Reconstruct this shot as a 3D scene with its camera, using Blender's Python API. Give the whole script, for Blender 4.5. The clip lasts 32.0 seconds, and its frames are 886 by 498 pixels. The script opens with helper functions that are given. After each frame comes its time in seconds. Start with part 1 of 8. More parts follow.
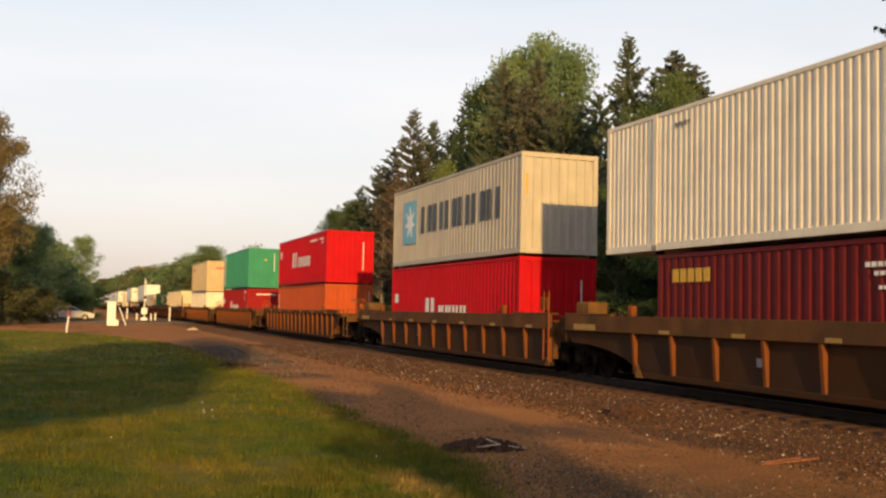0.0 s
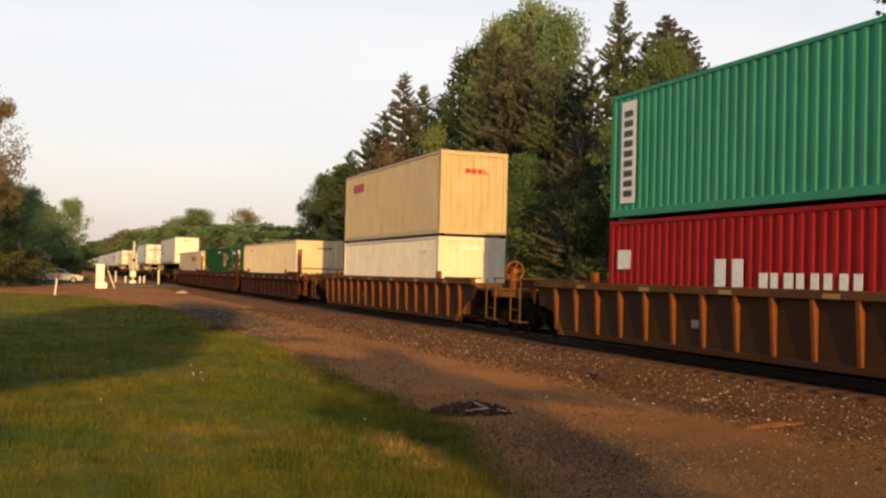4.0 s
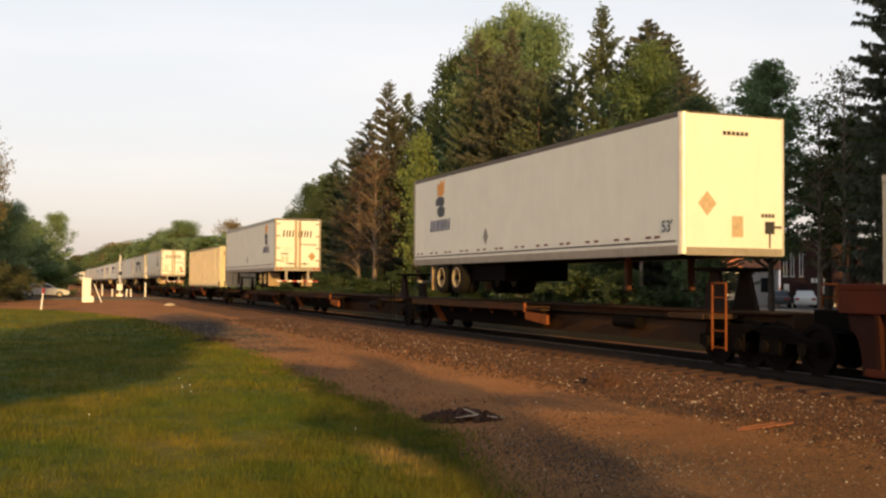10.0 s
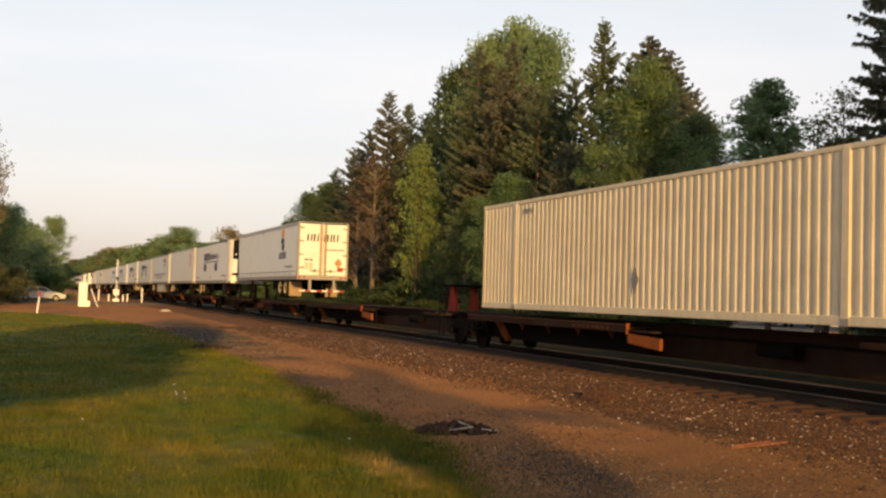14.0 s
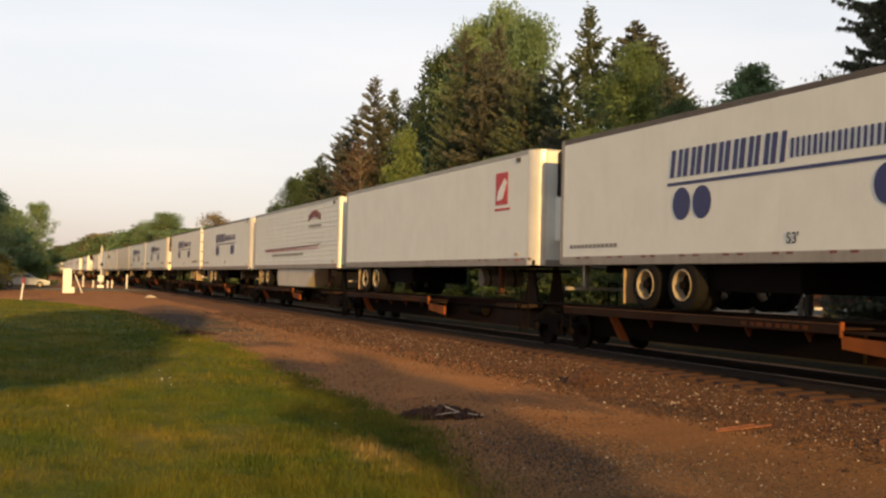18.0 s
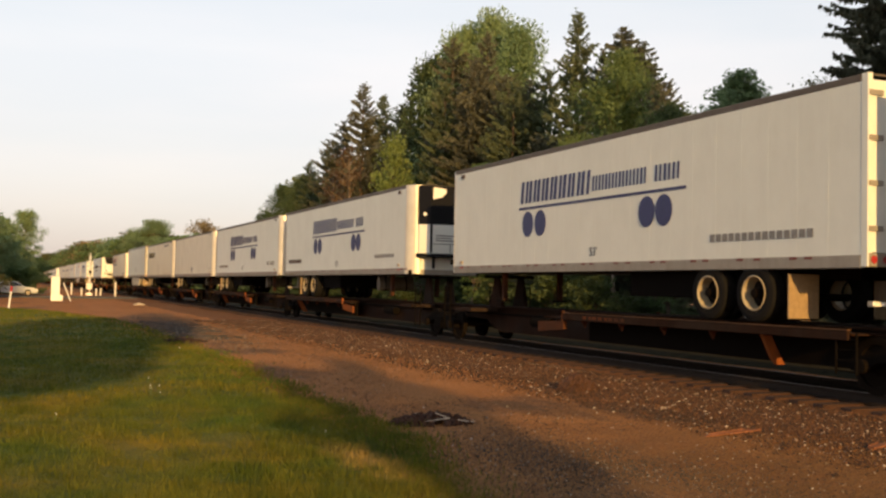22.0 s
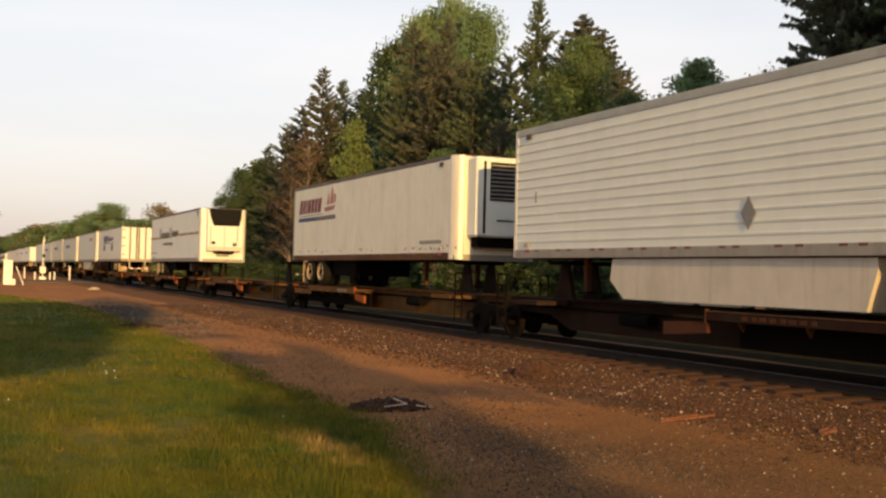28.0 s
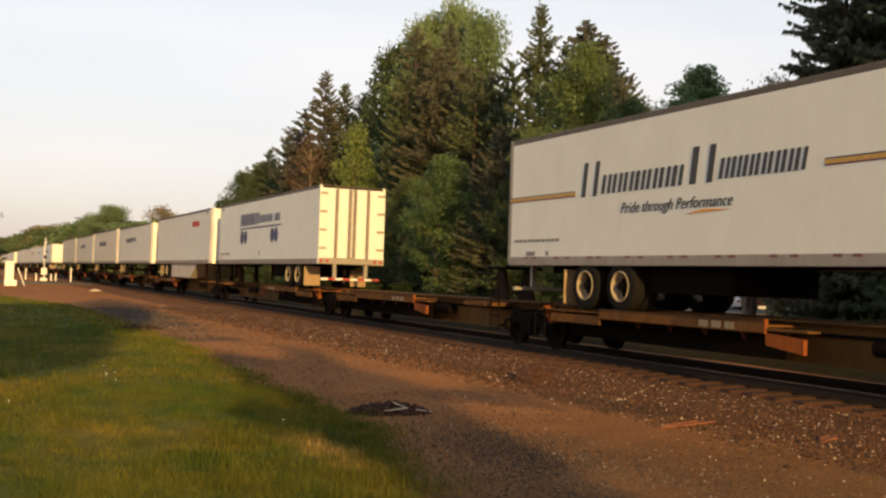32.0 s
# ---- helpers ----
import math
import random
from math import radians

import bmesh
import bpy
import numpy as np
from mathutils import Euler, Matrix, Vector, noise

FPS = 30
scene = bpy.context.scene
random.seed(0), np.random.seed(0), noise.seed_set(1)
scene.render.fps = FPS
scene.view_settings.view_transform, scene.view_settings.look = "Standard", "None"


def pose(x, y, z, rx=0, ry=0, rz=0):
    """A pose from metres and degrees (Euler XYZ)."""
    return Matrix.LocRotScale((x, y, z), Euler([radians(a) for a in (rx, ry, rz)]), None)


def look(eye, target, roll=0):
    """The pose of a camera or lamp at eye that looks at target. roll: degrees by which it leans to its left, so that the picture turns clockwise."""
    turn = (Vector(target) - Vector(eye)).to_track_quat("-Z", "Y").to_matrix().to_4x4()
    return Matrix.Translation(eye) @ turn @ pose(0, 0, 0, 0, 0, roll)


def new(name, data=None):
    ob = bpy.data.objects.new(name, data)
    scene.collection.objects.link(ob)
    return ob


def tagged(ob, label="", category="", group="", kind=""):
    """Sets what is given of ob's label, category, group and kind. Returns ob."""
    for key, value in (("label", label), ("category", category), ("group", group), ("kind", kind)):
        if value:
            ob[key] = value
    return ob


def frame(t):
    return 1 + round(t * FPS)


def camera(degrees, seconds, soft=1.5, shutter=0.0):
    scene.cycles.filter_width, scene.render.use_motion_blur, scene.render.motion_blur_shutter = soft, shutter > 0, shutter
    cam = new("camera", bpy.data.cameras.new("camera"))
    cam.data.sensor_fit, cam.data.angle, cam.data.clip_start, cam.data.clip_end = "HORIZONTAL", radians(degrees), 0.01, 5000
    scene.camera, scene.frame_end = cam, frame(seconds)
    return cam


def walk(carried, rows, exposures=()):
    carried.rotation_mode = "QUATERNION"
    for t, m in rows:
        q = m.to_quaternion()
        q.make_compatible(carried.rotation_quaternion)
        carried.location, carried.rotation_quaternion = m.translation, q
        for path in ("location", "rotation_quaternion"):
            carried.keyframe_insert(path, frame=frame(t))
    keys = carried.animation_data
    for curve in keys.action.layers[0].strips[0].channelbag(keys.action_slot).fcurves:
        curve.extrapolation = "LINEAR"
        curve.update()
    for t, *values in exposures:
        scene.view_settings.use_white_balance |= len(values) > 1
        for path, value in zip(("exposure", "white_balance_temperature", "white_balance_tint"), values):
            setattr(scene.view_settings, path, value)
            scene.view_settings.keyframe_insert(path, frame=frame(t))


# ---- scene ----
# World: rails along +y, rail head at z = 0, the viewer stands at x = 0, y = 0.
cam = camera(46.38, 32.0, soft=2.45)
EYE = Vector((0.0, 0.0, 1.5))
# seconds, yaw, pitch, roll of the hand-held camera, which stays on one spot
ROWS = [
    (0.0, -19.83, 3.48, 1.24),
    (0.5, -21.01, 3.45, 0.60),
    (1.0, -21.15, 2.20, 1.88),
    (1.5, -21.26, 2.44, 1.49),
    (2.0, -21.42, 2.05, 1.43),
    (2.5, -21.28, 1.77, 1.53),
    (3.0, -21.12, 2.10, 2.03),
    (3.5, -20.64, 1.54, 1.93),
    (4.0, -20.46, 1.53, 1.53),
    (4.5, -20.55, 1.30, 1.52),
    (6.5, -20.71, 2.03, 0.88),
    (7.0, -20.65, 1.97, 1.06),
    (7.5, -20.78, 2.25, 1.18),
    (8.0, -20.99, 2.01, 0.56),
    (8.5, -21.05, 1.46, 0.22),
    (9.0, -21.06, 2.02, 0.33),
    (9.5, -21.16, 2.11, 0.59),
    (10.0, -21.16, 1.94, 0.43),
    (10.5, -21.30, 1.53, 0.64),
    (11.0, -21.35, 1.74, 1.10),
    (11.5, -20.81, 2.02, 1.58),
    (12.0, -20.88, 2.23, 1.61),
    (12.5, -20.96, 2.13, 1.49),
    (13.0, -20.97, 2.28, 1.58),
    (13.5, -20.92, 2.24, 1.66),
    (14.0, -21.27, 2.59, 1.62),
    (14.5, -21.36, 2.58, 1.73),
    (16.5, -21.86, 2.08, 1.65),
    (17.0, -22.03, 1.98, 1.51),
    (17.5, -21.98, 1.87, 1.25),
    (18.0, -22.08, 1.79, 1.43),
    (18.5, -22.18, 1.81, 1.48),
    (19.0, -22.22, 1.68, 1.28),
    (19.5, -22.10, 1.76, 1.32),
    (20.0, -22.14, 1.87, 1.49),
    (20.5, -22.39, 1.99, 1.49),
    (21.0, -22.47, 2.37, 1.55),
    (21.5, -22.48, 2.25, 1.20),
    (22.0, -22.65, 2.15, 1.19),
    (22.5, -22.82, 2.14, 1.50),
    (23.0, -22.99, 2.32, 1.72),
    (23.5, -23.02, 2.23, 1.84),
    (24.0, -23.01, 2.21, 1.78),
    (24.5, -23.13, 1.93, 1.73),
    (25.0, -22.94, 1.62, 1.57),
    (25.5, -23.24, 1.36, 1.51),
    (27.5, -24.95, 1.61, 1.53),
    (28.0, -24.94, 1.42, 1.49),
    (28.5, -24.85, 1.42, 1.49),
    (29.0, -25.28, 1.61, 1.58),
    (29.5, -25.28, 1.71, 1.40),
    (30.0, -24.99, 1.80, 1.43),
    (30.5, -24.99, 1.82, 1.42),
    (31.0, -24.85, 1.69, 1.85),
    (31.5, -24.86, 1.66, 1.92),
    (32.0, -24.86, 1.66, 1.92),
]
walk(cam, [(t, Matrix.Translation(EYE) @ pose(0, 0, 0, 90 + p, 0, w) @ pose(0, 0, 0, 0, 0, r)) for t, w, p, r in ROWS], exposures=[(0.0, 0.0), (32.0, 0.0)])

# ---- world and sun ----
SUN_EL, SUN_AZ = 13.4, 8.2  # height over the horizon; the light travels towards +y, turned by SUN_AZ towards +x
world = bpy.data.worlds.new("world")
scene.world = world
world.use_nodes = True
wn = world.node_tree.nodes
sky = wn.new("ShaderNodeTexSky")
sky.sky_type = "NISHITA"
sky.sun_disc = False
sky.sun_elevation = radians(SUN_EL)
sky.sun_rotation = radians(180 + SUN_AZ)
sky.air_density, sky.dust_density, sky.ozone_density = 1.0, 1.5, 1.5
# thin high haze whitens the sky, most towards the horizon
haze = wn.new("ShaderNodeMix")
haze.data_type, haze.blend_type = "RGBA", "ADD"
haze.inputs["Factor"].default_value = 1.0
up = wn.new("ShaderNodeTexCoord")
height = wn.new("ShaderNodeSeparateXYZ")
veil = wn.new("ShaderNodeValToRGB")
while len(veil.color_ramp.elements) < 7:
    veil.color_ramp.elements.new(0.5)
for stop, (at_, col) in zip(veil.color_ramp.elements, ((0.0, (0.62, 0.52, 0.52)), (0.045, (0.74, 0.635, 0.63)), (0.10, (0.83, 0.75, 0.74)), (0.22, (0.93, 0.89, 0.87)), (0.36, (0.74, 0.82, 0.87)), (0.6, (0.30, 0.34, 0.39)), (1.0, (0.13, 0.15, 0.18)))):
    stop.position, stop.color = at_, (*col, 1)
gain = wn.new("ShaderNodeMix")
gain.data_type, gain.blend_type = "RGBA", "MULTIPLY"
gain.inputs["Factor"].default_value = 1.0
gain.inputs["B"].default_value = (6.75, 6.65, 6.5, 1)
world.node_tree.links.new(up.outputs["Generated"], height.inputs[0])
world.node_tree.links.new(height.outputs["Z"], veil.inputs["Fac"])
world.node_tree.links.new(veil.outputs["Color"], gain.inputs["A"])
# faint streaks of high cloud
drift = wn.new("ShaderNodeMapping")
drift.inputs["Scale"].default_value = (1.6, 1.6, 9.0)
cloud = wn.new("ShaderNodeTexNoise")
cloud.inputs["Scale"].default_value, cloud.inputs["Detail"].default_value = 1.7, 5.0
tone = wn.new("ShaderNodeValToRGB")
for stop, (at_, col) in zip(tone.color_ramp.elements, ((0.35, (0.97, 0.98, 1.0)), (0.68, (1.08, 1.04, 1.03)))):
    stop.position, stop.color = at_, (*col, 1)
wisps = wn.new("ShaderNodeMix")
wisps.data_type, wisps.blend_type = "RGBA", "MULTIPLY"
wisps.inputs["Factor"].default_value = 1.0
world.node_tree.links.new(up.outputs["Generated"], drift.inputs["Vector"])
world.node_tree.links.new(drift.outputs[0], cloud.inputs["Vector"])
world.node_tree.links.new(cloud.outputs["Fac"], tone.inputs["Fac"])
world.node_tree.links.new(gain.outputs["Result"], wisps.inputs["A"])
world.node_tree.links.new(tone.outputs["Color"], wisps.inputs["B"])
world.node_tree.links.new(wisps.outputs["Result"], haze.inputs["B"])
wn["Background"].inputs["Strength"].default_value = 0.12
dim = wn.new("ShaderNodeMix")
dim.data_type, dim.blend_type = "RGBA", "MULTIPLY"
dim.inputs["Factor"].default_value = 1.0
dim.inputs["B"].default_value = (0.5, 0.45, 0.42, 1)
world.node_tree.links.new(sky.outputs[0], dim.inputs["A"])
world.node_tree.links.new(dim.outputs["Result"], haze.inputs["A"])
world.node_tree.links.new(haze.outputs["Result"], wn["Background"].inputs["Color"])

sun = new("sun", bpy.data.lights.new("sun", "SUN"))
sun.data.energy, sun.data.angle, sun.data.color = 5.2, radians(0.6), (1.0, 0.60, 0.19)
a, e = radians(SUN_AZ), radians(SUN_EL)
sun.matrix_world = look((-60 * math.sin(a), -60 * math.cos(a), 60 * math.tan(e)), (0, 0, 0))


# ---- materials ----
def nodes_of(name, rough=0.6, metal=0.0, spec=0.5):
    m = bpy.data.materials.new(name)
    m.use_nodes = True
    n, l = m.node_tree.nodes, m.node_tree.links
    b = n["Principled BSDF"]
    b.inputs["Roughness"].default_value, b.inputs["Metallic"].default_value = rough, metal
    b.inputs["Specular IOR Level"].default_value = spec
    return m, n, l, b


def tex(n, l, scale, stretch=(1, 1, 1), detail=4.0, rough=0.6, where="Object"):
    c = n.new("ShaderNodeTexCoord")
    mp = n.new("ShaderNodeMapping")
    mp.inputs["Scale"].default_value = stretch
    t = n.new("ShaderNodeTexNoise")
    t.inputs["Scale"].default_value, t.inputs["Detail"].default_value, t.inputs["Roughness"].default_value = scale, detail, rough
    l.new(c.outputs[where], mp.inputs["Vector"])
    l.new(mp.outputs[0], t.inputs["Vector"])
    return t.outputs["Fac"]


def ramp(n, l, fac, stops):
    r = n.new("ShaderNodeValToRGB")
    el = r.color_ramp.elements
    while len(el) < len(stops):
        el.new(0.5)
    for e_, (p, c) in zip(el, stops):
        e_.position, e_.color = p, (*c, 1)
    l.new(fac, r.inputs["Fac"])
    return r.outputs["Color"]


def mix(n, l, fac, a_, b_, mode="MIX"):
    x = n.new("ShaderNodeMix")
    x.data_type, x.blend_type = "RGBA", mode
    for sock, v in ((x.inputs["Factor"], fac), (x.inputs["A"], a_), (x.inputs["B"], b_)):
        if isinstance(v, (int, float)):
            sock.default_value = v
        elif isinstance(v, tuple):
            sock.default_value = (*v, 1)
        else:
            l.new(v, sock)
    return x.outputs["Result"]


def bump(n, l, b, fac, strength, dist):
    x = n.new("ShaderNodeBump")
    x.inputs["Strength"].default_value, x.inputs["Distance"].default_value = strength, dist
    l.new(fac, x.inputs["Height"])
    l.new(x.outputs["Normal"], b.inputs["Normal"])


def shade(c, k):
    return tuple(min(1.0, v * k) for v in c)


def paint(name, col, rough=0.5, dirt=(0.12, 0.09, 0.06), amount=0.35, streak=1.0, metal=0.0, var=1.0, spec=0.1):
    """Weathered paint: fine grain, blotches, and dirt that runs down in streaks."""
    m, n, l, b = nodes_of(name, rough, metal, spec)
    base = ramp(n, l, tex(n, l, 1.3, detail=5), [(0.3, shade(col, 1 - 0.12 * var)), (0.7, shade(col, 1 + 0.06 * var))])
    runs = ramp(n, l, tex(n, l, 2.2, (streak * 2.5, streak * 2.5, 0.22), 6, 0.7), [(0.48, (0, 0, 0)), (0.8, (1, 1, 1))])
    spots = ramp(n, l, tex(n, l, 7.0, detail=8, rough=0.75), [(0.5, (0, 0, 0)), (0.78, (1, 1, 1))])
    both = mix(n, l, 0.35, runs, spots, "ADD")
    f = n.new("ShaderNodeMath")
    f.operation, f.use_clamp = "MULTIPLY", True
    f.inputs[1].default_value = amount
    l.new(both, f.inputs[0])
    l.new(mix(n, l, f.outputs[0], base, dirt), b.inputs["Base Color"])
    rr = ramp(n, l, tex(n, l, 4.0), [(0.3, (rough * 0.8,) * 3), (0.7, (min(1, rough * 1.25),) * 3)])
    l.new(rr, b.inputs["Roughness"])
    bump(n, l, b, tex(n, l, 26.0, detail=3), 0.12, 0.01)
    return m


def rusty(name, col, rust=(0.16, 0.055, 0.02), amount=0.55, rough=0.75):
    """Old freight-car paint broken by rust and brake dust."""
    m, n, l, b = nodes_of(name, max(rough, 0.85), 0.0, 0.1)
    base = ramp(n, l, tex(n, l, 0.9, detail=6), [(0.3, shade(col, 0.75)), (0.7, shade(col, 1.15))])
    r = ramp(n, l, tex(n, l, 2.4, (1, 1, 0.45), 9, 0.75), [(0.42, (0, 0, 0)), (0.62, (1, 1, 1))])
    g = ramp(n, l, tex(n, l, 0.5, detail=3), [(0.4, (0, 0, 0)), (0.65, (0.6, 0.6, 0.6))])
    f = n.new("ShaderNodeMath")
    f.operation = "MULTIPLY"
    f.inputs[1].default_value = amount
    l.new(r, f.inputs[0])
    c = mix(n, l, f.outputs[0], base, rust)
    l.new(mix(n, l, g, c, (0.035, 0.026, 0.02)), b.inputs["Base Color"])
    bump(n, l, b, tex(n, l, 18.0, detail=5), 0.3, 0.012)
    return m


def plain(name, col, rough=0.6, metal=0.0, grain=12.0, var=0.15, spec=0.5):
    m, n, l, b = nodes_of(name, rough, metal, spec)
    l.new(ramp(n, l, tex(n, l, grain, detail=5), [(0.3, shade(col, 1 - var)), (0.7, shade(col, 1 + var))]), b.inputs["Base Color"])
    bump(n, l, b, tex(n, l, grain * 3, detail=3), 0.15, 0.01)
    return m


M = {}
M["white"] = paint("trailer white paint", (0.775, 0.79, 0.735), 0.6, (0.40, 0.36, 0.27), 0.10, streak=0.5, var=0.35)
M["white2"] = paint("aged trailer white paint", (0.775, 0.745, 0.635), 0.6, (0.30, 0.25, 0.15), 0.26, streak=0.28, var=0.5)
M["cream"] = paint("cream container paint", (0.72, 0.615, 0.43), 0.6, (0.24, 0.14, 0.07), 0.3)
M["pale"] = paint("off-white container paint", (0.82, 0.755, 0.625), 0.6, (0.3, 0.22, 0.14), 0.22)
M["grey"] = paint("light grey container paint", (0.50, 0.465, 0.395), 0.6, (0.2, 0.15, 0.1), 0.35)
M["sand"] = paint("sand beige container paint", (0.56, 0.455, 0.29), 0.55, (0.22, 0.15, 0.09), 0.35)
M["red"] = paint("signal red container paint", (0.50, 0.006, 0.013), 0.6, (0.18, 0.03, 0.03), 0.3)
M["darkred"] = paint("faded red container paint", (0.30, 0.014, 0.016), 0.6, (0.13, 0.03, 0.03), 0.35)
M["maroon"] = paint("maroon container paint", (0.13, 0.014, 0.015), 0.5, (0.1, 0.03, 0.03), 0.35)
M["orange"] = paint("rust orange container paint", (0.46, 0.087, 0.026), 0.6, (0.17, 0.05, 0.03), 0.35)
M["green"] = paint("sea green container paint", (0.050, 0.29, 0.18), 0.6, (0.06, 0.14, 0.09), 0.35)
M["deepgreen"] = paint("deep green container paint", (0.007, 0.058, 0.021), 0.5, (0.04, 0.08, 0.03), 0.35)
M["alu"] = paint("dulled aluminium rail", (0.34, 0.31, 0.27), 0.5, (0.15, 0.11, 0.08), 0.4, metal=0.2)
M["gold_edge"] = paint("bare aluminium corner", (0.70, 0.66, 0.58), 0.38, (0.3, 0.22, 0.14), 0.25, metal=0.35)
M["well"] = rusty("faded yellow-brown freight car paint", (0.15, 0.072, 0.026), (0.11, 0.04, 0.018))
M["well_sheet"] = rusty("dark brown side sheet", (0.060, 0.026, 0.010), (0.05, 0.021, 0.009))
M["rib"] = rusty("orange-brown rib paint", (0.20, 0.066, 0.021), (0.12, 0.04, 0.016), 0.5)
# red sheet and rib: shade of the recess below the chord put into both
M["red_sheet"] = rusty("grimy shade-darkened maroon side sheet", (0.046, 0.015, 0.009), (0.036, 0.012, 0.007))
M["red_rib"] = rusty("worn shade-darkened red rib paint", (0.038, 0.012, 0.006), (0.032, 0.010, 0.006), 0.4)
M["wellred"] = rusty("boxcar red freight car paint", (0.075, 0.019, 0.011), (0.055, 0.017, 0.010))
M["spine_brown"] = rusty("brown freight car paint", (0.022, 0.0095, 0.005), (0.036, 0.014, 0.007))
M["spine_umber"] = rusty("grimy umber freight car paint", (0.070, 0.034, 0.015), (0.050, 0.021, 0.010))
M["spine_yellow"] = rusty("weathered yellow freight car paint", (0.20, 0.092, 0.026), (0.085, 0.032, 0.014), 0.6)
M["belly"] = paint("dusty off-white box paint", (0.62, 0.56, 0.46), 0.6, (0.2, 0.15, 0.1), 0.3)
M["tank"] = paint("dull grey tank metal", (0.17, 0.145, 0.11), 0.5, (0.07, 0.055, 0.04), 0.4, metal=0.2)
M["spine_beam"] = rusty("grimy brown beam paint", (0.15, 0.075, 0.018), (0.08, 0.034, 0.014))
M["orange_steel"] = rusty("orange hitch paint", (0.30, 0.085, 0.02), (0.12, 0.04, 0.018), 0.4)
M["spine_lip"] = rusty("rubbed edge of old steel", (0.16, 0.085, 0.045), (0.07, 0.03, 0.015), 0.4)
M["spine_rust"] = rusty("rusty bracket steel", (0.11, 0.036, 0.014), (0.06, 0.022, 0.01))
M["stake_red"] = rusty("dull red stake paint", (0.16, 0.022, 0.012), (0.06, 0.016, 0.01), 0.4)
M["redsteel"] = rusty("red hitch paint", (0.5, 0.04, 0.02), amount=0.25)
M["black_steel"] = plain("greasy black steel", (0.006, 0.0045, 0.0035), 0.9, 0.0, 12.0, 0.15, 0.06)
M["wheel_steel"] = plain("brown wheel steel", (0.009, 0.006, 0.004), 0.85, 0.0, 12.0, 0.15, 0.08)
M["rubber"] = plain("tyre rubber", (0.013, 0.012, 0.011), 0.95, 0.0, 12.0, 0.15, 0.1)
M["rim"] = plain("pale wheel rim", (0.38, 0.31, 0.20), 0.5, 0.0)
M["black"] = plain("black plastic", (0.008, 0.008, 0.010), 0.4, 0.0, 12.0, 0.15, 0.12)
M["ladder_tan"] = rusty("dull yellow grab iron paint", (0.26, 0.13, 0.035), (0.10, 0.04, 0.015))
M["rail_grey"] = paint("dull grey roof rail", (0.40, 0.41, 0.39), 0.55, (0.2, 0.17, 0.13), 0.3)
M["rail_dark"] = plain("dull brown roof rail", (0.10, 0.078, 0.06), 0.6, 0.0, 3.0)
M["marker_dark"] = plain("dark red marker tape", (0.15, 0.035, 0.022), 0.5)
M["strip_tan"] = plain("tan stained strip", (0.40, 0.25, 0.11), 0.7)
M["flap"] = plain("grimy tan mud flap", (0.32, 0.22, 0.12), 0.6)
M["ink_navy"] = plain("navy lettering", (0.025, 0.03, 0.12), 0.5)
M["ink_black"] = plain("black lettering", (0.03, 0.03, 0.03), 0.5)
M["ink_grey"] = plain("faded grey lettering", (0.22, 0.21, 0.2), 0.6)
M["ink_white"] = plain("white lettering", (0.80, 0.79, 0.75), 0.5)
M["ink_red"] = plain("red lettering", (0.50, 0.03, 0.03), 0.5)
M["ink_yellow"] = plain("yellow lettering", (0.62, 0.36, 0.02), 0.5)
M["ink_orange"] = plain("orange emblem", (0.70, 0.30, 0.02), 0.5)
M["ink_gold"] = plain("dull gold lettering", (0.55, 0.33, 0.06), 0.5)
M["ink_maroon"] = plain("maroon lettering", (0.16, 0.02, 0.02), 0.5)
M["ink_ochre"] = plain("faded ochre placard", (0.46, 0.36, 0.24), 0.6)
M["ink_ash"] = plain("pale worn ink", (0.52, 0.46, 0.34), 0.6)
M["ink_mauve"] = plain("faded dark red ink", (0.34, 0.13, 0.11), 0.5)
M["ink_cream"] = plain("grimy cream lettering", (0.22, 0.17, 0.10), 0.6)
M["ink_tape"] = plain("dull yellow tape", (0.34, 0.20, 0.035), 0.6)
M["ink_strip"] = plain("dark door strip", (0.07, 0.045, 0.04), 0.6)
M["ink_slate"] = plain("slate blue emblem", (0.05, 0.09, 0.20), 0.5)
M["ink_blue"] = plain("pale blue emblem", (0.16, 0.45, 0.60), 0.5)
M["tape_red"] = plain("red reflective tape", (0.36, 0.025, 0.02), 0.35)
M["rail"] = plain("rail steel", (0.020, 0.013, 0.009), 0.75, 0.0, 12.0, 0.15, 0.2)
M["rail_head"] = plain("worn rail head", (0.20, 0.18, 0.17), 0.5, 0.6)


def tie_material():
    m, n, l, b = nodes_of("creosoted tie wood", 0.85)
    l.new(ramp(n, l, tex(n, l, 3.0, (1, 12, 12), 6), [(0.3, (0.020, 0.008, 0.005)), (0.7, (0.048, 0.018, 0.009))]), b.inputs["Base Color"])
    bump(n, l, b, tex(n, l, 8.0, (1, 8, 8)), 0.5, 0.02)
    return m


def stone_material(name, lo, mid, hi):
    """Loose stones, each of its own shade."""
    m, n, l, b = nodes_of(name, 0.85)
    g = n.new("ShaderNodeNewGeometry")
    c = ramp(n, l, g.outputs["Random Per Island"], [(0.0, lo), (0.35, shade(lo, 1.3)), (0.82, mid), (0.94, shade(mid, 1.5)), (1.0, hi)])
    l.new(mix(n, l, 0.5, c, ramp(n, l, tex(n, l, 30.0), [(0.3, (0.6, 0.6, 0.6)), (0.7, (1.1, 1.1, 1.1))]), "MULTIPLY"), b.inputs["Base Color"])
    return m


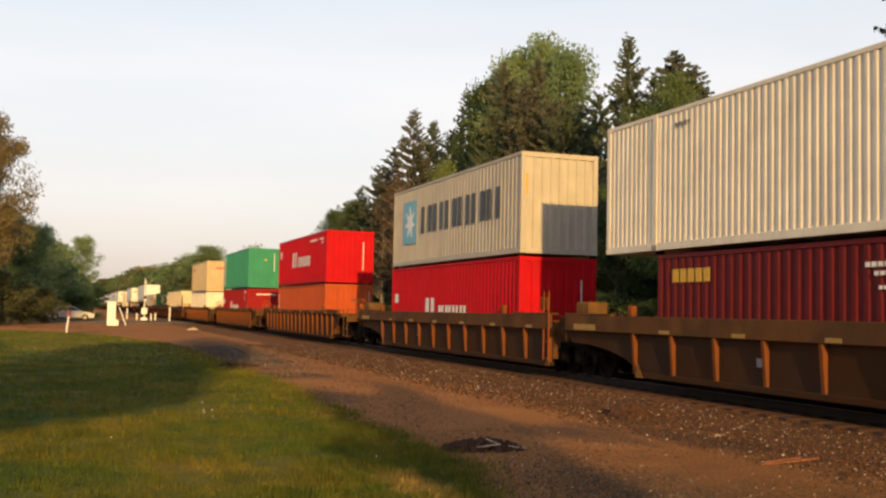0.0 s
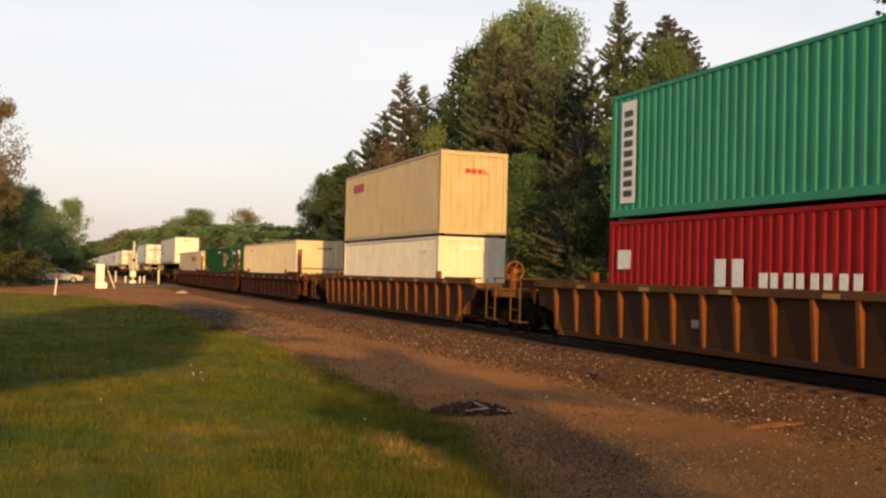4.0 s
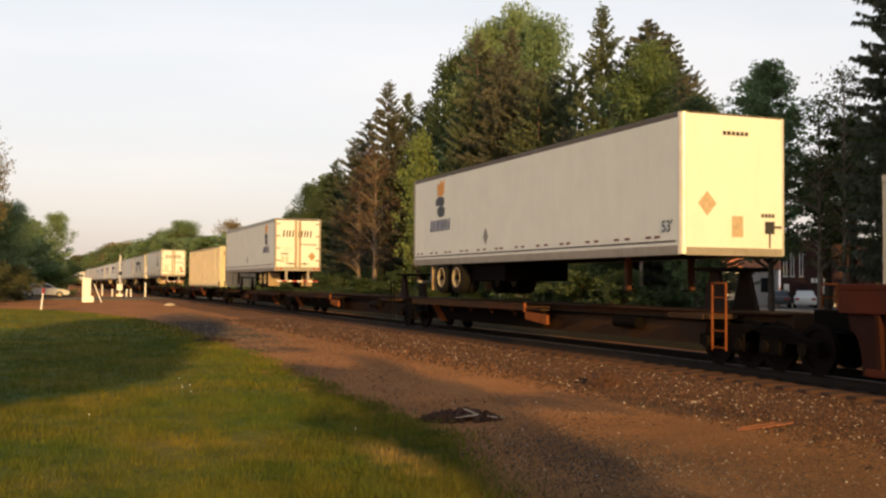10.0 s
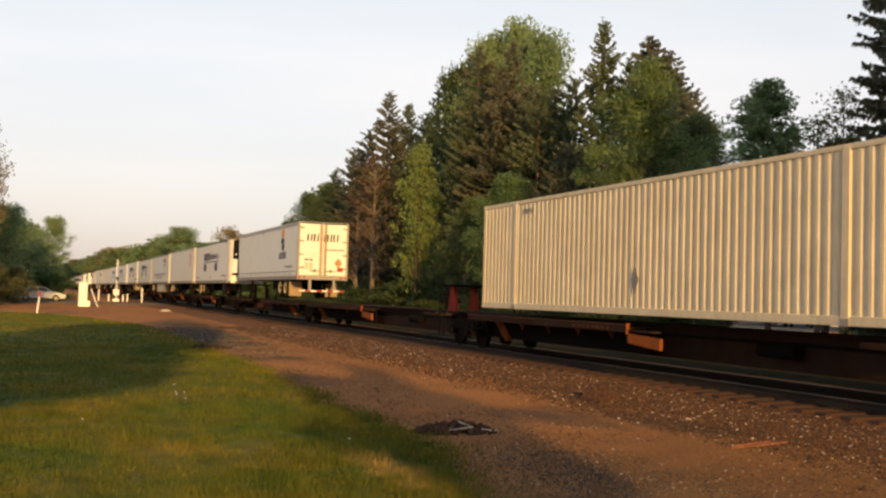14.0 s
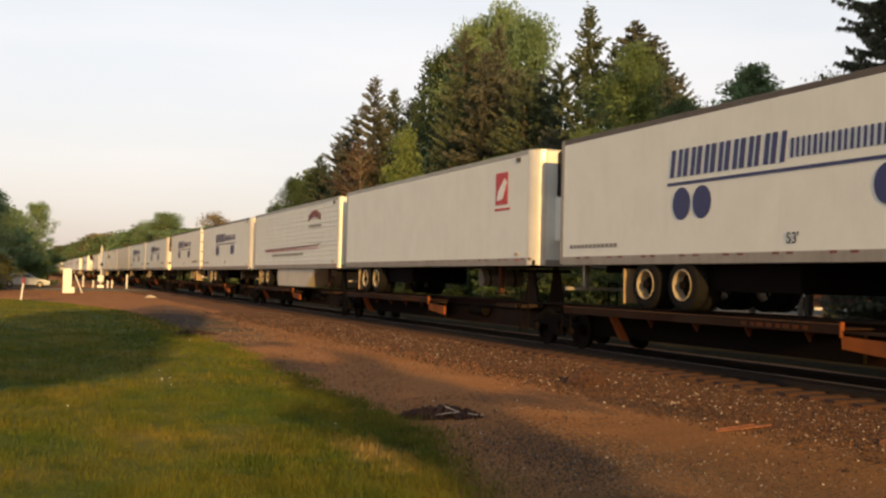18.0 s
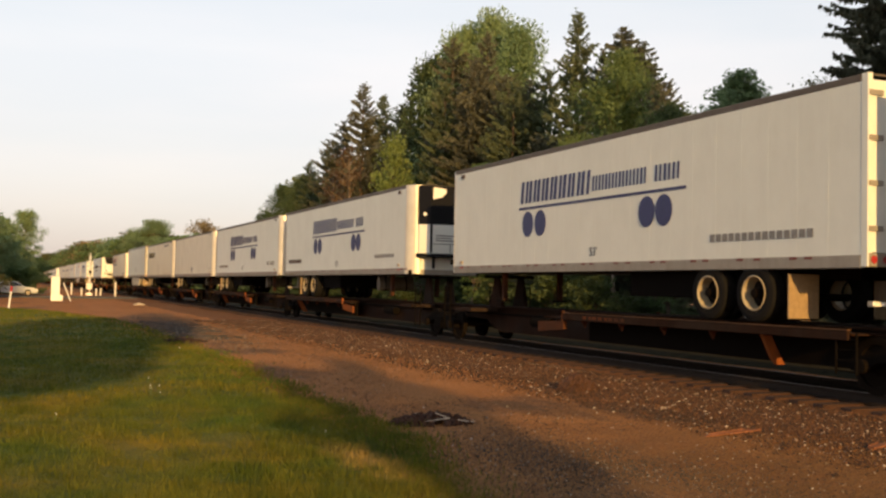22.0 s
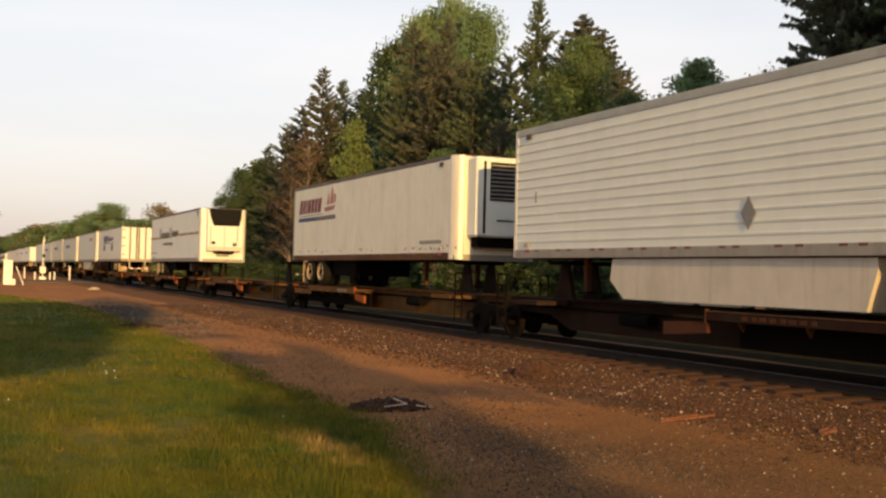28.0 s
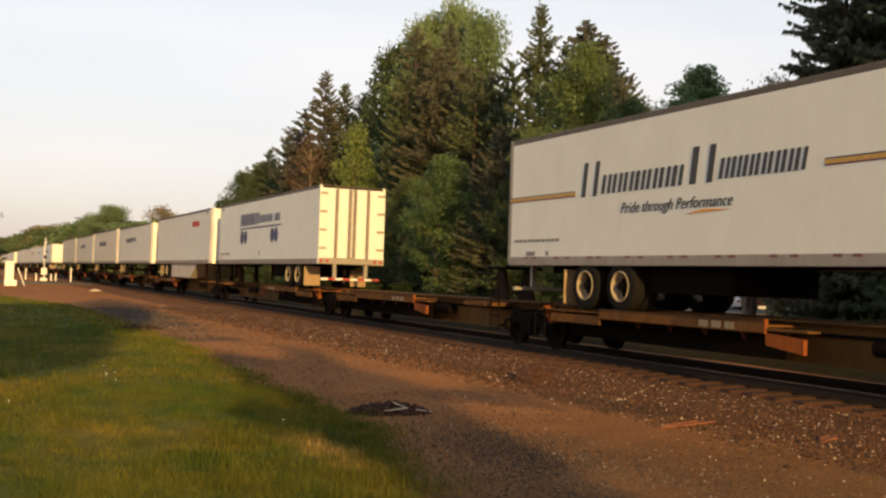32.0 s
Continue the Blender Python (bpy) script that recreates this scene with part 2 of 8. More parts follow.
def leaf_material(name, lo, mid, hi, warm=0.0):
    m, n, l, b = nodes_of(name, 0.6, 0.0, 0.25)
    g = n.new("ShaderNodeNewGeometry")
    c = ramp(n, l, g.outputs["Random Per Island"], [(0.0, lo), (0.5, mid), (1.0, hi)])
    o = n.new("ShaderNodeObjectInfo")
    k = ramp(n, l, o.outputs["Random"], [(0.0, (0.8, 0.85, 0.8)), (1.0, (1.15, 1.1, 1.0))])
    c = mix(n, l, 1.0, c, k, "MULTIPLY")
    l.new(c, b.inputs["Base Color"])
    tr = n.new("ShaderNodeBsdfTranslucent")
    l.new(c, tr.inputs["Color"])
    ad = n.new("ShaderNodeMixShader")
    ad.inputs[0].default_value = 0.48
    l.new(b.outputs[0], ad.inputs[1])
    l.new(tr.outputs[0], ad.inputs[2])
    l.new(ad.outputs[0], n["Material Output"].inputs["Surface"])
    return m


M["tie"] = tie_material()
M["ballast"] = stone_material("ballast stones", (0.034, 0.016, 0.008), (0.125, 0.053, 0.020), (0.62, 0.52, 0.42))
M["pebble"] = stone_material("loose pebbles", (0.05, 0.026, 0.012), (0.13, 0.07, 0.033), (0.85, 0.74, 0.60))
M["grit"] = stone_material("grey gravel", (0.032, 0.025, 0.020), (0.095, 0.076, 0.060), (0.62, 0.52, 0.42))
M["spruce"] = leaf_material("spruce needles", (0.112, 0.145, 0.088), (0.150, 0.185, 0.110), (0.190, 0.218, 0.128))
M["spruce_brown"] = leaf_material("browned spruce needles", (0.125, 0.132, 0.098), (0.165, 0.172, 0.128), (0.205, 0.206, 0.152))
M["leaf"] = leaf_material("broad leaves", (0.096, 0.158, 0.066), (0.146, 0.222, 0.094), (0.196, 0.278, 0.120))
# darker copy of the broad leaves, the wood's shade put into its colour
M["leaf_dark"] = leaf_material("broad leaves with shade painted in", (0.068, 0.098, 0.044), (0.104, 0.142, 0.062), (0.140, 0.182, 0.082))
M["leaf_light"] = leaf_material("light spring leaves", (0.175, 0.255, 0.135), (0.23, 0.325, 0.17), (0.285, 0.375, 0.205))
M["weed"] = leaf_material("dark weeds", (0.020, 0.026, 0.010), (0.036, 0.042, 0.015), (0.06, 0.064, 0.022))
M["leaf_rust"] = leaf_material("rust-brown spring buds", (0.10, 0.06, 0.036), (0.16, 0.098, 0.06), (0.22, 0.14, 0.085))
M["leaf_moss"] = leaf_material("moss green leaves", (0.125, 0.175, 0.068), (0.175, 0.235, 0.092), (0.23, 0.295, 0.12))
M["leaf_lime"] = leaf_material("young lime leaves", (0.14, 0.19, 0.06), (0.20, 0.265, 0.085), (0.27, 0.33, 0.12))
M["leaf_amber"] = leaf_material("amber spring leaves", (0.16, 0.135, 0.065), (0.235, 0.19, 0.09), (0.31, 0.245, 0.12))
M["leaf_olive"] = leaf_material("dull olive spring leaves", (0.095, 0.105, 0.05), (0.14, 0.148, 0.068), (0.19, 0.19, 0.09))
M["leaf_tan"] = leaf_material("pale tan spring buds", (0.22, 0.18, 0.10), (0.30, 0.245, 0.14), (0.38, 0.31, 0.18))
M["bark"] = plain("bark", (0.085, 0.06, 0.042), 0.9, 0.0, 9.0, 0.4)
M["bark_pale"] = plain("pale bark", (0.20, 0.15, 0.11), 0.9, 0.0, 9.0, 0.35)


def ground_material():
    """Dirt shoulder: orange-brown earth, grey gravel patches, fine stones."""
    m, n, l, b = nodes_of("dirt and gravel", 0.95, 0.0, 0.2)
    earth = ramp(n, l, tex(n, l, 0.35, detail=6, where="Object"), [(0.3, (0.315, 0.128, 0.037)), (0.5, (0.42, 0.173, 0.052)), (0.72, (0.48, 0.212, 0.070))])
    grain = ramp(n, l, tex(n, l, 22.0, detail=6, rough=0.7), [(0.28, (0.40, 0.40, 0.40)), (0.72, (1.5, 1.46, 1.4))])
    stone = ramp(n, l, tex(n, l, 46.0, detail=3), [(0.60, (0, 0, 0)), (0.68, (1, 1, 1))])
    clod = ramp(n, l, tex(n, l, 33.0, (1, 1.3, 1), 3), [(0.38, (0.38, 0.38, 0.38)), (0.45, (1, 1, 1))])
    earth = mix(n, l, 1.0, earth, clod, "MULTIPLY")
    c = mix(n, l, 1.0, earth, grain, "MULTIPLY")
    patch = ramp(n, l, tex(n, l, 0.16, (1.6, 0.7, 1), 5, 0.6), [(0.55, (0, 0, 0)), (0.66, (0.8, 0.8, 0.8))])
    c = mix(n, l, patch, c, mix(n, l, 1.0, (0.062, 0.047, 0.036), grain, "MULTIPLY"))
    # near ground drawn darker: its relief's shade put into the olive-brown weeds ramp
    sep = n.new("ShaderNodeSeparateXYZ")
    co = n.new("ShaderNodeTexCoord")
    l.new(co.outputs["Object"], sep.inputs[0])
    wob = n.new("ShaderNodeMath")
    wob.operation = "MULTIPLY_ADD"
    wob.inputs[1].default_value = 7.0
    l.new(tex(n, l, 0.8, detail=6, rough=0.7), wob.inputs[0])
    l.new(sep.outputs["Y"], wob.inputs[2])
    rng_ = n.new("ShaderNodeMapRange")
    for k, v in (("From Min", 17.5), ("From Max", 10.5), ("To Min", 0.0), ("To Max", 0.62)):
        rng_.inputs[k].default_value = v
    l.new(wob.outputs[0], rng_.inputs["Value"])
    weeds = ramp(n, l, tex(n, l, 5.0, detail=6, rough=0.75), [(0.40, (0.115, 0.060, 0.022)), (0.62, (0.125, 0.082, 0.026))])
    c = mix(n, l, rng_.outputs[0], c, mix(n, l, 1.0, weeds, grain, "MULTIPLY"))
    f = n.new("ShaderNodeMath")
    f.operation = "MULTIPLY"
    f.inputs[1].default_value = 0.6
    l.new(stone, f.inputs[0])
    c = mix(n, l, f.outputs[0], c, (0.40, 0.25, 0.14))
    l.new(c, b.inputs["Base Color"])
    bump(n, l, b, tex(n, l, 40.0, detail=5), 0.6, 0.02)
    return m


def turf(n, l, k):
    """Patchy lawn colour: green and straw-yellow drifts broken by tufts of darker grass and a worn dry patch."""
    big = ramp(n, l, tex(n, l, 0.5, detail=6), [(0.34, shade((0.080, 0.122, 0.016), k)), (0.50, shade((0.138, 0.141, 0.014), k)), (0.68, shade((0.212, 0.164, 0.022), k))])
    tufts = ramp(n, l, tex(n, l, 2.6, (1.0, 0.7, 1.0), 5, 0.65), [(0.34, (0.62, 0.74, 0.66)), (0.52, (1.0, 1.0, 1.0)), (0.70, (1.26, 1.16, 1.0))])
    c = mix(n, l, 1.0, big, tufts, "MULTIPLY")
    co = n.new("ShaderNodeTexCoord")
    mp = n.new("ShaderNodeMapping")
    mp.inputs["Location"].default_value = (-3.35 / 0.9, -9.9 / 2.6, 0)
    mp.inputs["Scale"].default_value = (1 / 0.9, 1 / 2.6, 0)
    l.new(co.outputs["Object"], mp.inputs["Vector"])
    ln = n.new("ShaderNodeVectorMath")
    ln.operation = "LENGTH"
    l.new(mp.outputs[0], ln.inputs[0])
    worn = n.new("ShaderNodeMath")
    worn.operation = "MULTIPLY_ADD"
    worn.inputs[1].default_value = 1.1
    l.new(tex(n, l, 3.2, detail=5, rough=0.65), worn.inputs[0])
    l.new(ln.outputs["Value"], worn.inputs[2])
    dry = ramp(n, l, worn.outputs[0], [(0.62, (0.85, 0.85, 0.85)), (1.0, (0, 0, 0))])
    return mix(n, l, dry, c, shade((0.40, 0.26, 0.085), k))


def lawn_material():
    m, n, l, b = nodes_of("mown grass soil", 0.9, 0.0, 0.2)
    big = turf(n, l, 0.92)
    fine = ramp(n, l, tex(n, l, 35.0, (1, 1, 1), 6, 0.75), [(0.25, (0.5, 0.5, 0.5)), (0.75, (1.4, 1.4, 1.3))])
    l.new(mix(n, l, 1.0, big, fine, "MULTIPLY"), b.inputs["Base Color"])
    bump(n, l, b, tex(n, l, 60.0, detail=4), 0.8, 0.03)
    return m


def blade_material():
    m, n, l, b = nodes_of("grass blades", 0.6, 0.0, 0.3)
    g = n.new("ShaderNodeNewGeometry")
    rnd = ramp(n, l, g.outputs["Random Per Island"], [(0.0, (0.62, 0.70, 0.65)), (0.6, (0.90, 0.92, 0.92)), (1.0, (1.30, 1.22, 1.0))])
    big = turf(n, l, 1.0)
    c = mix(n, l, 1.0, big, rnd, "MULTIPLY")
    l.new(c, b.inputs["Base Color"])
    tr = n.new("ShaderNodeBsdfTranslucent")
    l.new(c, tr.inputs["Color"])
    ad = n.new("ShaderNodeMixShader")
    ad.inputs[0].default_value = 0.35
    l.new(b.outputs[0], ad.inputs[1])
    l.new(tr.outputs[0], ad.inputs[2])
    l.new(ad.outputs[0], n["Material Output"].inputs["Surface"])
    return m


M["ground"] = ground_material()
M["lawn"] = lawn_material()
M["blade"] = blade_material()
M["black_bed"] = plain("near-black track ballast", (0.013, 0.009, 0.006), 0.95, 0.0, 25.0, 0.5, 0.05)
M["ballast_bed"] = plain("brown ballast fines", (0.165, 0.070, 0.025), 0.95, 0.0, 28.0, 0.55, 0.2)
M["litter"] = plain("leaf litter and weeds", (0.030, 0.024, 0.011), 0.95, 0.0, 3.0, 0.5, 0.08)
M["asphalt"] = plain("worn asphalt", (0.085, 0.078, 0.07), 0.9, 0.0, 6.0, 0.3)
M["brick"] = plain("dark red brick", (0.034, 0.011, 0.009), 0.85, 0.0, 5.0, 0.3)
M["roof_tile"] = plain("orange roof shingle", (0.55, 0.20, 0.09), 0.8, 0.0, 5.0, 0.25)
M["wall_white"] = plain("pale siding", (0.62, 0.62, 0.60), 0.7)
M["glass"] = plain("dark window glass", (0.03, 0.036, 0.04), 0.12, 0.0, 2.0, 0.1, 0.3)
M["silver"] = plain("silver car paint", (0.34, 0.355, 0.385), 0.3, 0.3, 4.0, 0.05)
M["slate"] = plain("dark grey car paint", (0.07, 0.072, 0.078), 0.35, 0.2, 4.0, 0.05)
M["white_case"] = plain("white enamel", (0.82, 0.81, 0.78), 0.4)
M["wood"] = plain("weathered red-brown wood", (0.20, 0.075, 0.035), 0.85, 0.0, 7.0, 0.35)
M["mulch"] = plain("dark red-brown mulch", (0.060, 0.026, 0.015), 0.95, 0.0, 22.0, 0.6)
M["soil"] = plain("dark rotted mulch", (0.042, 0.022, 0.014), 0.95, 0.0, 14.0, 0.5)
M["twig"] = plain("bleached twig", (0.50, 0.43, 0.35), 0.8)


# ---- mesh helpers ----
def box(bm, x0, x1, y0, y1, z0, z1, bev=0.0):
    v = [bm.verts.new((x, y, z)) for x in (x0, x1) for y in (y0, y1) for z in (z0, z1)]
    fs = [bm.faces.new([v[i] for i in q]) for q in ((0, 1, 3, 2), (4, 6, 7, 5), (0, 4, 5, 1), (2, 3, 7, 6), (0, 2, 6, 4), (1, 5, 7, 3))]
    if bev:
        es = list({e_ for f in fs for e_ in f.edges})
        bmesh.ops.bevel(bm, geom=es, offset=bev, segments=1, affect="EDGES")
    return bm


def extrude(bm, pts, vec):
    """A prism: the closed outline pts moved along vec."""
    vec = Vector(vec)
    a_ = [bm.verts.new(p) for p in pts]
    b_ = [bm.verts.new(Vector(p) + vec) for p in pts]
    n = len(pts)
    bm.faces.new(a_[::-1])
    bm.faces.new(b_)
    for i in range(n):
        bm.faces.new((a_[i], a_[(i + 1) % n], b_[(i + 1) % n], b_[i]))
    return bm


def tube(bm, p, q, r, seg=10, r2=None):
    p, q = Vector(p), Vector(q)
    r2 = r if r2 is None else r2
    d = (q - p).normalized()
    u = d.orthogonal().normalized()
    w = d.cross(u)
    rings = []
    for c, rr in ((p, r), (q, r2)):
        rings.append([bm.verts.new(c + rr * (math.cos(2 * math.pi * i / seg) * u + math.sin(2 * math.pi * i / seg) * w)) for i in range(seg)])
    for i in range(seg):
        j = (i + 1) % seg
        bm.faces.new((rings[0][i], rings[0][j], rings[1][j], rings[1][i]))
    bm.faces.new(rings[0][::-1])
    bm.faces.new(rings[1])
    return bm


def lathe_x(bm, prof, seg=20, caps=True):
    """Turn the outline prof of (x, radius) about the x axis."""
    rings = []
    for x, r in prof:
        rings.append([bm.verts.new((x, r * math.cos(2 * math.pi * i / seg), r * math.sin(2 * math.pi * i / seg))) for i in range(seg)])
    for a_, b_ in zip(rings, rings[1:]):
        for i in range(seg):
            j = (i + 1) % seg
            bm.faces.new((a_[i], a_[j], b_[j], b_[i]))
    if caps:
        bm.faces.new(rings[0][::-1])
        bm.faces.new(rings[-1])
    return bm


def finish(bm, name, smooth=False):
    bmesh.ops.recalc_face_normals(bm, faces=bm.faces)
    me = bpy.data.meshes.new(name)
    bm.to_mesh(me)
    bm.free()
    if smooth:
        me.polygons.foreach_set("use_smooth", [True] * len(me.polygons))
    return me


def part(name, bm, material, parent, label="", at=None, smooth=False):
    """One mesh under a thing or a part. bm: a bmesh, or a mesh to share."""
    me = bm if isinstance(bm, bpy.types.Mesh) else finish(bm, name, smooth)
    if not me.materials:
        me.materials.append(M[material])
    ob = new(name, me)
    ob.parent = parent
    if at is not None:
        ob.location = at
    if label:
        ob["label"] = label
    return ob


CACHE = {}


def shared(key, make):
    """A mesh that is made once and shared by alike pieces."""
    if key not in CACHE:
        CACHE[key] = finish(make(bmesh.new()), key[0] if isinstance(key, tuple) else key)
    return CACHE[key]


def bpart(name, material, parent, x0, x1, y0, y1, z0, z1, bev=0.0, label=""):
    """A box-shaped piece, shared between pieces of one size and material."""
    s = tuple(round(v, 4) for v in (x1 - x0, y1 - y0, z1 - z0, bev))
    hx, hy, hz = s[0] / 2, s[1] / 2, s[2] / 2
    me = shared((name, material, s), lambda b: box(b, -hx, hx, -hy, hy, -hz, hz, bev))
    return part(name, me, material, parent, label, ((x0 + x1) / 2, (y0 + y1) / 2, (z0 + z1) / 2))


def thing(name, label, category, group="", kind="", at=(0, 0, 0)):
    ob = new(name)
    ob.empty_display_size = 0.2
    ob.location = at
    return tagged(ob, label, category, group, kind)


def solid(name, bm, material, label, category="", group="", kind="", smooth=False):
    me = bm if isinstance(bm, bpy.types.Mesh) else finish(bm, name, smooth)
    if not me.materials:
        me.materials.append(M[material])
    return tagged(new(name, me), label, category, group, kind)


def raw_mesh(name, verts, faces, k):
    """A mesh from arrays of corners and of faces with k corners each."""
    me = bpy.data.meshes.new(name)
    me.vertices.add(len(verts))
    me.vertices.foreach_set("co", np.asarray(verts, np.float32).ravel())
    nf = len(faces)
    me.loops.add(nf * k)
    me.loops.foreach_set("vertex_index", np.asarray(faces, np.int32).ravel())
    me.polygons.add(nf)
    me.polygons.foreach_set("loop_start", np.arange(nf, dtype=np.int32) * k)
    me.update(calc_edges=True)
    return me


# ---- ground, lawn, ballast, track ----
GZ = -0.28
TRACK_X = 13.16


def lawn_edge(y):
    """Where the lawn ends towards the track."""
    x = float(np.interp(y, [0, 5, 8.5, 10.7, 14, 18, 27, 40, 50, 60, 66, 72], [2.2, 2.9, 3.5, 4.0, 4.2, 4.35, 4.45, 4.5, 4.2, 2.2, 0.6, -6.0]))
    return x + 0.34 * noise.noise((y * 0.7, 1.3, 0)) + 0.22 * noise.noise((y * 2.3, 4.0, 0))


def build_ground():
    ys = [-900, -300, -120, -60, -30, -15] + [y * 1.0 for y in range(-8, 60)] + [64, 70, 80, 100, 130, 180, 260, 400, 700, 1200, 2500]
    xs = [-1200, -400, -150, -60, -30, -15, -8, -4, -1, 1, 2.5, 4, 5.5, 7, 8, 8.8, 9.4, 10.2, 11.0, 11.6, 12.2, 14.2, 15.2, 16.4, 17.2, 18, 20, 24, 30, 45, 80, 200, 600, 1500]

    def z(x, y):
        k = np.interp(x, [8.6, 11.2, 15.2, 17.6], [0, 1, 1, 0])
        s = 0.025 * noise.noise((x * 0.6, y * 0.45, 0)) if abs(x) < 30 and -20 < y < 80 else 0
        return GZ + 0.04 * k + (s * (1 - k) if k < 1 else 0)

    verts = [(x, y, z(x, y)) for y in ys for x in xs]
    w = len(xs)
    faces = [(j * w + i, j * w + i + 1, (j + 1) * w + i + 1, (j + 1) * w + i) for j in range(len(ys) - 1) for i in range(w - 1)]
    me = raw_mesh("ground", verts, faces, 4)
    solid("ground", me, "ground", "orange-brown dirt and gravel ground beside the railway", "ground", kind="structure", smooth=True)


def build_lawn():
    bm = bmesh.new()
    rows_ = []
    ys = [-40, -20, -10] + [-6 + 0.75 * i for i in range(105)]
    for y in ys:
        e_ = lawn_edge(max(y, 0)) if y > -6 else 2.2
        row = []
        for k in (-60, -30, -14, -9, -6, -4, -2.5, -1.4, -0.7, -0.25, 0.0):
            x = e_ + k
            lift = (0.055 + 0.03 * noise.noise((x * 0.7, y * 0.7, 2))) * (1.0 if k < -0.8 else 0.6 if k < -0.5 else 0.25) if k < -0.1 else -0.03
            row.append(bm.verts.new((x, y, GZ + lift)))
        rows_.append(row)
    for a_, b_ in zip(rows_, rows_[1:]):
        for i in range(len(a_) - 1):
            bm.faces.new((a_[i], a_[i + 1], b_[i + 1], b_[i]))
    solid("lawn", bm, "lawn", "mown green and yellowing lawn", "lawn", kind="structure", smooth=True)


def build_blades():
    rng = np.random.default_rng(3)
    parts_ = []
    for y0, y1, dens, h, wd in ((4.5, 9, 2600, 0.035, 0.004), (9, 16, 1300, 0.036, 0.007), (16, 32, 340, 0.04, 0.014), (32, 70, 60, 0.05, 0.035)):
        y = rng.uniform(y0, y1, int((y1 - y0) * dens * 7))
        e_ = np.interp(y, np.arange(0, 75, 0.5), [lawn_edge(q) for q in np.arange(0, 75, 0.5)])
        left = np.maximum(-0.1 * y - 2.0, -9.0)
        x = left + (e_ + 0.05 - left) * rng.random(len(y)) ** 0.92
        x = np.where(rng.random(len(y)) < 0.06, e_ + np.abs(rng.normal(0, 0.28, len(y))), x)
        ok = rng.random(len(y)) < (e_ + 0.25 - left) / 7.0
        x, y, e_ = x[ok], y[ok], e_[ok]
        clump = np.array([noise.noise((p * 2.1, q * 1.6, 3.0)) + 0.6 * noise.noise((p * 6.0, q * 5.0, 8.0)) for p, q in zip(x, y)]) if y0 < 32 else np.zeros(len(x))
        hh = h * rng.uniform(0.5, 1.5, len(x)) * np.clip(1.0 + 1.5 * clump, 0.45, 2.6)
        ang = rng.uniform(0, np.pi, len(x))
        dx, dy = np.cos(ang) * wd, np.sin(ang) * wd
        lean = rng.normal(0, 0.022, (len(x), 2))
        z = GZ + np.where(x > e_ - 0.3, 0.0, np.where(x > e_ - 0.8, 0.02, 0.035))
        parts_.append(np.stack([np.stack([x - dx, y - dy, z], 1), np.stack([x + dx, y + dy, z], 1), np.stack([x + lean[:, 0], y + lean[:, 1], z + hh + 0.03], 1)], 1))
    v = np.concatenate(parts_).reshape(-1, 3)
    me = raw_mesh("grass", v, np.arange(len(v)).reshape(-1, 3), 3)
    solid("grass", me, "blade", "short green and straw-yellow grass blades of the lawn", "grass", kind="stuff")


OCTA = np.array([(1, 0, 0), (0, 1, 0), (-1, 0, 0), (0, -1, 0), (0, 0, 1), (0, 0, -0.6)], float)
OCTF = np.array([(0, 1, 4), (1, 2, 4), (2, 3, 4), (3, 0, 4), (1, 0, 5), (2, 1, 5), (3, 2, 5), (0, 3, 5)])


def stones(name, label, x, y, z, size, rng, material="ballast"):
    n = len(x)
    s = size[:, None, None] * rng.uniform(0.6, 1.25, (n, 6, 1)) * np.array([1, 1, 0.75])
    ang = rng.uniform(0, 6.28, n)
    c, sn = np.cos(ang)[:, None], np.sin(ang)[:, None]
    p = OCTA[None] * s
    q = np.stack([p[..., 0] * c - p[..., 1] * sn, p[..., 0] * sn + p[..., 1] * c, p[..., 2]], -1) + np.stack([x, y, z], 1)[:, None]
    f = (OCTF[None] + 6 * np.arange(n)[:, None, None]).reshape(-1, 3)
    return solid(name, raw_mesh(name, q.reshape(-1, 3), f, 3), material, label, "stones", kind="stuff")


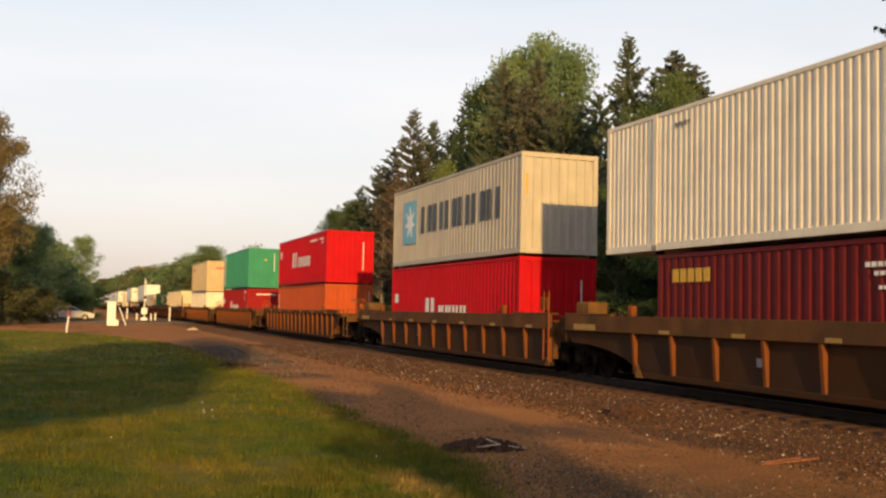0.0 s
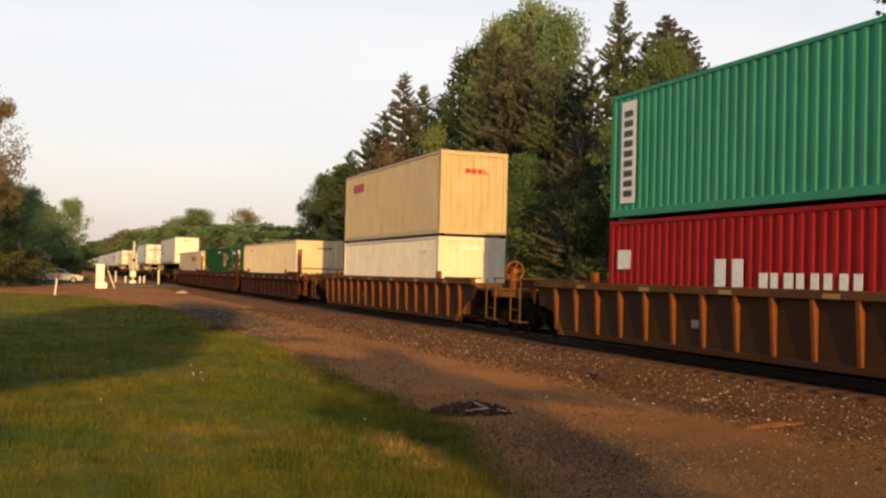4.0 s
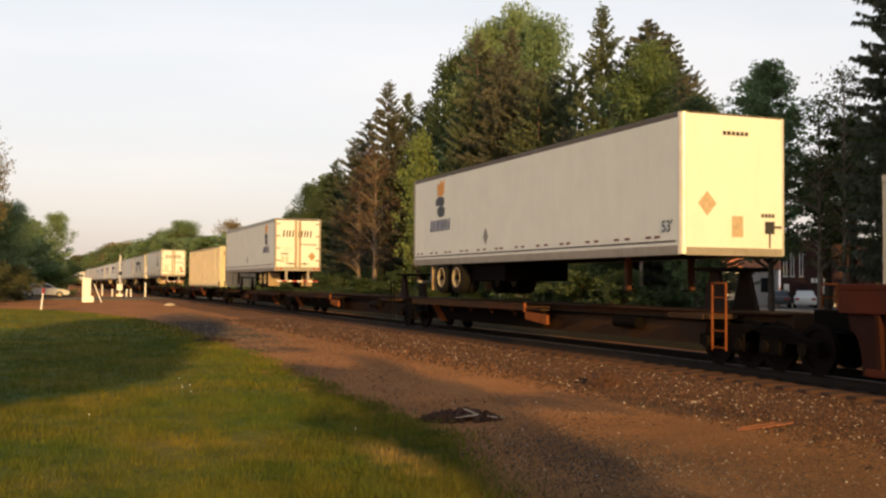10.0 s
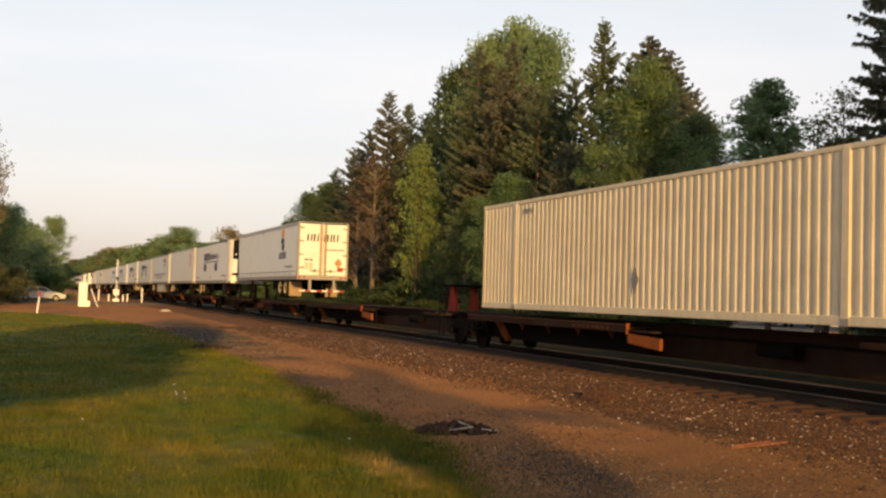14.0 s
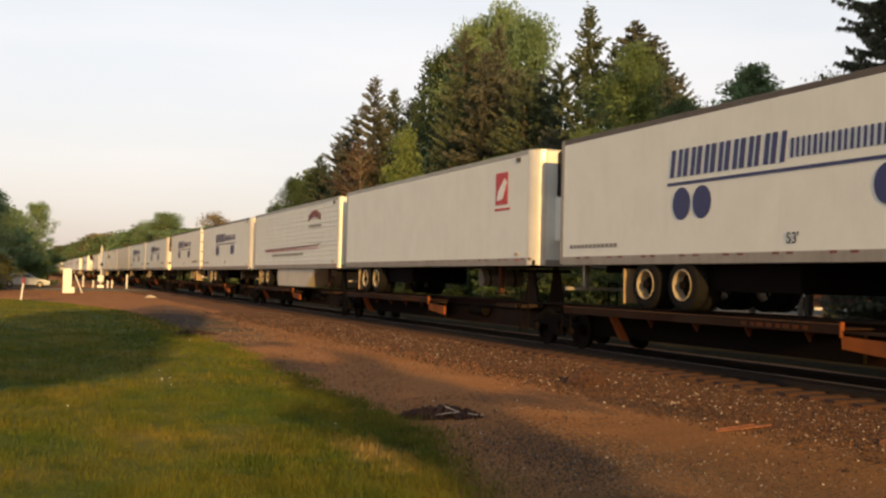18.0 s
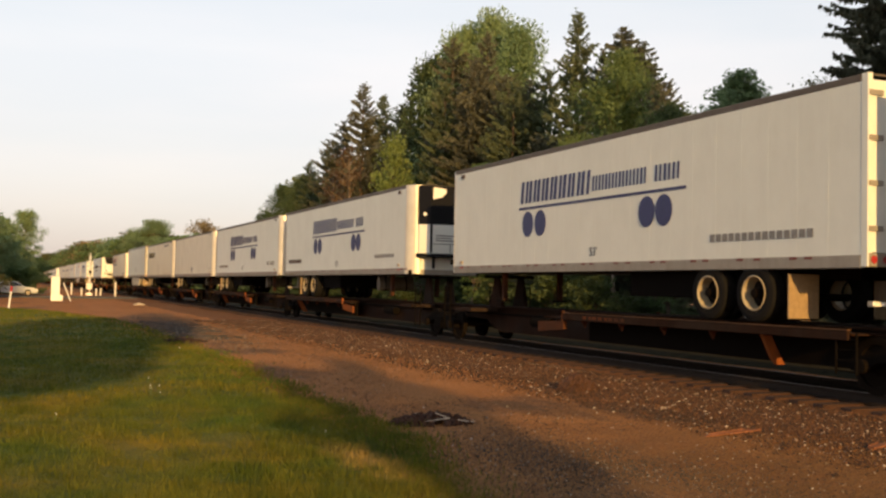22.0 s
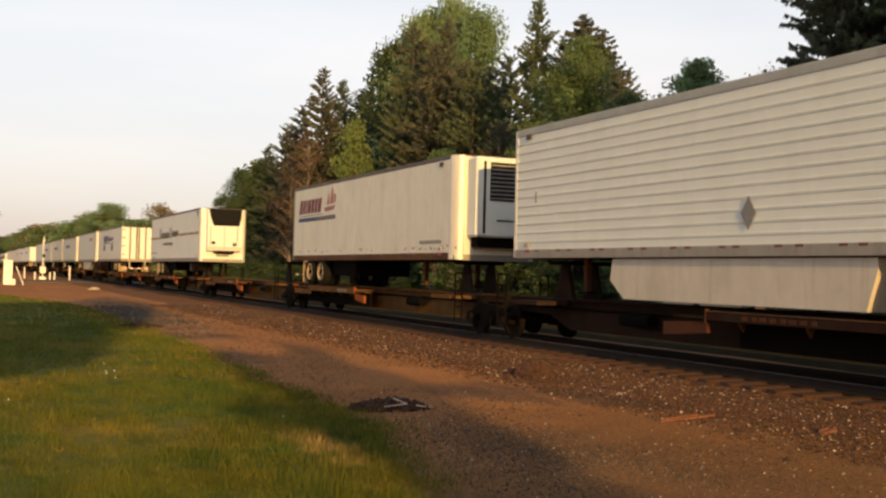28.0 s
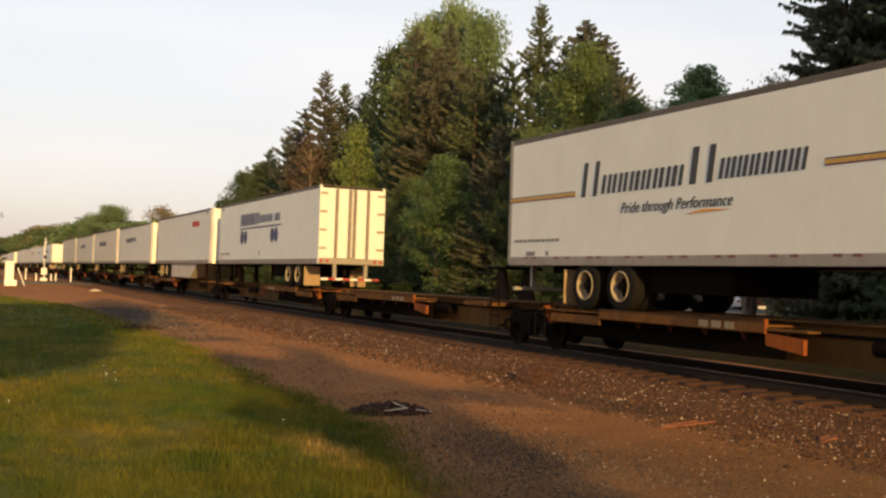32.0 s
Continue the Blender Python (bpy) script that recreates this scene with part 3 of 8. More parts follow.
def build_ballast():
    rng = np.random.default_rng(5)
    n = 80000
    y = 6 + 44 * rng.random(n) ** 1.7
    x = 7.9 + 3.7 * rng.beta(2.0, 1.25, n)
    z = GZ + 0.04 * np.interp(x, [8.6, 11.2, 15.2, 17.6], [0, 1, 1, 0]) + 0.018
    stones("ballast", "crushed pale and brown ballast stones along the track", x, y, z, (0.006 + 0.020 * rng.random(n) ** 1.7) * np.interp(y, [6, 50], [1, 1.9]), rng)
    n = 36000
    y = 6 + 40 * rng.random(n) ** 1.8
    x = 3.8 + 6.0 * rng.random(n)
    keep = x > np.interp(y, [0, 8.5, 14, 30, 50], [2.6, 3.9, 4.6, 4.8, 4.6])
    x, y = x[keep], y[keep]
    stones("gravel", "loose small stones scattered on the dirt", x, y, np.full(len(x), GZ + 0.004), 0.004 + 0.014 * rng.random(len(x)) ** 2.2, rng, "pebble")

    n = 12000
    x, y = 5.5 + rng.normal(0, 0.65, n), 9.0 + rng.normal(0, 1.5, n)
    keep = x > np.array([lawn_edge(q) for q in y]) + 0.15
    x, y = x[keep], y[keep]
    stones("grey_patch", "patch of fine grey gravel on the dirt", x, y, np.full(len(x), GZ + 0.004), rng.uniform(0.004, 0.011, len(x)), rng, "grit")

    # grey gravel whose dark tone also paints in the tree shade lying here
    n = 13000
    y = 40 + rng.normal(0, 6.0, n)
    x = 6.0 + 0.03 * (y - 40) + rng.normal(0, 0.85, n)
    keep = x > np.array([lawn_edge(q) for q in y]) + 0.1
    x, y = x[keep], y[keep]
    stones("grey_patch", "patch of grey gravel with tree shade painted in by the lawn's far edge", x, y, np.full(len(x), GZ + 0.004), rng.uniform(0.012, 0.032, len(x)), rng, "grit")


def build_track():
    for side in (-1, 1):
        rail = thing("rail", "worn steel running rail on wooden ties", "rail", "running rails", "structure")
        x = TRACK_X + side * 0.755
        bm = bmesh.new()
        extrude(bm, [(x + a_, -60, z) for a_, z in ((-0.075, -0.175), (0.075, -0.175), (0.075, -0.16), (0.012, -0.14), (0.012, -0.045), (0.036, -0.035), (0.036, -0.004), (-0.036, -0.004), (-0.036, -0.035), (-0.012, -0.045), (-0.012, -0.14), (-0.075, -0.16))], (0, 1260, 0))
        part("rail_web", bm, "rail", rail)
        bpart("rail_head", "rail_head", rail, x - 0.033, x + 0.033, -60, 1200, -0.004, 0.0)
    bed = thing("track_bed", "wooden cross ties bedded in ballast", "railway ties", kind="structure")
    for i in range(170):
        y = -4 + i * 0.55
        j = 0.05 * math.sin(i * 12.9)
        me = shared("tie", lambda b: box(b, -1.6, 1.6, -0.115, 0.115, -0.2, 0.0, 0.012))
        t = part("tie", me, "tie", bed, at=(TRACK_X + j, y, -0.162))
        t.rotation_euler[2] = 0.012 * math.sin(i * 7.7)
    bm = bmesh.new()
    for i in range(700):
        box(bm, TRACK_X - 1.3, TRACK_X + 1.3, 90 + i * 0.55, 90.23 + i * 0.55, -0.3, -0.178)
    tagged(part("far_ties", bm, "tie", bed), kind="stuff")


def build_strips():
    """Near-black ballast under the train, and leaf litter on the far side."""
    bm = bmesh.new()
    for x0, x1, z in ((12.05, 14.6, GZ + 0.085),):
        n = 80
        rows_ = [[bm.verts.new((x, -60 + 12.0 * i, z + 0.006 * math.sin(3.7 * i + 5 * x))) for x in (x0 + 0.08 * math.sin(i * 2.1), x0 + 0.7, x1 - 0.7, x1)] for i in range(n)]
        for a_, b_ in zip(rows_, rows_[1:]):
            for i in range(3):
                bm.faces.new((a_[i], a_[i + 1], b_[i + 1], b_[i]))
    solid("track_centre", bm, "black_bed", "near-black ballast between the rails", "ballast", kind="structure")
    bm = bmesh.new()
    rows_ = []
    for i in range(330):
        y = 0.5 * i if i < 150 else 75 + (i - 150) * 2.0
        e_ = 9.15 + 0.5 * noise.noise((y * 0.5, 7.0, 0)) + 0.3 * noise.noise((y * 2.1, 3.0, 0)) + 0.16 * noise.noise((y * 5.3, 9.0, 0))
        rows_.append([bm.verts.new((x, y, GZ + 0.04 * float(np.interp(x, [8.6, 11.2], [0, 1])) + dz)) for x, dz in ((e_, -0.02), (e_ + 0.12, 0.012), (10.4, 0.018), (11.1, 0.012), (11.5, 0.008), (11.63, 0.064), (12.15, 0.070))])
    for a_, b_ in zip(rows_, rows_[1:]):
        for i in range(6):
            bm.faces.new((a_[i], a_[i + 1], b_[i + 1], b_[i]))
    solid("ballast_shoulder", bm, "ballast_bed", "brown gritty ballast shoulder beside the track", "ballast", kind="structure", smooth=True)
    bm = bmesh.new()
    rows_ = []
    for i in range(60):
        y = -60 + 10.0 * i
        rows_.append([bm.verts.new((x, y, z)) for x, z in ((16.3 + 0.25 * math.sin(i * 1.7), GZ - 0.02), (17.0, GZ + 0.08), (19, GZ + 0.10), (40, GZ + 0.06), (52, GZ - 0.03))])
    for a_, b_ in zip(rows_, rows_[1:]):
        for i in range(4):
            bm.faces.new((a_[i], a_[i + 1], b_[i + 1], b_[i]))
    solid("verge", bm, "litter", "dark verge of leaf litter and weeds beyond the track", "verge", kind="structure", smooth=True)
    rng = np.random.default_rng(21)
    n = 16000
    y = 10 + 130 * rng.random(n) ** 1.4
    x = 19.2 + 3.4 * rng.random(n) ** 0.8
    hh = rng.uniform(0.15, 0.75, n)
    ang = rng.uniform(0, np.pi, n)
    wd = rng.uniform(0.02, 0.07, n)
    dx, dy = np.cos(ang) * wd, np.sin(ang) * wd
    ln = rng.normal(0, 0.14, (n, 2))
    z = np.full(n, GZ + 0.04)
    v = np.stack([np.stack([x - dx, y - dy, z], 1), np.stack([x + dx, y + dy, z], 1), np.stack([x + ln[:, 0], y + ln[:, 1], z + hh], 1)], 1).reshape(-1, 3)
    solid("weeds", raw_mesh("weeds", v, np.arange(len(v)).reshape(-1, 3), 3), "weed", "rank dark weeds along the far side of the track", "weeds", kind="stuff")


build_ground()
build_strips()
build_lawn()
build_blades()
build_ballast()
build_track()


# ---- the train: u is metres along the train, growing towards its rear; at 0 s u equals y ----
MOVED = []


def on_train(ob, u):
    MOVED.append((ob, u))
    ob.location = (TRACK_X, u, 0)
    return ob


def plate(parent, material, rects, far, x, name="lettering", label=""):
    """Flat painted marks on the side towards -x. rects: (a0, a1, z0, z1) or outlines [(a, z), ...], a from the far end towards the viewer."""
    last = None
    for few in ([[r] for r in rects] if len(rects) <= 14 else [rects]):
        bm = bmesh.new()
        for r in few:
            pts = [(r[0], r[2]), (r[1], r[2]), (r[1], r[3]), (r[0], r[3])] if isinstance(r, tuple) else r
            extrude(bm, [(x, far - a_, z) for a_, z in pts], (-0.006, 0, 0))
        last = tagged(part(name, bm, material, parent, label), kind="stuff" if len(few) > 1 else "")
    return last


def end_plate(parent, material, rects, y, name="lettering", label=""):
    """Flat marks on an end wall that looks towards -y: rects (x0, x1, z0, z1)."""
    last = None
    for few in ([[r] for r in rects] if len(rects) <= 14 else [rects]):
        bm = bmesh.new()
        for r in few:
            pts = [(r[0], r[2]), (r[1], r[2]), (r[1], r[3]), (r[0], r[3])] if isinstance(r, tuple) else r
            extrude(bm, [(x, y, z) for x, z in pts], (0, -0.006, 0))
        last = tagged(part(name, bm, material, parent, label), kind="stuff" if len(few) > 1 else "")
    return last


def disc(a_, z, ra, rz, n=20):
    return [(a_ + ra * math.cos(2 * math.pi * i / n), z + rz * math.sin(2 * math.pi * i / n)) for i in range(n)]


def bars(a0, a1, z0, z1, n, gap=0.25, wave=0.0, seed=1):
    """A row of n letter-sized bars."""
    rg = random.Random(seed)
    w = (a1 - a0) / n
    out = []
    for i in range(n):
        k = rg.uniform(0.0, wave) * (z1 - z0)
        out.append((a0 + i * w, a0 + (i + 1 - gap) * w, z0 + k * rg.random(), z1 - k))
    return out


def blocks(a0, a1, z0, z1, n, seed=1, slant=0.0, gap=0.2, t=0.24):
    """A row of plain upright bars of one height, two to a letter, as wide as a word."""
    rg = random.Random(seed)
    w = (a1 - a0) / n
    out = []
    for i in range(n):
        p = a0 + i * w
        for q0, q1 in ((p, p + w * t * rg.uniform(1.0, 1.25)), (p + w * (1 - gap - t), p + w * (1 - gap))):
            out.append([(q0, z0), (q1, z0), (q1 + slant * (z1 - z0), z1), (q0 + slant * (z1 - z0), z1)])
    return out


def length_mark(c, far, x, a_, z, size, ink="ink_black"):
    """The length in feet, in painted figures."""
    num = bpy.data.curves.new("length_mark", "FONT")
    num.body, num.size, num.extrude = "53'", size, 0.003
    num.materials.append(M[ink])
    ob = new("length_mark", num)
    ob.parent = c
    ob.matrix_basis = Matrix(((0, 0, -1, x - 0.006), (-1, 0, 0, far - a_), (0, 1, 0, z), (0, 0, 0, 1)))


def corrugated(L, z0, z1, pitch, depth, x, side, b):
    """Corrugated wall along y at x, its waves pressed inwards."""
    n = max(2, int(round(L / pitch)))
    p = L / n
    ys = []
    for i in range(n):
        y = -L / 2 + i * p
        ys += [(y, 0), (y + 0.32 * p, 0), (y + 0.5 * p, depth), (y + 0.82 * p, depth)]
    ys.append((L / 2, 0))
    rows_ = [[b.verts.new((x - side * d, y, z)) for z in (z0, z1)] for y, d in ys]
    for a_, c in zip(rows_, rows_[1:]):
        b.faces.new((a_[0], c[0], c[1], a_[1]))
    back = [b.verts.new((x - side * (depth + 0.012), y, z)) for y, z in ((-L / 2, z0), (L / 2, z0), (L / 2, z1), (-L / 2, z1))]
    b.faces.new(back)
    return b


def corrugated_end(W, z0, z1, pitch, depth, y, side, b):
    n = max(2, int(round(W / pitch)))
    p = W / n
    xs = []
    for i in range(n):
        x = -W / 2 + i * p
        xs += [(x, 0), (x + 0.4 * p, 0), (x + 0.5 * p, depth), (x + 0.9 * p, depth)]
    xs.append((W / 2, 0))
    rows_ = [[b.verts.new((x, y - side * d, z)) for z in (z0, z1)] for x, d in xs]
    for a_, c in zip(rows_, rows_[1:]):
        b.faces.new((a_[0], c[0], c[1], a_[1]))
    return b


def container(label, u0, u1, z0, z1, paint_, W=2.44, pitch=0.28, depth=0.036, posts=(), doors_near=False, smooth_walls=False, trim=""):
    """A freight container between u0 and u1; posts: a places of extra stacking posts."""
    L, um = u1 - u0, (u0 + u1) / 2
    ob = thing("container", label, "container", "containers on the train")
    hx, hy = W / 2, L / 2
    trim = trim or paint_
    bpart("floor", trim, ob, -hx + 0.03, hx - 0.03, -hy + 0.05, hy - 0.05, z0 + 0.02, z0 + 0.14)
    bpart("roof", paint_, ob, -hx + 0.02, hx - 0.02, -hy + 0.02, hy - 0.02, z1 - 0.06, z1 - 0.012)
    for s in (-1, 1):
        if smooth_walls:
            bpart("side_panel", paint_, ob, *sorted((s * hx - s * 0.02, s * hx - s * 0.05)), -hy + 0.1, hy - 0.1, z0 + 0.15, z1 - 0.09)
            for k in range(1, 14):
                y = -hy + L * k / 14
                bpart("seam", trim, ob, *sorted((s * hx - s * 0.019, s * hx - s * 0.008)), y - 0.025, y + 0.025, z0 + 0.16, z1 - 0.09)
        else:
            me = shared(("side_panel", L, z0, z1, s, paint_, pitch), lambda b: corrugated(L - 0.24, z0 + 0.15, z1 - 0.1, pitch, depth, s * (hx - 0.012), s, b))
            part("side_panel", me, paint_, ob)
        bpart("bottom_rail", trim, ob, *sorted((s * hx, s * hx - s * 0.06)), -hy + 0.16, hy - 0.16, z0 + 0.0, z0 + 0.16, 0.01)
        bpart("top_rail", trim, ob, *sorted((s * hx - s * 0.002, s * hx - s * 0.06)), -hy + 0.16, hy - 0.16, z1 - 0.1, z1 - 0.004, 0.01)
        for e_ in (-1, 1):
            bpart("corner_post", trim, ob, *sorted((s * hx, s * hx - s * 0.14)), *sorted((e_ * hy, e_ * hy - e_ * 0.16)), z0 + 0.12, z1 - 0.12, 0.012)
            for z in (z0, z1 - 0.118):
                bpart("corner_casting", trim, ob, *sorted((s * hx + s * 0.006, s * hx - s * 0.16)), *sorted((e_ * hy + e_ * 0.006, e_ * hy - e_ * 0.17)), z, z + 0.118, 0.012)
        for a_ in posts:
            y = hy - a_
            bpart("stacking_post", trim, ob, *sorted((s * hx + s * 0.008, s * hx - s * 0.05)), y - 0.09, y + 0.09, z0 + 0.02, z1 - 0.02, 0.012)
            bpart("post_casting", "alu", ob, *sorted((s * hx + s * 0.014, s * hx - s * 0.05)), y - 0.10, y + 0.10, z0 - 0.01, z0 + 0.12, 0.01)
    if z0 > 2.5:
        for s in (-1, 1):
            for y in (-6.0, 6.0):
                bpart("twist_lock", "black_steel", ob, *sorted((s * 1.2, s * 1.05)), y - 0.07, y + 0.07, z0 - 0.092, z0 + 0.01, 0.01)
    for e_ in (-1, 1):
        if (e_ == -1) == doors_near:
            for s in (-1, 1):
                d = bpart("door", paint_, ob, *sorted((s * 0.012, s * (hx - 0.15))), *sorted((e_ * (hy - 0.03), e_ * (hy - 0.08))), z0 + 0.14, z1 - 0.14, 0.01)
                for k in (0.35, 0.85):
                    bm = tube(bmesh.new(), (s * k - d.location.x, e_ * hy - d.location.y, (z0 + 0.1) - d.location.z), (s * k - d.location.x, e_ * hy - d.location.y, z1 - 0.1 - d.location.z), 0.02, 6)
                    part("lock_rod", bm, "alu", d)
        else:
            me = shared(("end_panel", z0, z1, e_, paint_), lambda b: corrugated_end(W - 0.26, z0 + 0.14, z1 - 0.14, 0.27, 0.045, e_ * (hy - 0.02), e_, b))
            part("end_panel", me, paint_, ob)
        bpart("end_sill", trim, ob, -hx + 0.15, hx - 0.15, *sorted((e_ * hy, e_ * hy - e_ * 0.08)), z0 + 0.0, z0 + 0.15)
        bpart("end_header", trim, ob, -hx + 0.15, hx - 0.15, *sorted((e_ * hy, e_ * hy - e_ * 0.08)), z1 - 0.14, z1 - 0.005)
    on_train(ob, um)
    return ob, hy, -hx


def truck(parent, y, z=0.0):
    """A two-axle freight truck under a car."""
    me = shared("bolster", lambda b: box(b, -0.95, 0.95, -0.22, 0.22, 0.42, 0.68, 0.03))
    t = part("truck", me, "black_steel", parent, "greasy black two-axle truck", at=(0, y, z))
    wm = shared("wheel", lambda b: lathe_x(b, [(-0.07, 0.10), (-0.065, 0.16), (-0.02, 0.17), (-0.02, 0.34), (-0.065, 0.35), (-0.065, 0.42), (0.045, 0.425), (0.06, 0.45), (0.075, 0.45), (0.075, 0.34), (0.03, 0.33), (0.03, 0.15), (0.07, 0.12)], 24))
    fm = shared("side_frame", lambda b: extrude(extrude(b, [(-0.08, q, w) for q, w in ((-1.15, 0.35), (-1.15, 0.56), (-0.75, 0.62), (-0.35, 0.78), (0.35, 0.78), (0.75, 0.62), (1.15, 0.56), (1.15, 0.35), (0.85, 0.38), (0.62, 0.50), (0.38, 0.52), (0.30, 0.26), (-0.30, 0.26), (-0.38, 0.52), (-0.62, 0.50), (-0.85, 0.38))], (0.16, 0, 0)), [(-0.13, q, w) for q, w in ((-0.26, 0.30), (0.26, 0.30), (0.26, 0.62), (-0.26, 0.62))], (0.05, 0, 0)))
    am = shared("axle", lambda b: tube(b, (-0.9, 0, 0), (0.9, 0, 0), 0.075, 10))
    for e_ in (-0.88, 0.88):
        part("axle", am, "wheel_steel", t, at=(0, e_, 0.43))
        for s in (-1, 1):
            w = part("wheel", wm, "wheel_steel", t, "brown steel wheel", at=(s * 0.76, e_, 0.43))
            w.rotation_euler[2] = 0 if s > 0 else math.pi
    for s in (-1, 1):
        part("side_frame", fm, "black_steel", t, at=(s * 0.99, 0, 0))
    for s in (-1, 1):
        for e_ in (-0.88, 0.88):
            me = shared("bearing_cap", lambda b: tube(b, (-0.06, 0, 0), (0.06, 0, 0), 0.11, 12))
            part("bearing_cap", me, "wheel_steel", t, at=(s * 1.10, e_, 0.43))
    return t


def ladder(parent, material, x, y, z0, z1, w=0.42, rungs=4):
    """Two stiles and a few rungs from the foot up."""
    h = round(z1 - z0, 3)
    me = shared(("stile", h, material), lambda b: tube(b, (0, 0, 0), (0, 0, h), 0.022, 6))
    lad = part("ladder", me, material, parent, at=(x, y, z0))
    part("stile", me, material, lad, at=(0, w, 0))
    rm = shared(("rung", w, material), lambda b: tube(b, (0, 0, 0), (0, w, 0), 0.014, 6))
    for k in range(rungs):
        part("rung", rm, material, lad, at=(0, 0, 0.05 + k * h / 4))
    return lad


def arch(y_end, y_bot, z_end, z_bot, n=5):
    """The edge of a side sheet as it drops from the end deck to the well's floor over the wheels."""
    return [(y_end + (y_bot - y_end) * math.sin(math.pi / 2 * i / n), z_bot + (z_end - z_bot) * math.cos(math.pi / 2 * i / n)) for i in range(n + 1)]


def well_car(label, near, far, mid, material, bot=(-8.4, 8.2), tops=(-9.5, 9.6), rib_at=(-8.4, 8.4), ribs=17, chord=0.16, ends=True, trucks=(True, True), steps=(True, True)):
    """A well car between the couplings near and far; bot: the well's floor, tops: the side sheets' upper edge."""
    um = mid
    ob = thing("well_car", label, "freight car", "well cars of the train")
    nb, fb = near - um, far - um
    red = material == "wellred"
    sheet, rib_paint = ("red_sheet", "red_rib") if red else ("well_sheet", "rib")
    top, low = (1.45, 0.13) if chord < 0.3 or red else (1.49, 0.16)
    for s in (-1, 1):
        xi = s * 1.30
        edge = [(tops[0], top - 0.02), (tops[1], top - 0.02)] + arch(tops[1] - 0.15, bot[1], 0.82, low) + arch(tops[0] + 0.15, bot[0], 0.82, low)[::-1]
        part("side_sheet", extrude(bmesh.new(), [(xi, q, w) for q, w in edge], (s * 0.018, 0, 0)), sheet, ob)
        bpart("top_chord", material, ob, *sorted((s * 1.29, s * 1.436)), tops[0], tops[1], top - chord, top, 0.012)
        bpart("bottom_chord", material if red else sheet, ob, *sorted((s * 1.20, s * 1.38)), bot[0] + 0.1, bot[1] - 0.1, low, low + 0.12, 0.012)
        for k in range(ribs):
            y = rib_at[0] + (rib_at[1] - rib_at[0]) * k / (ribs - 1)
            zt = top - chord
            me = shared(("rib", s, rib_paint, zt), lambda b: extrude(b, [(s * 1.318, -0.045, zt), (s * 1.43, -0.045, zt), (s * 1.43, -0.045, zt - 0.09), (s * 1.37, -0.045, 0.25), (s * 1.318, -0.045, 0.25)], (0, 0.09, 0)))
            part("rib", me, rib_paint, ob, at=(0, y, 0))
        if not red:
            # bright triangular plates at the well's lower corners and under the ends of the chord
            for e_, yb, yt in ((-1, bot[0], tops[0]), (1, bot[1], tops[1])):
                part("corner_plate", extrude(bmesh.new(), [(s * 1.38, yb - e_ * 0.30, low), (s * 1.38, yb + e_ * 0.02, low), (s * 1.38, yb - e_ * 0.03, 0.48)], (s * 0.012, 0, 0)), "ladder_tan", ob)
                part("end_gusset", extrude(bmesh.new(), [(s * 1.36, yt, top - chord), (s * 1.36, yt + e_ * 0.36, 1.20), (s * 1.36, yt + e_ * 0.02, 0.84)], (s * 0.03, 0, 0)), sheet, ob)
            # diagonal drip of a patched panel and a small load plate
            bpart("load_plate", "ink_grey", ob, *sorted((s * 1.319, s * 1.325)), 2.3, 2.55, 0.62, 0.78)
        for e_, yt in ((-1, tops[0]), (1, tops[1])):
            bpart("coaming", material, ob, *sorted((s * 1.10, s * 1.44)), *sorted((yt - e_ * 2.3, yt)), top, top + (0.10 if red else 0.05), 0.01)
            bpart("corner_guide", "orange_steel", ob, *sorted((s * 1.26, s * 1.40)), *sorted((yt - e_ * 3.2, yt - e_ * 3.02)), top, top + 0.24, 0.015)
    if not red:
        for k in range(6):
            y = bot[0] + 1.2 + k * (bot[1] - bot[0] - 2.4) / 5
            bpart("tape", "ink_tape", ob, -1.442, -1.436, y - 0.2, y + 0.2, top - chord + 0.02, top - chord + 0.10)
    else:
        plate(ob, "spine_rust", [(-1.15, -1.0, 0.55, 0.83), (-0.88, -0.74, 0.55, 0.83), (4.6, 4.66, 0.6, 0.9), (4.8, 4.95, 0.6, 0.9), (5.05, 5.2, 0.6, 0.9), (5.35, 5.41, 0.6, 0.9)], 0.0, -1.32, label="faded figures in bars")
    for k in range(4):
        y = bot[0] + 1.2 + k * (bot[1] - bot[0] - 2.4) / 3
        bpart("cross_bearer", material, ob, -1.2, 1.2, y - 0.12, y + 0.12, low + 0.01, low + 0.1)
    for i, (e_, stop, yb, yt) in enumerate(((-1, nb, bot[0], tops[0]), (1, fb, bot[1], tops[1]))):
        y0, y1 = sorted((yb, stop - e_ * 0.35))
        bpart("bulkhead", material, ob, -1.29, 1.29, *sorted((yb, yb - e_ * 0.08)), 0.35, 1.34)
        bpart("end_sill", "black_steel", ob, -0.45, 0.45, y0, y1, 0.74, 1.10, 0.02)
        if ends:
            bpart("end_deck", material, ob, -1.25, 1.25, *sorted((yb, stop - e_ * 0.9)), 1.12, 1.18, 0.01)
            bpart("end_beam", material, ob, -1.35, 1.35, *sorted((stop - e_ * 0.95, stop - e_ * 0.72)), 0.96, 1.22, 0.015)
            for s in (-1, 1):
                ladder(ob, "spine_lip", s * 1.40, stop - e_ * 0.85 - 0.31, 0.30, 1.50, 0.62, 2)
                bpart("side_step", "spine_rust", ob, *sorted((s * 1.15, s * 1.42)), stop - e_ * 0.85 - 0.31, stop - e_ * 0.85 + 0.31, 0.30, 0.34)
            bm = tube(bmesh.new(), (-1.36, stop - e_ * 0.8, 1.50), (1.36, stop - e_ * 0.8, 1.50), 0.02, 6)
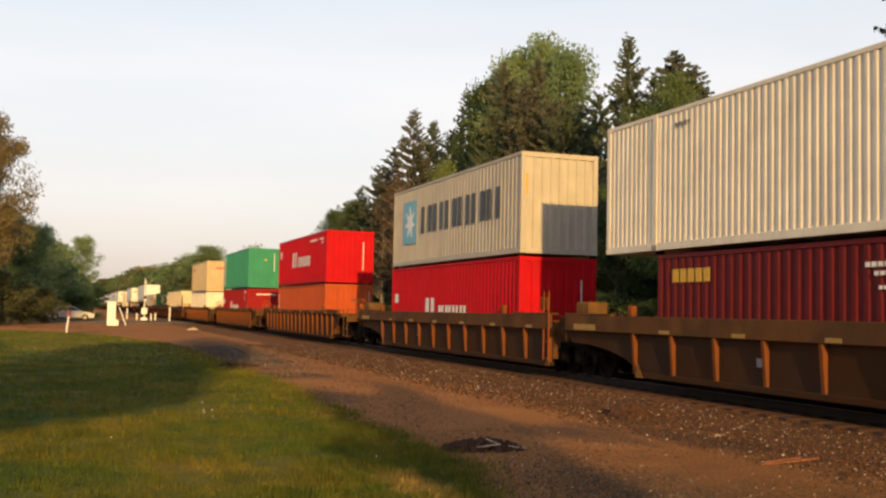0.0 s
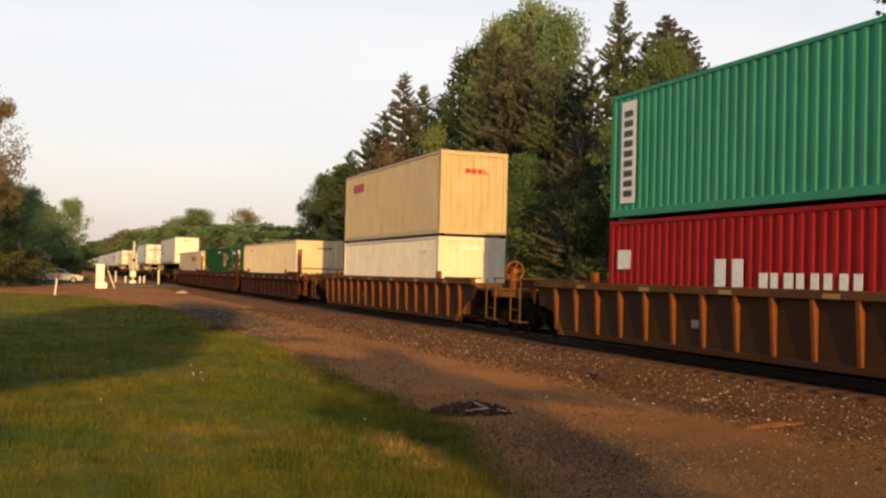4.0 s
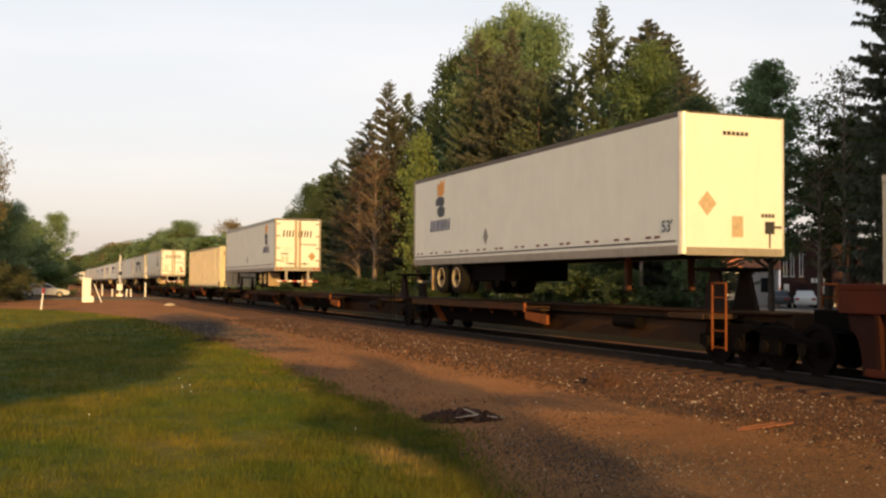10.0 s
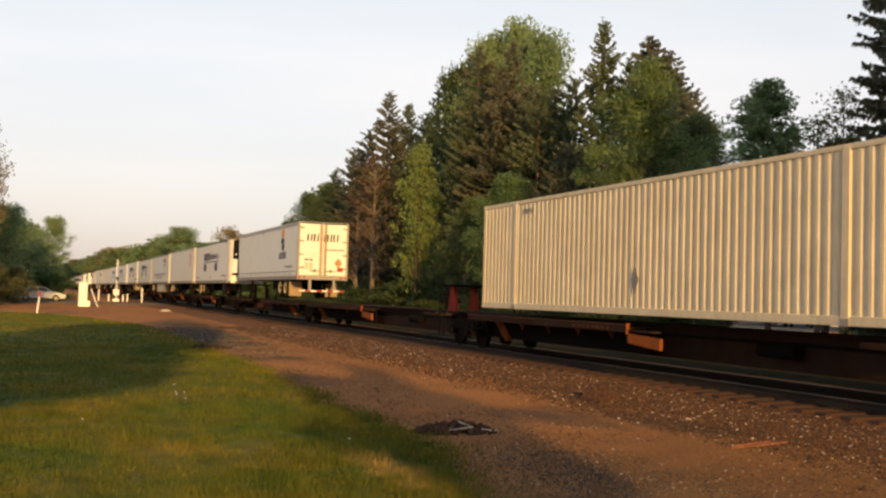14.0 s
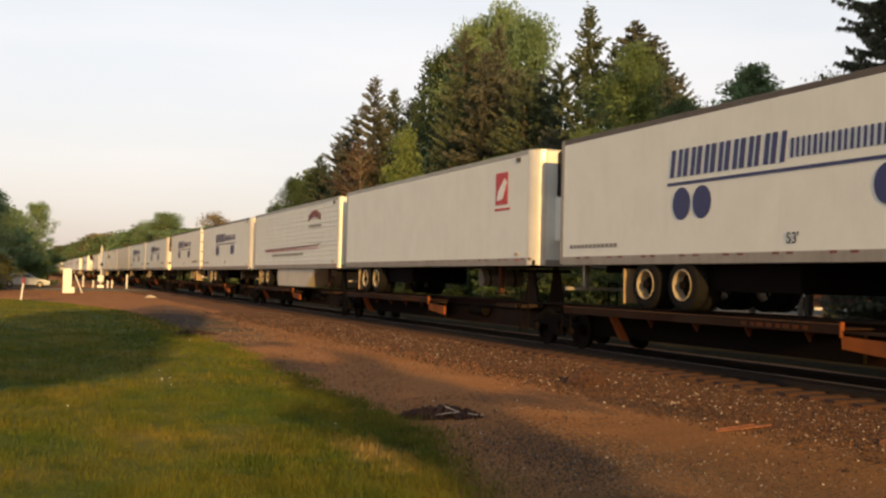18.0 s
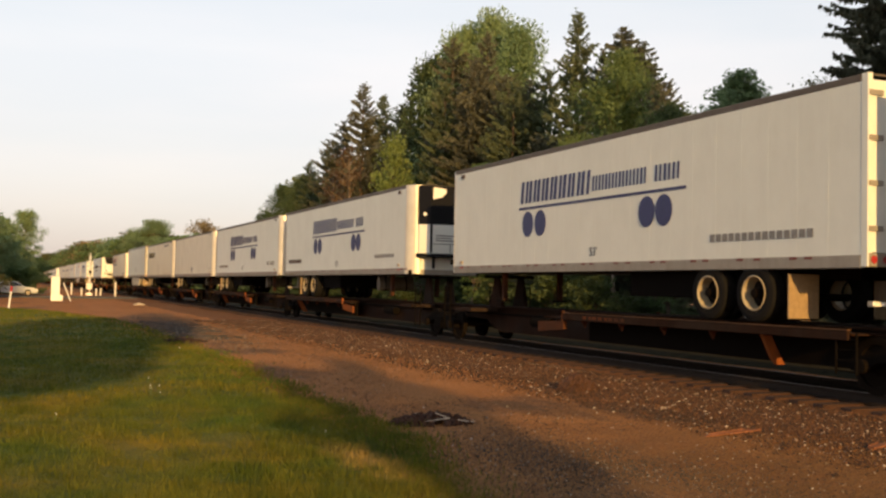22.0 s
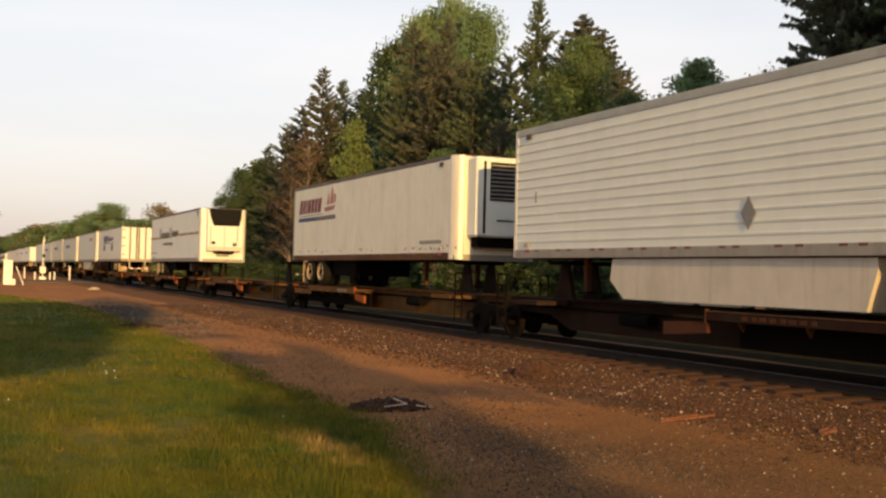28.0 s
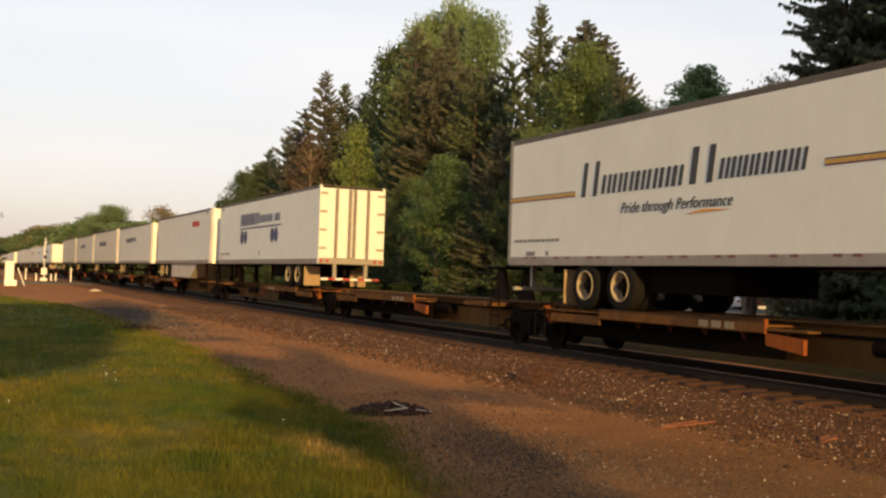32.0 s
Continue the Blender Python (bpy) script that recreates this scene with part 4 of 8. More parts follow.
            part("handrail", bm, "spine_lip", ob)
            bpart("coupler", "black_steel", ob, -0.14, 0.14, *sorted((stop - e_ * 0.4, stop)), 0.70, 0.98, 0.03)
            bm = tube(bmesh.new(), (-0.7, stop - e_ * 0.3, 0.80), (-0.62, stop - e_ * 0.02, 0.42), 0.03, 6)
            part("brake_hose", bm, "black_steel", ob)
            truck(ob, (yt + stop) / 2 - e_ * 0.25)
        else:
            bpart("end_cap", material, ob, -1.1, 1.1, *sorted((yt - e_ * 0.1, yt + e_ * 0.04)), 0.9, 1.44, 0.02)
    if not ends:
        truck(ob, fb)
        if trucks[0]:
            truck(ob, nb + 0.9)
    on_train(ob, um)
    return ob, um


def brake_wheel(ob, y, z=1.72, material="orange_steel"):
    bm = bmesh.new()
    n = 18
    for i in range(n):
        a_, b_ = 2 * math.pi * i / n, 2 * math.pi * (i + 1) / n
        tube(bm, (0.27 * math.cos(a_) - 0.7, y, z + 0.27 * math.sin(a_)), (0.27 * math.cos(b_) - 0.7, y, z + 0.27 * math.sin(b_)), 0.022, 6)
    for i in range(5):
        a_ = 2 * math.pi * i / 5
        tube(bm, (-0.7, y, z), (0.27 * math.cos(a_) - 0.7, y, z + 0.27 * math.sin(a_)), 0.014, 5)
    tube(bm, (-0.7, y - 0.03, z), (-0.7, y + 0.03, z), 0.08, 12)
    part("brake_wheel", bm, material, ob, "orange-red hand brake wheel")
    bpart("brake_stand", "orange_steel", ob, -0.76, -0.64, y + 0.03, y + 0.14, 1.18, z, 0.01)


def spine_car(label, near, far, material, wheels="far", rear_truck=True, hitch="orange_steel", first=False, simple=False):
    """One unit of a spine car: a central beam, side pans for the trailer's wheels, and a hitch."""
    um, L = (near + far) / 2, far - near
    ob = thing("spine_car", label, "freight car", "spine cars of the train")
    h = L / 2
    f = 1 if wheels == "far" else -1
    bm = bmesh.new()
    w = 0.36
    extrude(bm, [(-w, q, z) for q, z in ((-h + 0.25, 0.98), (h - 0.25, 0.98), (h - 0.25, 0.66), (h - 1.9, 0.62), (h - 2.8, 0.30), (-h + 2.8, 0.30), (-h + 1.9, 0.62), (-h + 0.25, 0.66))], (2 * w, 0, 0))
    part("centre_beam", bm, "spine_beam" if material == "spine_yellow" else material, ob)
    bpart("beam_cap", material, ob, -0.55, 0.55, -h + 0.3, h - 0.3, 0.98, 1.01)
    yel = material == "spine_yellow"
    d1 = 8.2 if yel else 9.8  # distances from the wheel end's joint
    e0 = f * (h - d1)
    y0, y1 = sorted((f * (h - 0.95), e0))
    upper = sorted((f * (h - 3.4), e0)) if yel else (y0, y1)
    for s in (-1, 1):
        bpart("wheel_pan", material, ob, *sorted((s * 0.56, s * 1.30)), y0, y1, 0.895, 0.925)
        fl = bpart("pan_flange", material, ob, *sorted((s * 1.27, s * 1.34)), *upper, 0.79 if yel else 0.82, 0.975, 0.01)
        if not simple:
            bm = box(bmesh.new(), *sorted((s * 1.26 - fl.location.x, s * 1.355 - fl.location.x)), upper[0] - fl.location.y, upper[1] - fl.location.y, 0.976 - fl.location.z, 0.992 - fl.location.z)
            part("flange_lip", bm, "spine_lip", fl, "worn upper lip of the flange")
        if yel:
            bpart("low_flange", material, ob, *sorted((s * 1.27, s * 1.335)), *sorted((f * (h - 1.5), f * (h - 3.4))), 0.66, 0.84, 0.01)
        # black panel added under the pan to stand in for its shade
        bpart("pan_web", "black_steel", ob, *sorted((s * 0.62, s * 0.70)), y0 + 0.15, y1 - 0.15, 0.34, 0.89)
        # lower plate that carries on beyond the pan, with a thin ledge over it
        r1 = f * (h - d1 - (0.85 if yel else 1.25))
        ramp_ = extrude(bmesh.new(), [(s * 1.22, e0, 0.80), (s * 1.22, r1, 0.74), (s * 1.22, r1, 0.50), (s * 1.22, e0 - f * 0.02, 0.60)], (s * 0.08, 0, 0))
        part("pan_ramp", ramp_, "orange_steel" if f > 0 else "spine_rust", ob)
        if not simple:
            bpart("ramp_ledge", material, ob, *sorted((s * 1.05, s * 1.31)), *sorted((e0, e0 - f * 0.95)), 0.84, 0.88)
            bpart("pan_stop", "orange_steel" if f > 0 else "spine_rust", ob, *sorted((s * 1.27, s * 1.345)), *sorted((e0, e0 - f * 0.035)), 0.78, 1.02)
        # slanted cross brace from the flange down to the beam, and short hangers
        g = f * (h - (1.2 if yel else 2.95))
        if yel:
            pts = ((1.33, 0.98), (1.06, 0.98), (0.98, 0.62), (1.16, 0.60))
        else:
            pts = ((1.31, 0.86), (1.13, 0.86), (0.80, 0.30), (0.98, 0.30), (1.08, 0.42))
        part("end_gusset", extrude(bmesh.new(), [(s * q, g, z) for q, z in pts], (0, 0.06, 0)), "orange_steel", ob, "bright orange slanted brace")
        for k in range(0 if simple else 4):
            y = f * (h - (4.6 if yel else 4.4) - k * (d1 - 5.2) / 3.0)
            me = shared(("bracket", s), lambda b: extrude(b, [(s * 0.36, -0.025, 0.89), (s * 1.29, -0.025, 0.89), (s * 1.29, -0.025, 0.80), (s * 1.20, -0.025, 0.66), (s * 1.15, -0.025, 0.80), (s * 0.36, -0.025, 0.80)], (0, 0.05, 0)))
            part("bracket", me, "spine_rust", ob, at=(0, y, 0))
        if not simple:
            y = -f * (h - 2.3)
            bpart("side_step", material, ob, *sorted((s * 0.5, s * 1.32)), y - 0.6, y + 0.6, 0.86, 0.96, 0.01)
            hoop = "orange_steel" if first else "black_steel"
            ladder(ob, hoop, s * 1.30, -f * (h - 1.2) - 0.2, 0.30, 1.55)
            top = tube(bmesh.new(), (s * 1.30, -f * (h - 1.2) - 0.2, 1.55), (s * 1.30, -f * (h - 1.2) + 0.22, 1.55), 0.022, 6)
            part("grab_iron", top, hoop, ob)
            ladder(ob, "black_steel", s * 1.30, f * (h - 1.0) - 0.2, 0.30, 0.95)
    if not simple:
        if yel:
            q = e0 + 0.7 if f > 0 else e0 - 1.7
            plate(ob, "ink_cream", [(-(q + k * 0.34) - 0.24, -(q + k * 0.34), 0.82, 0.94) for k in range(3)], 0.0, -1.341, label="pale mark in three bars")
        else:
            q = y0 + 0.7 if f > 0 else y1 - 2.6
            plate(ob, "spine_rust", [(-(q + k * 0.22) - 0.11 - 0.03 * (k % 3), -(q + k * 0.22), 0.86, 0.93) for k in range(8)], 0.0, -1.341, label="faded reporting mark in bars")
    # hitch under the trailer's nose
    y = -f * (h - 2.6)
    if hitch:
        hp = bpart("hitch_plate", "black_steel", ob, -0.55, 0.55, y - 0.5, y + 0.5, 1.80, 1.88, 0.015)
        for s in (-1, 1):
            bm = bmesh.new()
            extrude(bm, [(s * 0.42, y - 0.40, 0.99), (s * 0.42, y + 0.40, 0.99), (s * 0.42, y + 0.12, 1.80), (s * 0.42, y - 0.12, 1.80)], (-s * 0.1, 0, 0))
            part("hitch_leg", bm, hitch, ob)
    if not simple:
        bm = tube(bmesh.new(), (-0.55, -f * (h - 5.2), 0.66), (-0.55, -f * (h - 6.2), 0.66), 0.13, 14)
        part("air_tank", bm, "black_steel", ob)
        bm = tube(bmesh.new(), (-0.42, -h + 0.4, 0.8), (-0.42, h - 0.4, 0.8), 0.03, 6)
        part("brake_pipe", bm, "black_steel", ob)
    if rear_truck:
        truck(ob, h)
    if first:
        truck(ob, -h + 1.0)
    bpart("joint", "black_steel", ob, -0.25, 0.25, h - 0.4, h + 0.25, 0.6, 0.95, 0.03)
    on_train(ob, um)
    return ob


def road_wheel(parent, x, y, z):
    tm = shared("tyre", lambda b: lathe_x(b, [(-0.14, 0.29), (-0.15, 0.40), (-0.13, 0.48), (-0.10, 0.505), (0.10, 0.505), (0.13, 0.48), (0.15, 0.40), (0.14, 0.29), (-0.14, 0.29)], 28, False))
    rm = shared("rim", lambda b: lathe_x(b, [(0.05, 0.255), (-0.13, 0.275), (-0.158, 0.292), (-0.15, 0.31), (0.12, 0.30), (0.05, 0.255)], 24, False))
    w = part("wheel", tm, "rubber", parent, "black road tyre", at=(x, y, z))
    r = part("rim", rm, "rim", w, "pale steel rim")
    if x < -1:
        part("hub", shared("hub", lambda b: lathe_x(b, [(-0.15, 0.02), (-0.15, 0.08), (-0.04, 0.095), (0.01, 0.13), (0.05, 0.25), (0.055, 0.262)], 16)), "wheel_steel", w, "dark greasy hub and disc")
    if x > 0:
        w.rotation_euler[2] = math.pi
    return w


def trailer(label, u0, u1, paint_="white", nose="near", z0=1.92, z1=4.9, W=2.59, ribbed=False, wheels=True, reefer="", belly=None, tape=True, rail="alu", posts=False, simple=False, group="trailers on the train", bogie=2.6, seams=False, tank=False, R=0.30, cap="rail_dark", cap_h=0.11):
    """A road semi-trailer between u0 and u1. nose: the end that its tractor would pull."""
    L, um = u1 - u0, (u0 + u1) / 2
    ob = thing("semi_trailer", label, "trailer", group)
    hx, hy = W / 2, L / 2
    f = -1 if nose == "near" else 1  # direction of the nose along y
    zb = z0 + 0.20
    ya, yb = (-hy + R, hy - 0.14) if f < 0 else (-hy + 0.14, hy - R)
    for s in (-1, 1):
        if ribbed:
            def make(b, s=s):
                n = 13
                pr = []
                for i in range(n):
                    z = zb + (z1 - 0.12 - zb) * i / n
                    d = (z1 - 0.12 - zb) / n
                    pr += [(0.0, z), (0.0, z + 0.72 * d), (0.014, z + 0.76 * d), (0.014, z + 0.82 * d), (0.002, z + 0.86 * d), (0.014, z + 0.9 * d), (0.014, z + 0.96 * d)]
                pr += [(0.0, z1 - 0.12), (-0.04, z1 - 0.12), (-0.04, zb)]
                return extrude(b, [(s * (hx - 0.02 + q), ya, z) for q, z in pr], (0, yb - ya, 0))
            part("side_wall", shared(("side_wall", L, z0, z1, s, paint_, "r"), make), paint_, ob)
        else:
            bpart("side_wall", paint_, ob, *sorted((s * hx - s * 0.005, s * hx - s * 0.045)), ya, yb, zb, z1 - 0.12)
            if posts or seams:
                for k in range(1, 22):
                    y = ya + (yb - ya) * k / 22
                    bpart("wall_seam", paint_, ob, *sorted((s * hx - s * 0.006, s * hx - s * 0.0035)), y - 0.03, y + 0.03, zb + 0.02, z1 - 0.14)
        bpart("bottom_rail", rail, ob, *sorted((s * hx + s * 0.004, s * hx - s * 0.09)), ya, yb, z0, zb, 0.012)
        bpart("top_rail", cap, ob, *sorted((s * hx + s * 0.004, s * hx - s * 0.07)), ya, yb, z1 - 0.01 - cap_h, z1 - 0.01, 0.012)
        # rounded nose corner
        bm = bmesh.new()
        pts = [(s * (hx - R), f * (hy - R))] + [(s * (hx - R + R * math.cos(q)), f * (hy - R + R * math.sin(q))) for q in [math.pi / 2 * i / 10 for i in range(11)]]
        extrude(bm, [(x, y, z0 + 0.02) for x, y in pts], (0, 0, z1 - z0 - 0.04))
        part("nose_corner", bm, "gold_edge", ob, smooth=False)
        if tape and not simple and s < 0:
            for k in range(int(L / 1.35)):
                for q in (0.0, 0.40 + 0.06 * math.sin(k * 2.3)):
                    y = hy - 0.9 - k * 1.35 - q
                    bpart("reflector", "marker_dark", ob, *sorted((s * hx + s * 0.004, s * hx + s * 0.009)), y - 0.085, y + 0.085, z0 + 0.150, z0 + 0.195)
            y = f * (hy - R - 0.55)
            bpart("marker_lamp", "ink_ochre", ob, *sorted((s * hx, s * hx + s * 0.03)), y - 0.10, y + 0.10, z0 + 0.26, z0 + 0.34)
            bpart("front_reflector", "tape_red", ob, *sorted((s * hx + s * 0.004, s * hx + s * 0.010)), y - 0.12, y + 0.12, z0 + 0.13, z0 + 0.18)
            bpart("top_lamp", "ink_strip", ob, *sorted((s * hx - s * 0.003, s * hx + s * 0.03)), y - 0.10, y + 0.10, z1 - 0.27, z1 - 0.16)
    bm = bmesh.new()
    extrude(bm, [(x, y, z1 - 0.03) for x, y in ((-hx + 0.02, -f * (hy - 0.05)), (hx - 0.02, -f * (hy - 0.05)), (hx - 0.02, f * (hy - R)), (hx - 0.4 * R, f * (hy - 0.4 * R)), (hx - R, f * (hy - 0.02)), (-hx + R, f * (hy - 0.02)), (-hx + 0.4 * R, f * (hy - 0.4 * R)), (-hx + 0.02, f * (hy - R)))], (0, 0, 0.03))
    part("roof", bm, cap, ob)
    bpart("floor", "black_steel", ob, -hx + 0.06, hx - 0.06, -hy + 0.1, hy - 0.1, z0 + 0.02, z0 + 0.14)
    bpart("front_wall", paint_, ob, -hx + R, hx - R, *sorted((f * hy, f * (hy - 0.05))), z0 + 0.06, z1 - 0.04)
    bpart("nose_plate", "alu", ob, -hx + R, hx - R, *sorted((f * hy + f * 0.004, f * (hy - 0.06))), z0, z0 + 0.16)
    # rear: frame, two doors with hinges and lock rods, lights, bumper
    r = -f
    for s in (-1, 1):
        bpart("rear_post", paint_ if posts else "alu", ob, *sorted((s * hx, s * (hx - 0.1))), *sorted((r * hy, r * (hy - 0.14))), z0 + 0.02, z1, 0.01)
        d = bpart("rear_door", paint_, ob, *sorted((s * 0.01, s * (hx - 0.1))), *sorted((r * (hy - 0.02), r * (hy - 0.07))), z0 + 0.24, z1 - 0.1, 0.008)
        if not simple:
            for k in ((0.10, 0.62) if posts else (0.12,)):
                bm = tube(bmesh.new(), (s * k - d.location.x, r * hy - d.location.y, z0 + 0.26 - d.location.z), (s * k - d.location.x, r * hy - d.location.y, z1 - 0.14 - d.location.z), 0.022, 6)
                part("lock_rod", bm, "alu", d)
                bm = box(bmesh.new(), *sorted((s * (k - 0.06) - d.location.x, s * (k + 0.06) - d.location.x)), *sorted((r * (hy - 0.019) - d.location.y, r * (hy - 0.012) - d.location.y)), z0 + 0.25 - d.location.z, z1 - 0.12 - d.location.z)
                part("rod_strip", bm, "ink_strip" if posts else "strip_tan", d, "tan stained strip behind the lock rod")
            for k in range(4):
                z = z0 + 0.6 + k * (z1 - z0 - 0.9) / 3
                bm = box(bmesh.new(), *sorted((s * (hx - 0.3) - d.location.x, s * (hx - 0.02) - d.location.x)), *sorted((r * (hy + 0.015) - d.location.y, r * (hy - 0.02) - d.location.y)), z - 0.04 - d.location.z, z + 0.04 - d.location.z)
                part("hinge", bm, "alu", d)
            for k in (0.12, 0.36):
                bm = tube(bmesh.new(), (s * (hx - k), r * (hy + 0.02), z0 + 0.13), (s * (hx - k), r * (hy - 0.03), z0 + 0.13), 0.06, 12)
                part("tail_light", bm, "tape_red", ob, "round red tail light")
        bpart("bumper_leg", "alu", ob, *sorted((s * 0.55, s * 0.68)), *sorted((r * (hy - 0.05), r * (hy - 0.15))), z0 - 0.52, z0 + 0.04)
    bpart("rear_sill", "alu", ob, -hx + 0.02, hx - 0.02, *sorted((r * (hy + 0.006), r * (hy - 0.1))), z0 + 0.02, z0 + 0.23, 0.008)
    bpart("bumper", "alu", ob, -1.15, 1.15, *sorted((r * (hy - 0.04), r * (hy - 0.14))), z0 - 0.58, z0 - 0.5)
    if not simple:
        for k in range(8):
            bpart("bumper_tape", "tape_red" if k % 2 else "ink_white", ob, -1.15 + k * 0.2875, -1.15 + (k + 1) * 0.2875, *sorted((r * (hy - 0.04), r * (hy - 0.034))), z0 - 0.575, z0 - 0.505)
    # landing legs, sliding bogie, wheels and mud flaps
    for s in (-1, 1):
        y = f * (hy - 2.75)
        bpart("landing_leg", "spine_rust", ob, *sorted((s * 0.78, s * 0.9)), y - 0.06, y + 0.06, z0 - 0.72, z0 + 0.03)
        if not simple:
            bpart("landing_shoe", "black_steel", ob, *sorted((s * 0.70, s * 0.98)), y - 0.15, y + 0.15, z0 - 0.76, z0 - 0.72)
            bpart("slider_rail", "black_steel", ob, *sorted((s * 0.45, s * 0.55)), *sorted((r * (hy - 0.9), r * (hy - 6.2))), z0 - 0.16, z0 + 0.02)
    if wheels:
        if not simple and not belly:
            bpart("bogie_frame", "black_steel", ob, -1.0, 1.0, *sorted((r * (hy - bogie - 1.9), r * (hy - bogie - 4.3))), z0 - 0.52, z0 + 0.0, 0.02)
        for k in (bogie, bogie + 1.28):
            y = r * (hy - k)
            bm = tube(bmesh.new(), (-1.0, y, z0 - 0.46), (1.0, y, z0 - 0.46), 0.07, 8)
            part("axle", bm, "black_steel", ob)
            for s in (-1, 1):
                road_wheel(ob, s * 1.13, y, z0 - 0.41)
                if not simple:
                    road_wheel(ob, s * 0.80, y, z0 - 0.41)
        for s in (-1, 1):
            y = r * (hy - bogie + 0.85)
            bpart("mud_flap", "flap", ob, *sorted((s * 0.62, s * 1.26)), y - 0.012, y + 0.012, z0 - 0.82, z0 - 0.08)
    if (reefer or tank) and reefer != "frame" and not simple:
        y = f * (hy - 3.85)
        drop = ((0.10, -0.06), (-0.05, -0.07), (-0.18, -0.28), (-0.21, -0.42), (-0.16, -0.52), (-0.02, -0.56), (0.11, -0.53), (0.17, -0.42), (0.16, -0.20))
        ft = part("fuel_tank", extrude(bmesh.new(), [(-0.98, y + q, z0 + w) for q, w in drop], (1.3, 0, 0)), "tank", ob, "pale drop-shaped fuel tank")
        for q in (-0.78, 0.0):
            part("tank_strap", extrude(bmesh.new(), [(q, y + 1.03 * v, z0 - 0.31 + 1.03 * (w + 0.31)) for v, w in drop], (0.05, 0, 0)), "black_steel", ft)
    if reefer:
        yf = f * hy
        if reefer == "scoop":
            bm = bmesh.new()
            y1 = yf + f * 0.42
            extrude(bm, [(-0.95, y, z) for y, z in ((yf, z0 + 0.62), (y1 - f * 0.12, z0 + 0.62), (y1, z0 + 0.85), (y1, z1 - 1.0), (y1 - f * 0.08, z1 - 0.08), (yf, z1 - 0.06))], (1.9, 0, 0))
            ru = part("reefer_unit", bm, "white", ob, "white refrigeration unit with a black grille")
            bm = bmesh.new()
            extrude(bm, [(x, y1 + f * 0.004, z) for x, z in ((-0.90, z1 - 0.05), (0.92, z1 - 0.05), (0.90, z1 - 0.55), (0.78, z1 - 0.98), (-0.62, z1 - 0.98), (-0.80, z1 - 0.55))], (0, f * 0.03, 0))
            part("grille", bm, "black", ru)
            for k in range(9):
                z = z1 - 0.96 + k * 0.1
                bm = box(bmesh.new(), -0.56 - 0.03 * k, 0.74 + 0.015 * k, *sorted((y1 + f * 0.034, y1 + f * 0.05)), z, z + 0.03)
                part("grille_slat", bm, "black_steel", ru)
            for x, z in ((-0.62, z0 + 1.05), (0.55, z0 + 0.98)):
                bm = box(bmesh.new(), x - 0.1, x + 0.1, *sorted((y1, y1 + f * 0.012)), z - 0.08, z + 0.08)
                part("latch", bm, "black", ru)
            bm = box(bmesh.new(), -0.02, 0.0, *sorted((y1, y1 + f * 0.008)), z0 + 0.7, z1 - 1.02)
            part("panel_gap", bm, "ink_grey", ru)
            bm = box(bmesh.new(), -0.55, 0.55, *sorted((yf, y1 + f * 0.03)), z0 + 0.52, z0 + 0.62, 0.02)
            part("drip_tray", bm, "black", ru)
            for x in (-0.78, 0.70):
                bm = box(bmesh.new(), x - 0.015, x + 0.015, *sorted((y1, y1 + f * 0.02)), z0 + 0.9, z1 - 1.05)
                part("door_seam", bm, "ink_grey", ru)
            bpart("fuel_hatch", "alu", ob, -0.35, 0.35, *sorted((yf, yf + f * 0.03)), z0 + 0.30, z0 + 0.5)
        elif reefer == "black":
            y1 = yf + f * 0.36
            plan = ((-1.0, 0.0), (-1.0, 0.10), (-0.70, 0.36), (0.84, 0.36), (0.98, 0.24), (0.98, 0.0))
            ru = part("reefer_unit", extrude(bmesh.new(), [(x, yf + f * q, z0 + 0.68) for x, q in plan], (0, 0, 0.94)), "white", ob, "white and black refrigeration unit")
            part("black_hood", extrude(bmesh.new(), [(1.015 * x, yf + f * q * 1.03, z0 + 1.63) for x, q in plan], (0, 0, z1 - z0 - 1.68)), "black", ru)
            part("drip_tray", extrude(bmesh.new(), [(1.06 * x, yf + f * q * 1.12, z0 + 0.56) for x, q in plan], (0, 0, 0.12)), "black", ru)
            for pts in (((-0.64, z1 - 0.50), (-0.34, z1 - 0.42), (-0.18, z1 - 0.28), (-0.20, z1 - 0.14), (-0.64, z1 - 0.10)),):
                part("hood_window", extrude(bmesh.new(), [(x, y1 + f * 0.008, z) for x, z in pts], (0, f * 0.012, 0)), "ink_white", ru, "pale angular plate on the hood")
            for x0_, x1_, q0, q1 in ((-0.72, -0.64, z0 + 0.70, z0 + 1.62), (-0.66, 0.84, z0 + 0.98, z0 + 1.0), (-0.02, 0.0, z0 + 0.70, z0 + 0.98)):
                part("panel_gap", box(bmesh.new(), x0_, x1_, *sorted((y1, y1 + f * 0.008)), q0, q1), "black", ru)
            for k in range(3):
                part("notice_bar", box(bmesh.new(), -0.52, 0.10 - 0.08 * (k % 2), *sorted((y1, y1 + f * 0.006)), z0 + 1.08 + 0.08 * k, z0 + 1.12 + 0.08 * k), "ink_grey", ru)
            part("lamp", tube(bmesh.new(), (-0.85, yf + f * 0.24, z0 + 1.95), (-0.87, yf + f * 0.27, z0 + 1.95), 0.06, 10), "ink_white", ru, "small round pale lamp")
            part("latch", box(bmesh.new(), 0.62, 0.74, *sorted((y1, y1 + f * 0.02)), z0 + 0.74, z0 + 0.80), "black_steel", ru)
            part("drain_pipe", tube(bmesh.new(), (-0.5, yf + f * 0.15, z0 + 0.2), (-0.5, yf + f * 0.15, z0 + 0.58), 0.05, 8), "black", ru)
